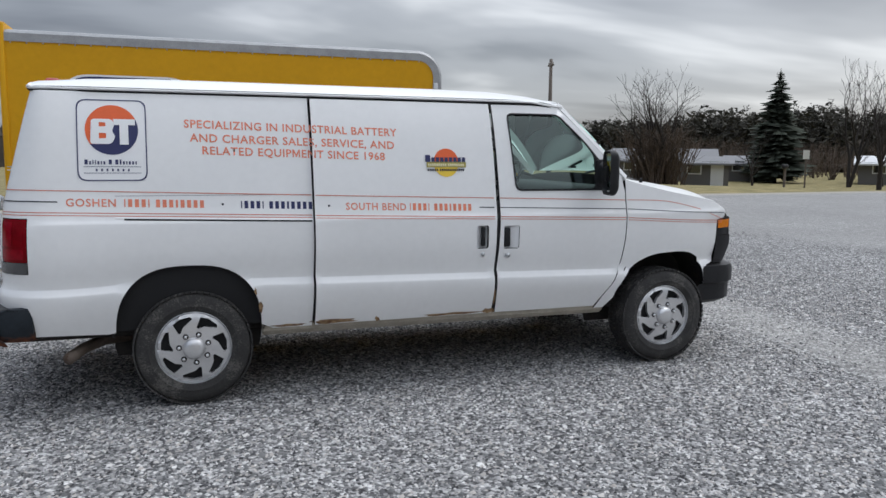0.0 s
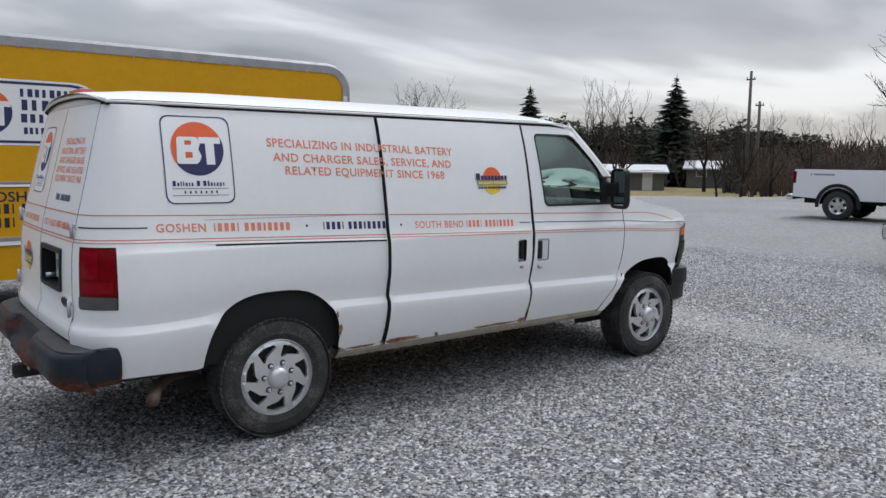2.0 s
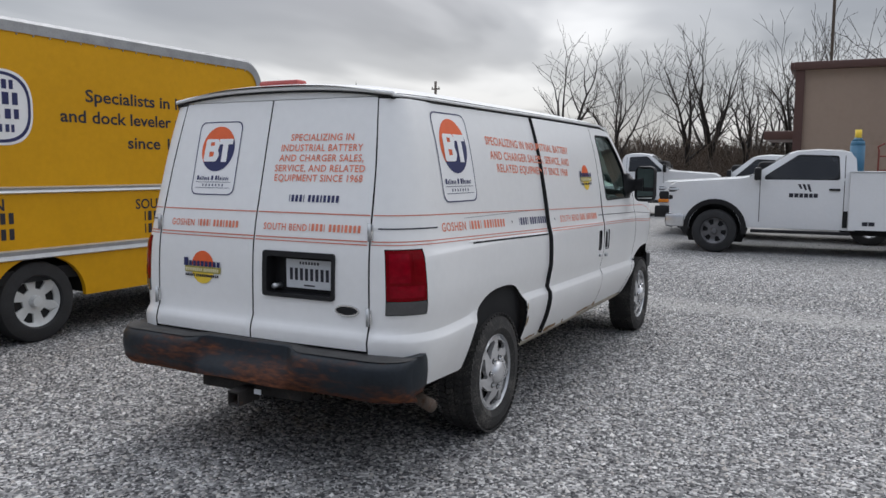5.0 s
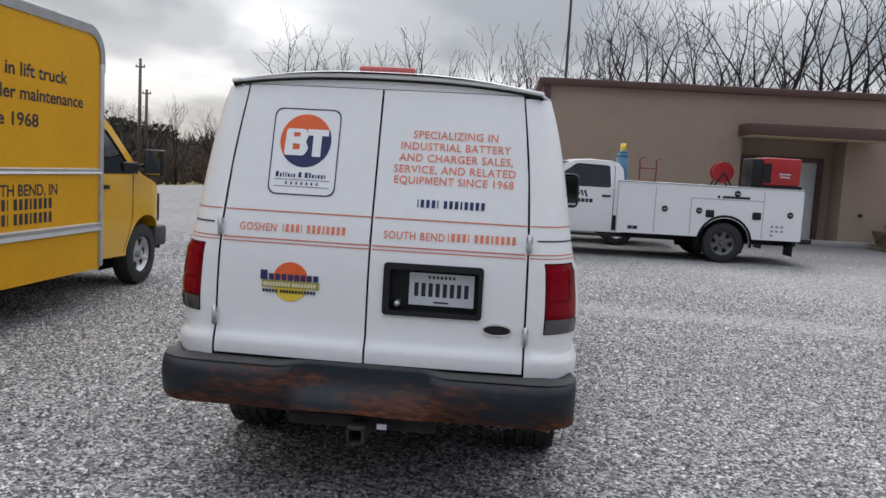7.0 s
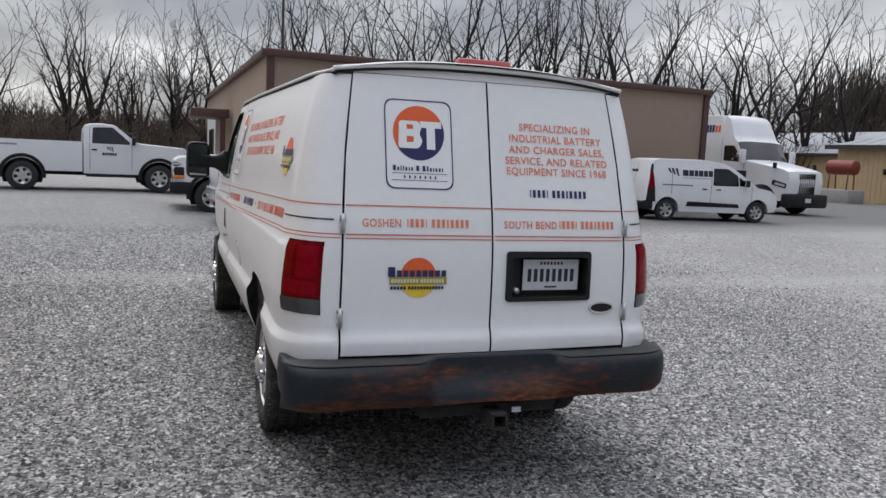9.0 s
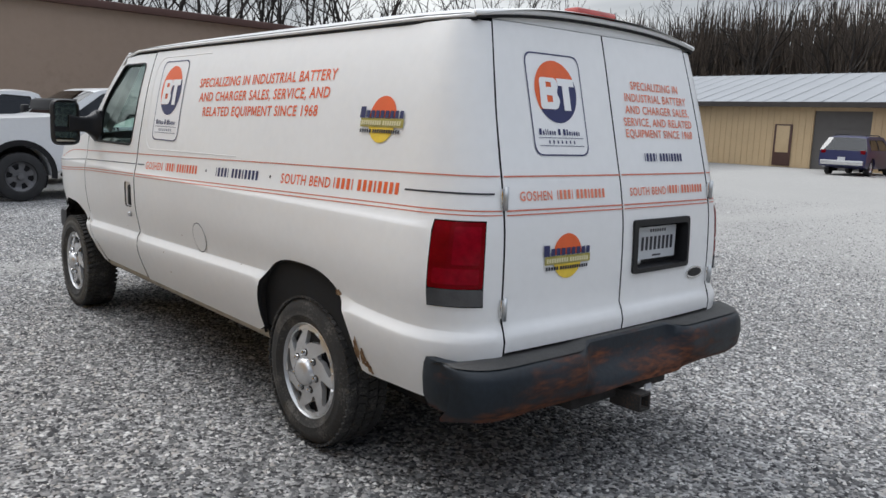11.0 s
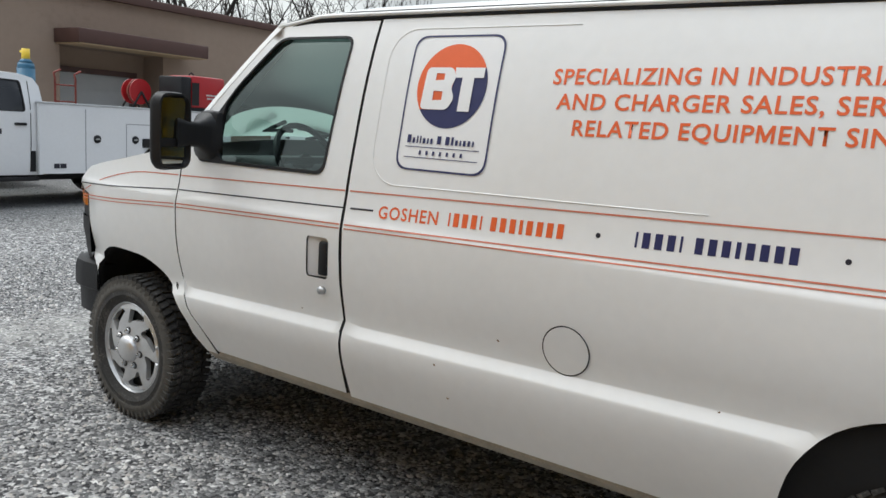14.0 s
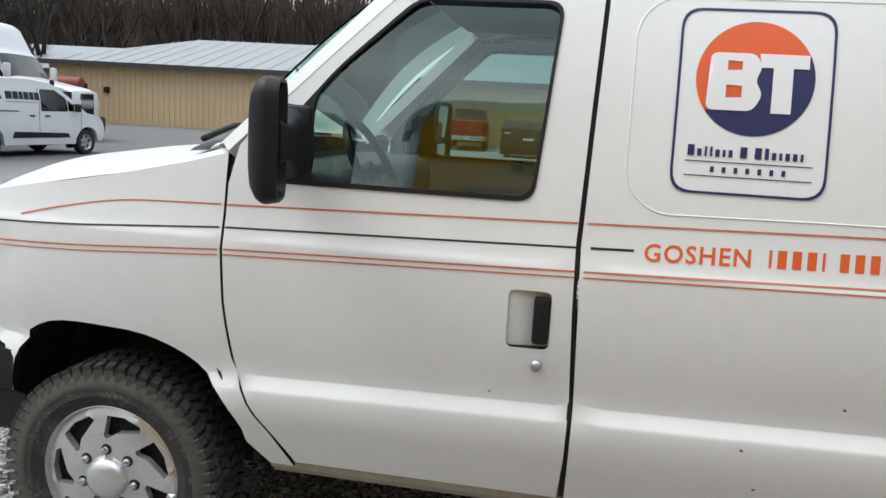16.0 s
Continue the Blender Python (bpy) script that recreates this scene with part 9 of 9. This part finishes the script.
def spruce(at, h, seed):
    """Drooping tiers of ragged boughs round a straight stem."""
    rg = random.Random(seed)
    root = thing("spruce", "dark green spruce with a ragged pointed crown", "tree", pose(at[0], at[1], ground_z(*at)), "spruces by the houses")
    b = bmesh.new()
    rod(b, (0, 0, -0.2), (0, 0, h * 0.97), h * 0.016, 0.02, 8)
    part("trunk", b, M["bark"], root)
    vs, fs = [], []
    z = h * 0.06
    while z < h * 0.97:
        full = (1 - z / h) ** 0.72 * h * 0.34 * rg.uniform(0.62, 1.12)
        n = 14 + int(full * 9)
        for k in range(n):
            if rg.random() < 0.2:
                continue
            a = 2 * math.pi * (k + rg.uniform(-0.5, 0.5)) / n
            r = full * rg.uniform(0.55, 1.15)
            w = 0.10 + 0.16 * r
            c, s_ = math.cos(a), math.sin(a)
            drop = r * rg.uniform(0.15, 0.4)
            i0 = len(vs)
            lift = rg.uniform(-0.12, 0.12)
            vs += [(0.05 * c, 0.05 * s_, z + 0.1 * r + lift), (0.55 * r * c - w * s_, 0.55 * r * s_ + w * c, z - 0.45 * drop + lift), (r * c, r * s_, z - drop + 0.14 * r + lift), (0.55 * r * c + w * s_, 0.55 * r * s_ - w * c, z - 0.6 * drop + lift)]
            fs += [(i0, i0 + 1, i0 + 2), (i0, i0 + 2, i0 + 3)]
        z += h * 0.017 + 0.05
    vs += [(0.12, 0, h * 0.93), (-0.06, 0.1, h * 0.93), (-0.06, -0.1, h * 0.93), (0, 0, h * 1.01)]
    k = len(vs) - 4
    fs += [(k, k + 1, k + 3), (k + 1, k + 2, k + 3), (k + 2, k, k + 3)]
    me = bpy.data.meshes.new("crown")
    me.from_pydata(vs, [], fs)
    me.materials.append(M["needles"])
    o = new("crown", me)
    o.parent = root


spruce((51.7, 50.9), 10.1, 1)
spruce((74.0, 50.3), 12.7, 2)
spruce((70.0, 51.5), 7.0, 3)


def brush_belt():
    """Tangled leafless undergrowth along the woods, as one mass."""
    rg = random.Random(77)
    segs = []

    def shrub(x, y, h):
        z0 = ground_z(x, y)
        for _ in range(3):
            dx, dy = rg.uniform(-0.5, 0.5), rg.uniform(-0.5, 0.5)
            p = Vector((x, y, z0 - 0.1))
            q = p + Vector((dx * h * 0.5, dy * h * 0.5, h * 0.55))
            e = q + Vector((dx * h * 0.4 + rg.uniform(-0.4, 0.4), dy * h * 0.4 + rg.uniform(-0.4, 0.4), h * 0.45))
            segs.append((tuple(p), tuple(q), 0.05, 0.032))
            segs.append((tuple(q), tuple(e), 0.032, 0.014))
            for _ in range(5):
                s = p.lerp(e, rg.uniform(0.25, 0.9))
                segs.append((tuple(s), (s.x + rg.uniform(-0.9, 0.9), s.y + rg.uniform(-0.9, 0.9), s.z + rg.uniform(0.2, 1.0)), 0.022, 0.011))
    for _ in range(1500):
        a = radians(rg.uniform(-46, 27))
        d = rg.uniform(43 if a > 0 else 50, 66)
        if not (math.degrees(a) > 20 and d < 48):
            shrub(d * math.cos(a), d * math.sin(a), rg.uniform(1.2, 4.2) * (1 if a < radians(15) else 0.8))
    for _ in range(90):
        shrub(34 + rg.uniform(-1.6, 1.6), 43.5 + rg.uniform(-1.6, 1.6), rg.uniform(2.5, 4.8))
    for _ in range(400):
        a = radians(rg.uniform(24, 54))
        d = rg.uniform(84, 110)
        shrub(d * math.cos(a), d * math.sin(a), rg.uniform(2.0, 4.5))
    for _ in range(1150):
        x = rg.uniform(-28, 75)
        shrub(x, -55 - rg.uniform(0, 16) - 0.05 * (x - 10), rg.uniform(2.0, 7.5))
    ob = new("undergrowth", stems_mesh("undergrowth", segs, M["brush"], 3))
    tagged(ob, "tangled leafless brown undergrowth along the wood", "undergrowth", kind="stuff")


brush_belt()


def far_woods():
    """Dark distance of the woods: crowns and stems too far to tell apart."""
    rg = random.Random(9)
    segs = []

    def spire(x, y, h, w):
        z0 = ground_z(x, y) - 0.3
        m = (x + rg.uniform(-0.3, 0.3), y + rg.uniform(-0.3, 0.3), z0 + h * 0.55)
        segs.append(((x, y, z0), m, w, w * rg.uniform(0.7, 1.0)))
        segs.append((m, (x + rg.uniform(-0.4, 0.4), y + rg.uniform(-0.4, 0.4), z0 + h), w * 0.85, w * 0.12))
    for _ in range(3800):
        a = rg.uniform(25, 84)
        d = rg.uniform(125, 160)
        hill = 5.2 + 2.6 * ss(62, 48, a) - 2.0 * ss(36, 26, a) + 0.6 * math.sin(a * 0.9)
        spire(d * math.cos(radians(a)), d * math.sin(radians(a)), (hill + 0.4) * rg.uniform(0.6, 0.95), rg.uniform(0.5, 1.1))
    def stems(x, y, h):
        z0 = ground_z(x, y) - 0.2
        for _ in range(2):
            m = (x + rg.uniform(-0.5, 0.5), y + rg.uniform(-0.5, 0.5), z0 + h * rg.uniform(0.4, 0.6))
            segs.append(((x, y, z0), m, 0.15, 0.11))
            for _ in range(3):
                segs.append((m, (m[0] + rg.uniform(-1.2, 1.2), m[1] + rg.uniform(-1.2, 1.2), z0 + h * rg.uniform(0.75, 1.0)), 0.10, 0.03))
    for _ in range(2300):
        a = radians(rg.uniform(-54, 30))
        d = rg.uniform(66, 90)
        stems(d * math.cos(a), d * math.sin(a), rg.uniform(2.2, 4.8))
    # unseen trees across the yard and the road, behind the walk, added for reflections
    for _ in range(1800):
        a = radians(rg.uniform(84, 232))
        d = rg.uniform(110, 140)
        spire(d * math.cos(a), d * math.sin(a), rg.uniform(5, 9), rg.uniform(0.7, 1.4))
    ob = new("far_woods", stems_mesh("far_woods", segs, M["far_wood"], 3))
    tagged(ob, "dark distant woodland beyond the yard", "woods", kind="stuff")
    segs.clear()
    for _ in range(5200):
        x = rg.uniform(-50, 70)
        stems(x, -66 - rg.uniform(0, 26) - 0.05 * (x - 10), rg.uniform(6, 16))
    ob = new("shed_woods", stems_mesh("shed_woods", segs, M["brown_wood"], 3))
    tagged(ob, "dense brown leafless wood behind a long shed", "woods", kind="stuff")
    # ragged evergreen crowns that hide most of those stems
    vs, fs = [], []
    for _ in range(1900):
        a = rg.uniform(25, 84)
        d = rg.uniform(120, 152)
        h = (6.2 + 2.6 * ss(62, 48, a) - 2.0 * ss(36, 26, a) + 0.6 * math.sin(a * 0.9)) * rg.choice((0.75, 0.9, 0.97, 1.06)) * rg.uniform(0.9, 1.08)
        x, y = d * math.cos(radians(a)), d * math.sin(radians(a))
        z0, rad = ground_z(x, y), rg.uniform(1.3, 2.4)
        blunt = rg.uniform(0.35, 0.7)
        for _ in range(92):
            k = rg.uniform(0.10, 1.0)
            r = rad * (1 - k) ** blunt * math.sqrt(rg.random()) + 0.15
            b = rg.uniform(0, 6.283)
            c = Vector((x + r * math.cos(b), y + r * math.sin(b), z0 + h * k))
            i0 = len(vs)
            s = rg.uniform(0.45, 0.95) * (1.15 - 0.5 * k)
            for _ in range(3):
                vs.append(c + Vector((rg.uniform(-s, s), rg.uniform(-s, s), rg.uniform(-0.8 * s, 0.7 * s))))
            fs.append((i0, i0 + 1, i0 + 2))
    me = bpy.data.meshes.new("far_evergreens")
    me.from_pydata(vs, [], fs)
    me.materials.append(M["far_needles"])
    tagged(new("far_evergreens", me), "dark ragged evergreen belt behind the houses", "woods", kind="stuff")


far_woods()


# ---------------------------------------------------------------- loose stones on the yard
def stones():
    rg = np.random.default_rng(4)
    n = 300000
    x = rg.uniform(-6.3, 7.3, n) + rg.normal(0, 0.8, n)
    y = rg.uniform(-6.4, 5.0, n) + rg.normal(0, 0.7, n)
    # thinner spread further out over the yard
    far = rg.random(n) < 0.24
    fr, fa = 6.0 + 11.0 * rg.random(n) ** 1.6, rg.uniform(-2.2, 1.1, n)
    x = np.where(far, 1.0 + fr * np.cos(fa), x)
    y = np.where(far, fr * np.sin(fa) - 0.5, y)
    # the wheel track is packed and nearly bare
    off = np.abs(x - 0.07 * y - 5.25 + 0.2 * np.sin(y * 0.9) + 0.12 * np.sin(y * 2.3))
    bare = (off < 0.6) & (y < 2.5) & (rg.random(n) < 0.75)
    x = np.where(bare, x - 8.0, x)
    s = np.minimum(rg.gamma(4.0, 0.0014, n) + 0.0035, 0.021)
    ring = np.array([(1, 0, -0.25), (0, 1, -0.25), (-1, 0, -0.25), (0, -1, -0.25), (0, 0, 1)], float)
    tri = np.array([(0, 1, 4), (1, 2, 4), (2, 3, 4), (3, 0, 4)])
    w = rg.uniform(0, 6.283, n)
    st = np.stack([rg.uniform(0.85, 1.5, n), rg.uniform(0.75, 1.15, n), rg.uniform(0.5, 0.85, n)], 1) * s[:, None]
    v = ring[None] * st[:, None, :] * rg.uniform(0.75, 1.25, (n, 5, 1))
    v[:, 4, :2] += rg.uniform(-0.55, 0.55, (n, 2)) * s[:, None]
    c, sn = np.cos(w)[:, None], np.sin(w)[:, None]
    vx = v[:, :, 0] * c - v[:, :, 1] * sn + x[:, None]
    vy = v[:, :, 0] * sn + v[:, :, 1] * c + y[:, None]
    d = np.hypot(x - 1.5, y)
    g = np.clip((d - 6) / 8, 0, 1)
    z0 = 0.03 * g * g * (3 - 2 * g) * (y < 3)
    vz = v[:, :, 2] + (z0 + st[:, 2] * 0.2)[:, None]
    co = np.stack([vx, vy, vz], 2).reshape(-1, 3)
    f = (tri[None] + (np.arange(n) * 5)[:, None, None]).reshape(-1, 3)
    me = bpy.data.meshes.new("loose_stones")
    me.vertices.add(len(co))
    me.vertices.foreach_set("co", co.ravel())
    me.loops.add(f.size)
    me.loops.foreach_set("vertex_index", f.ravel().astype(np.int32))
    me.polygons.add(len(f))
    me.polygons.foreach_set("loop_start", (np.arange(len(f)) * 3).astype(np.int32))
    me.update(calc_edges=True)
    m = bpy.data.materials.new("crushed_stone")
    m.use_nodes = True
    nt = m.node_tree
    p = nt.nodes["Principled BSDF"]
    p.inputs["Roughness"].default_value = 0.9
    p.inputs["Specular IOR Level"].default_value = 0.3
    geo = nt.nodes.new("ShaderNodeNewGeometry")
    r = nt.nodes.new("ShaderNodeValToRGB")
    e = r.color_ramp.elements
    e[0].position, e[0].color = 0.0, (0.035, 0.035, 0.039, 1)
    e[1].position, e[1].color = 1.0, (0.68, 0.67, 0.655, 1)
    for pos, col in ((0.30, (0.125, 0.126, 0.128, 1)), (0.62, (0.255, 0.253, 0.250, 1)), (0.86, (0.41, 0.382, 0.35, 1))):
        q = e.new(pos)
        q.color = col
    nt.links.new(geo.outputs["Random Per Island"], r.inputs[0])
    nt.links.new(r.outputs[0], p.inputs["Base Color"])
    me.materials.append(m)
    tagged(new("loose_stones", me), "loose grey crushed stones on the yard", "gravel", kind="stuff")


stones()
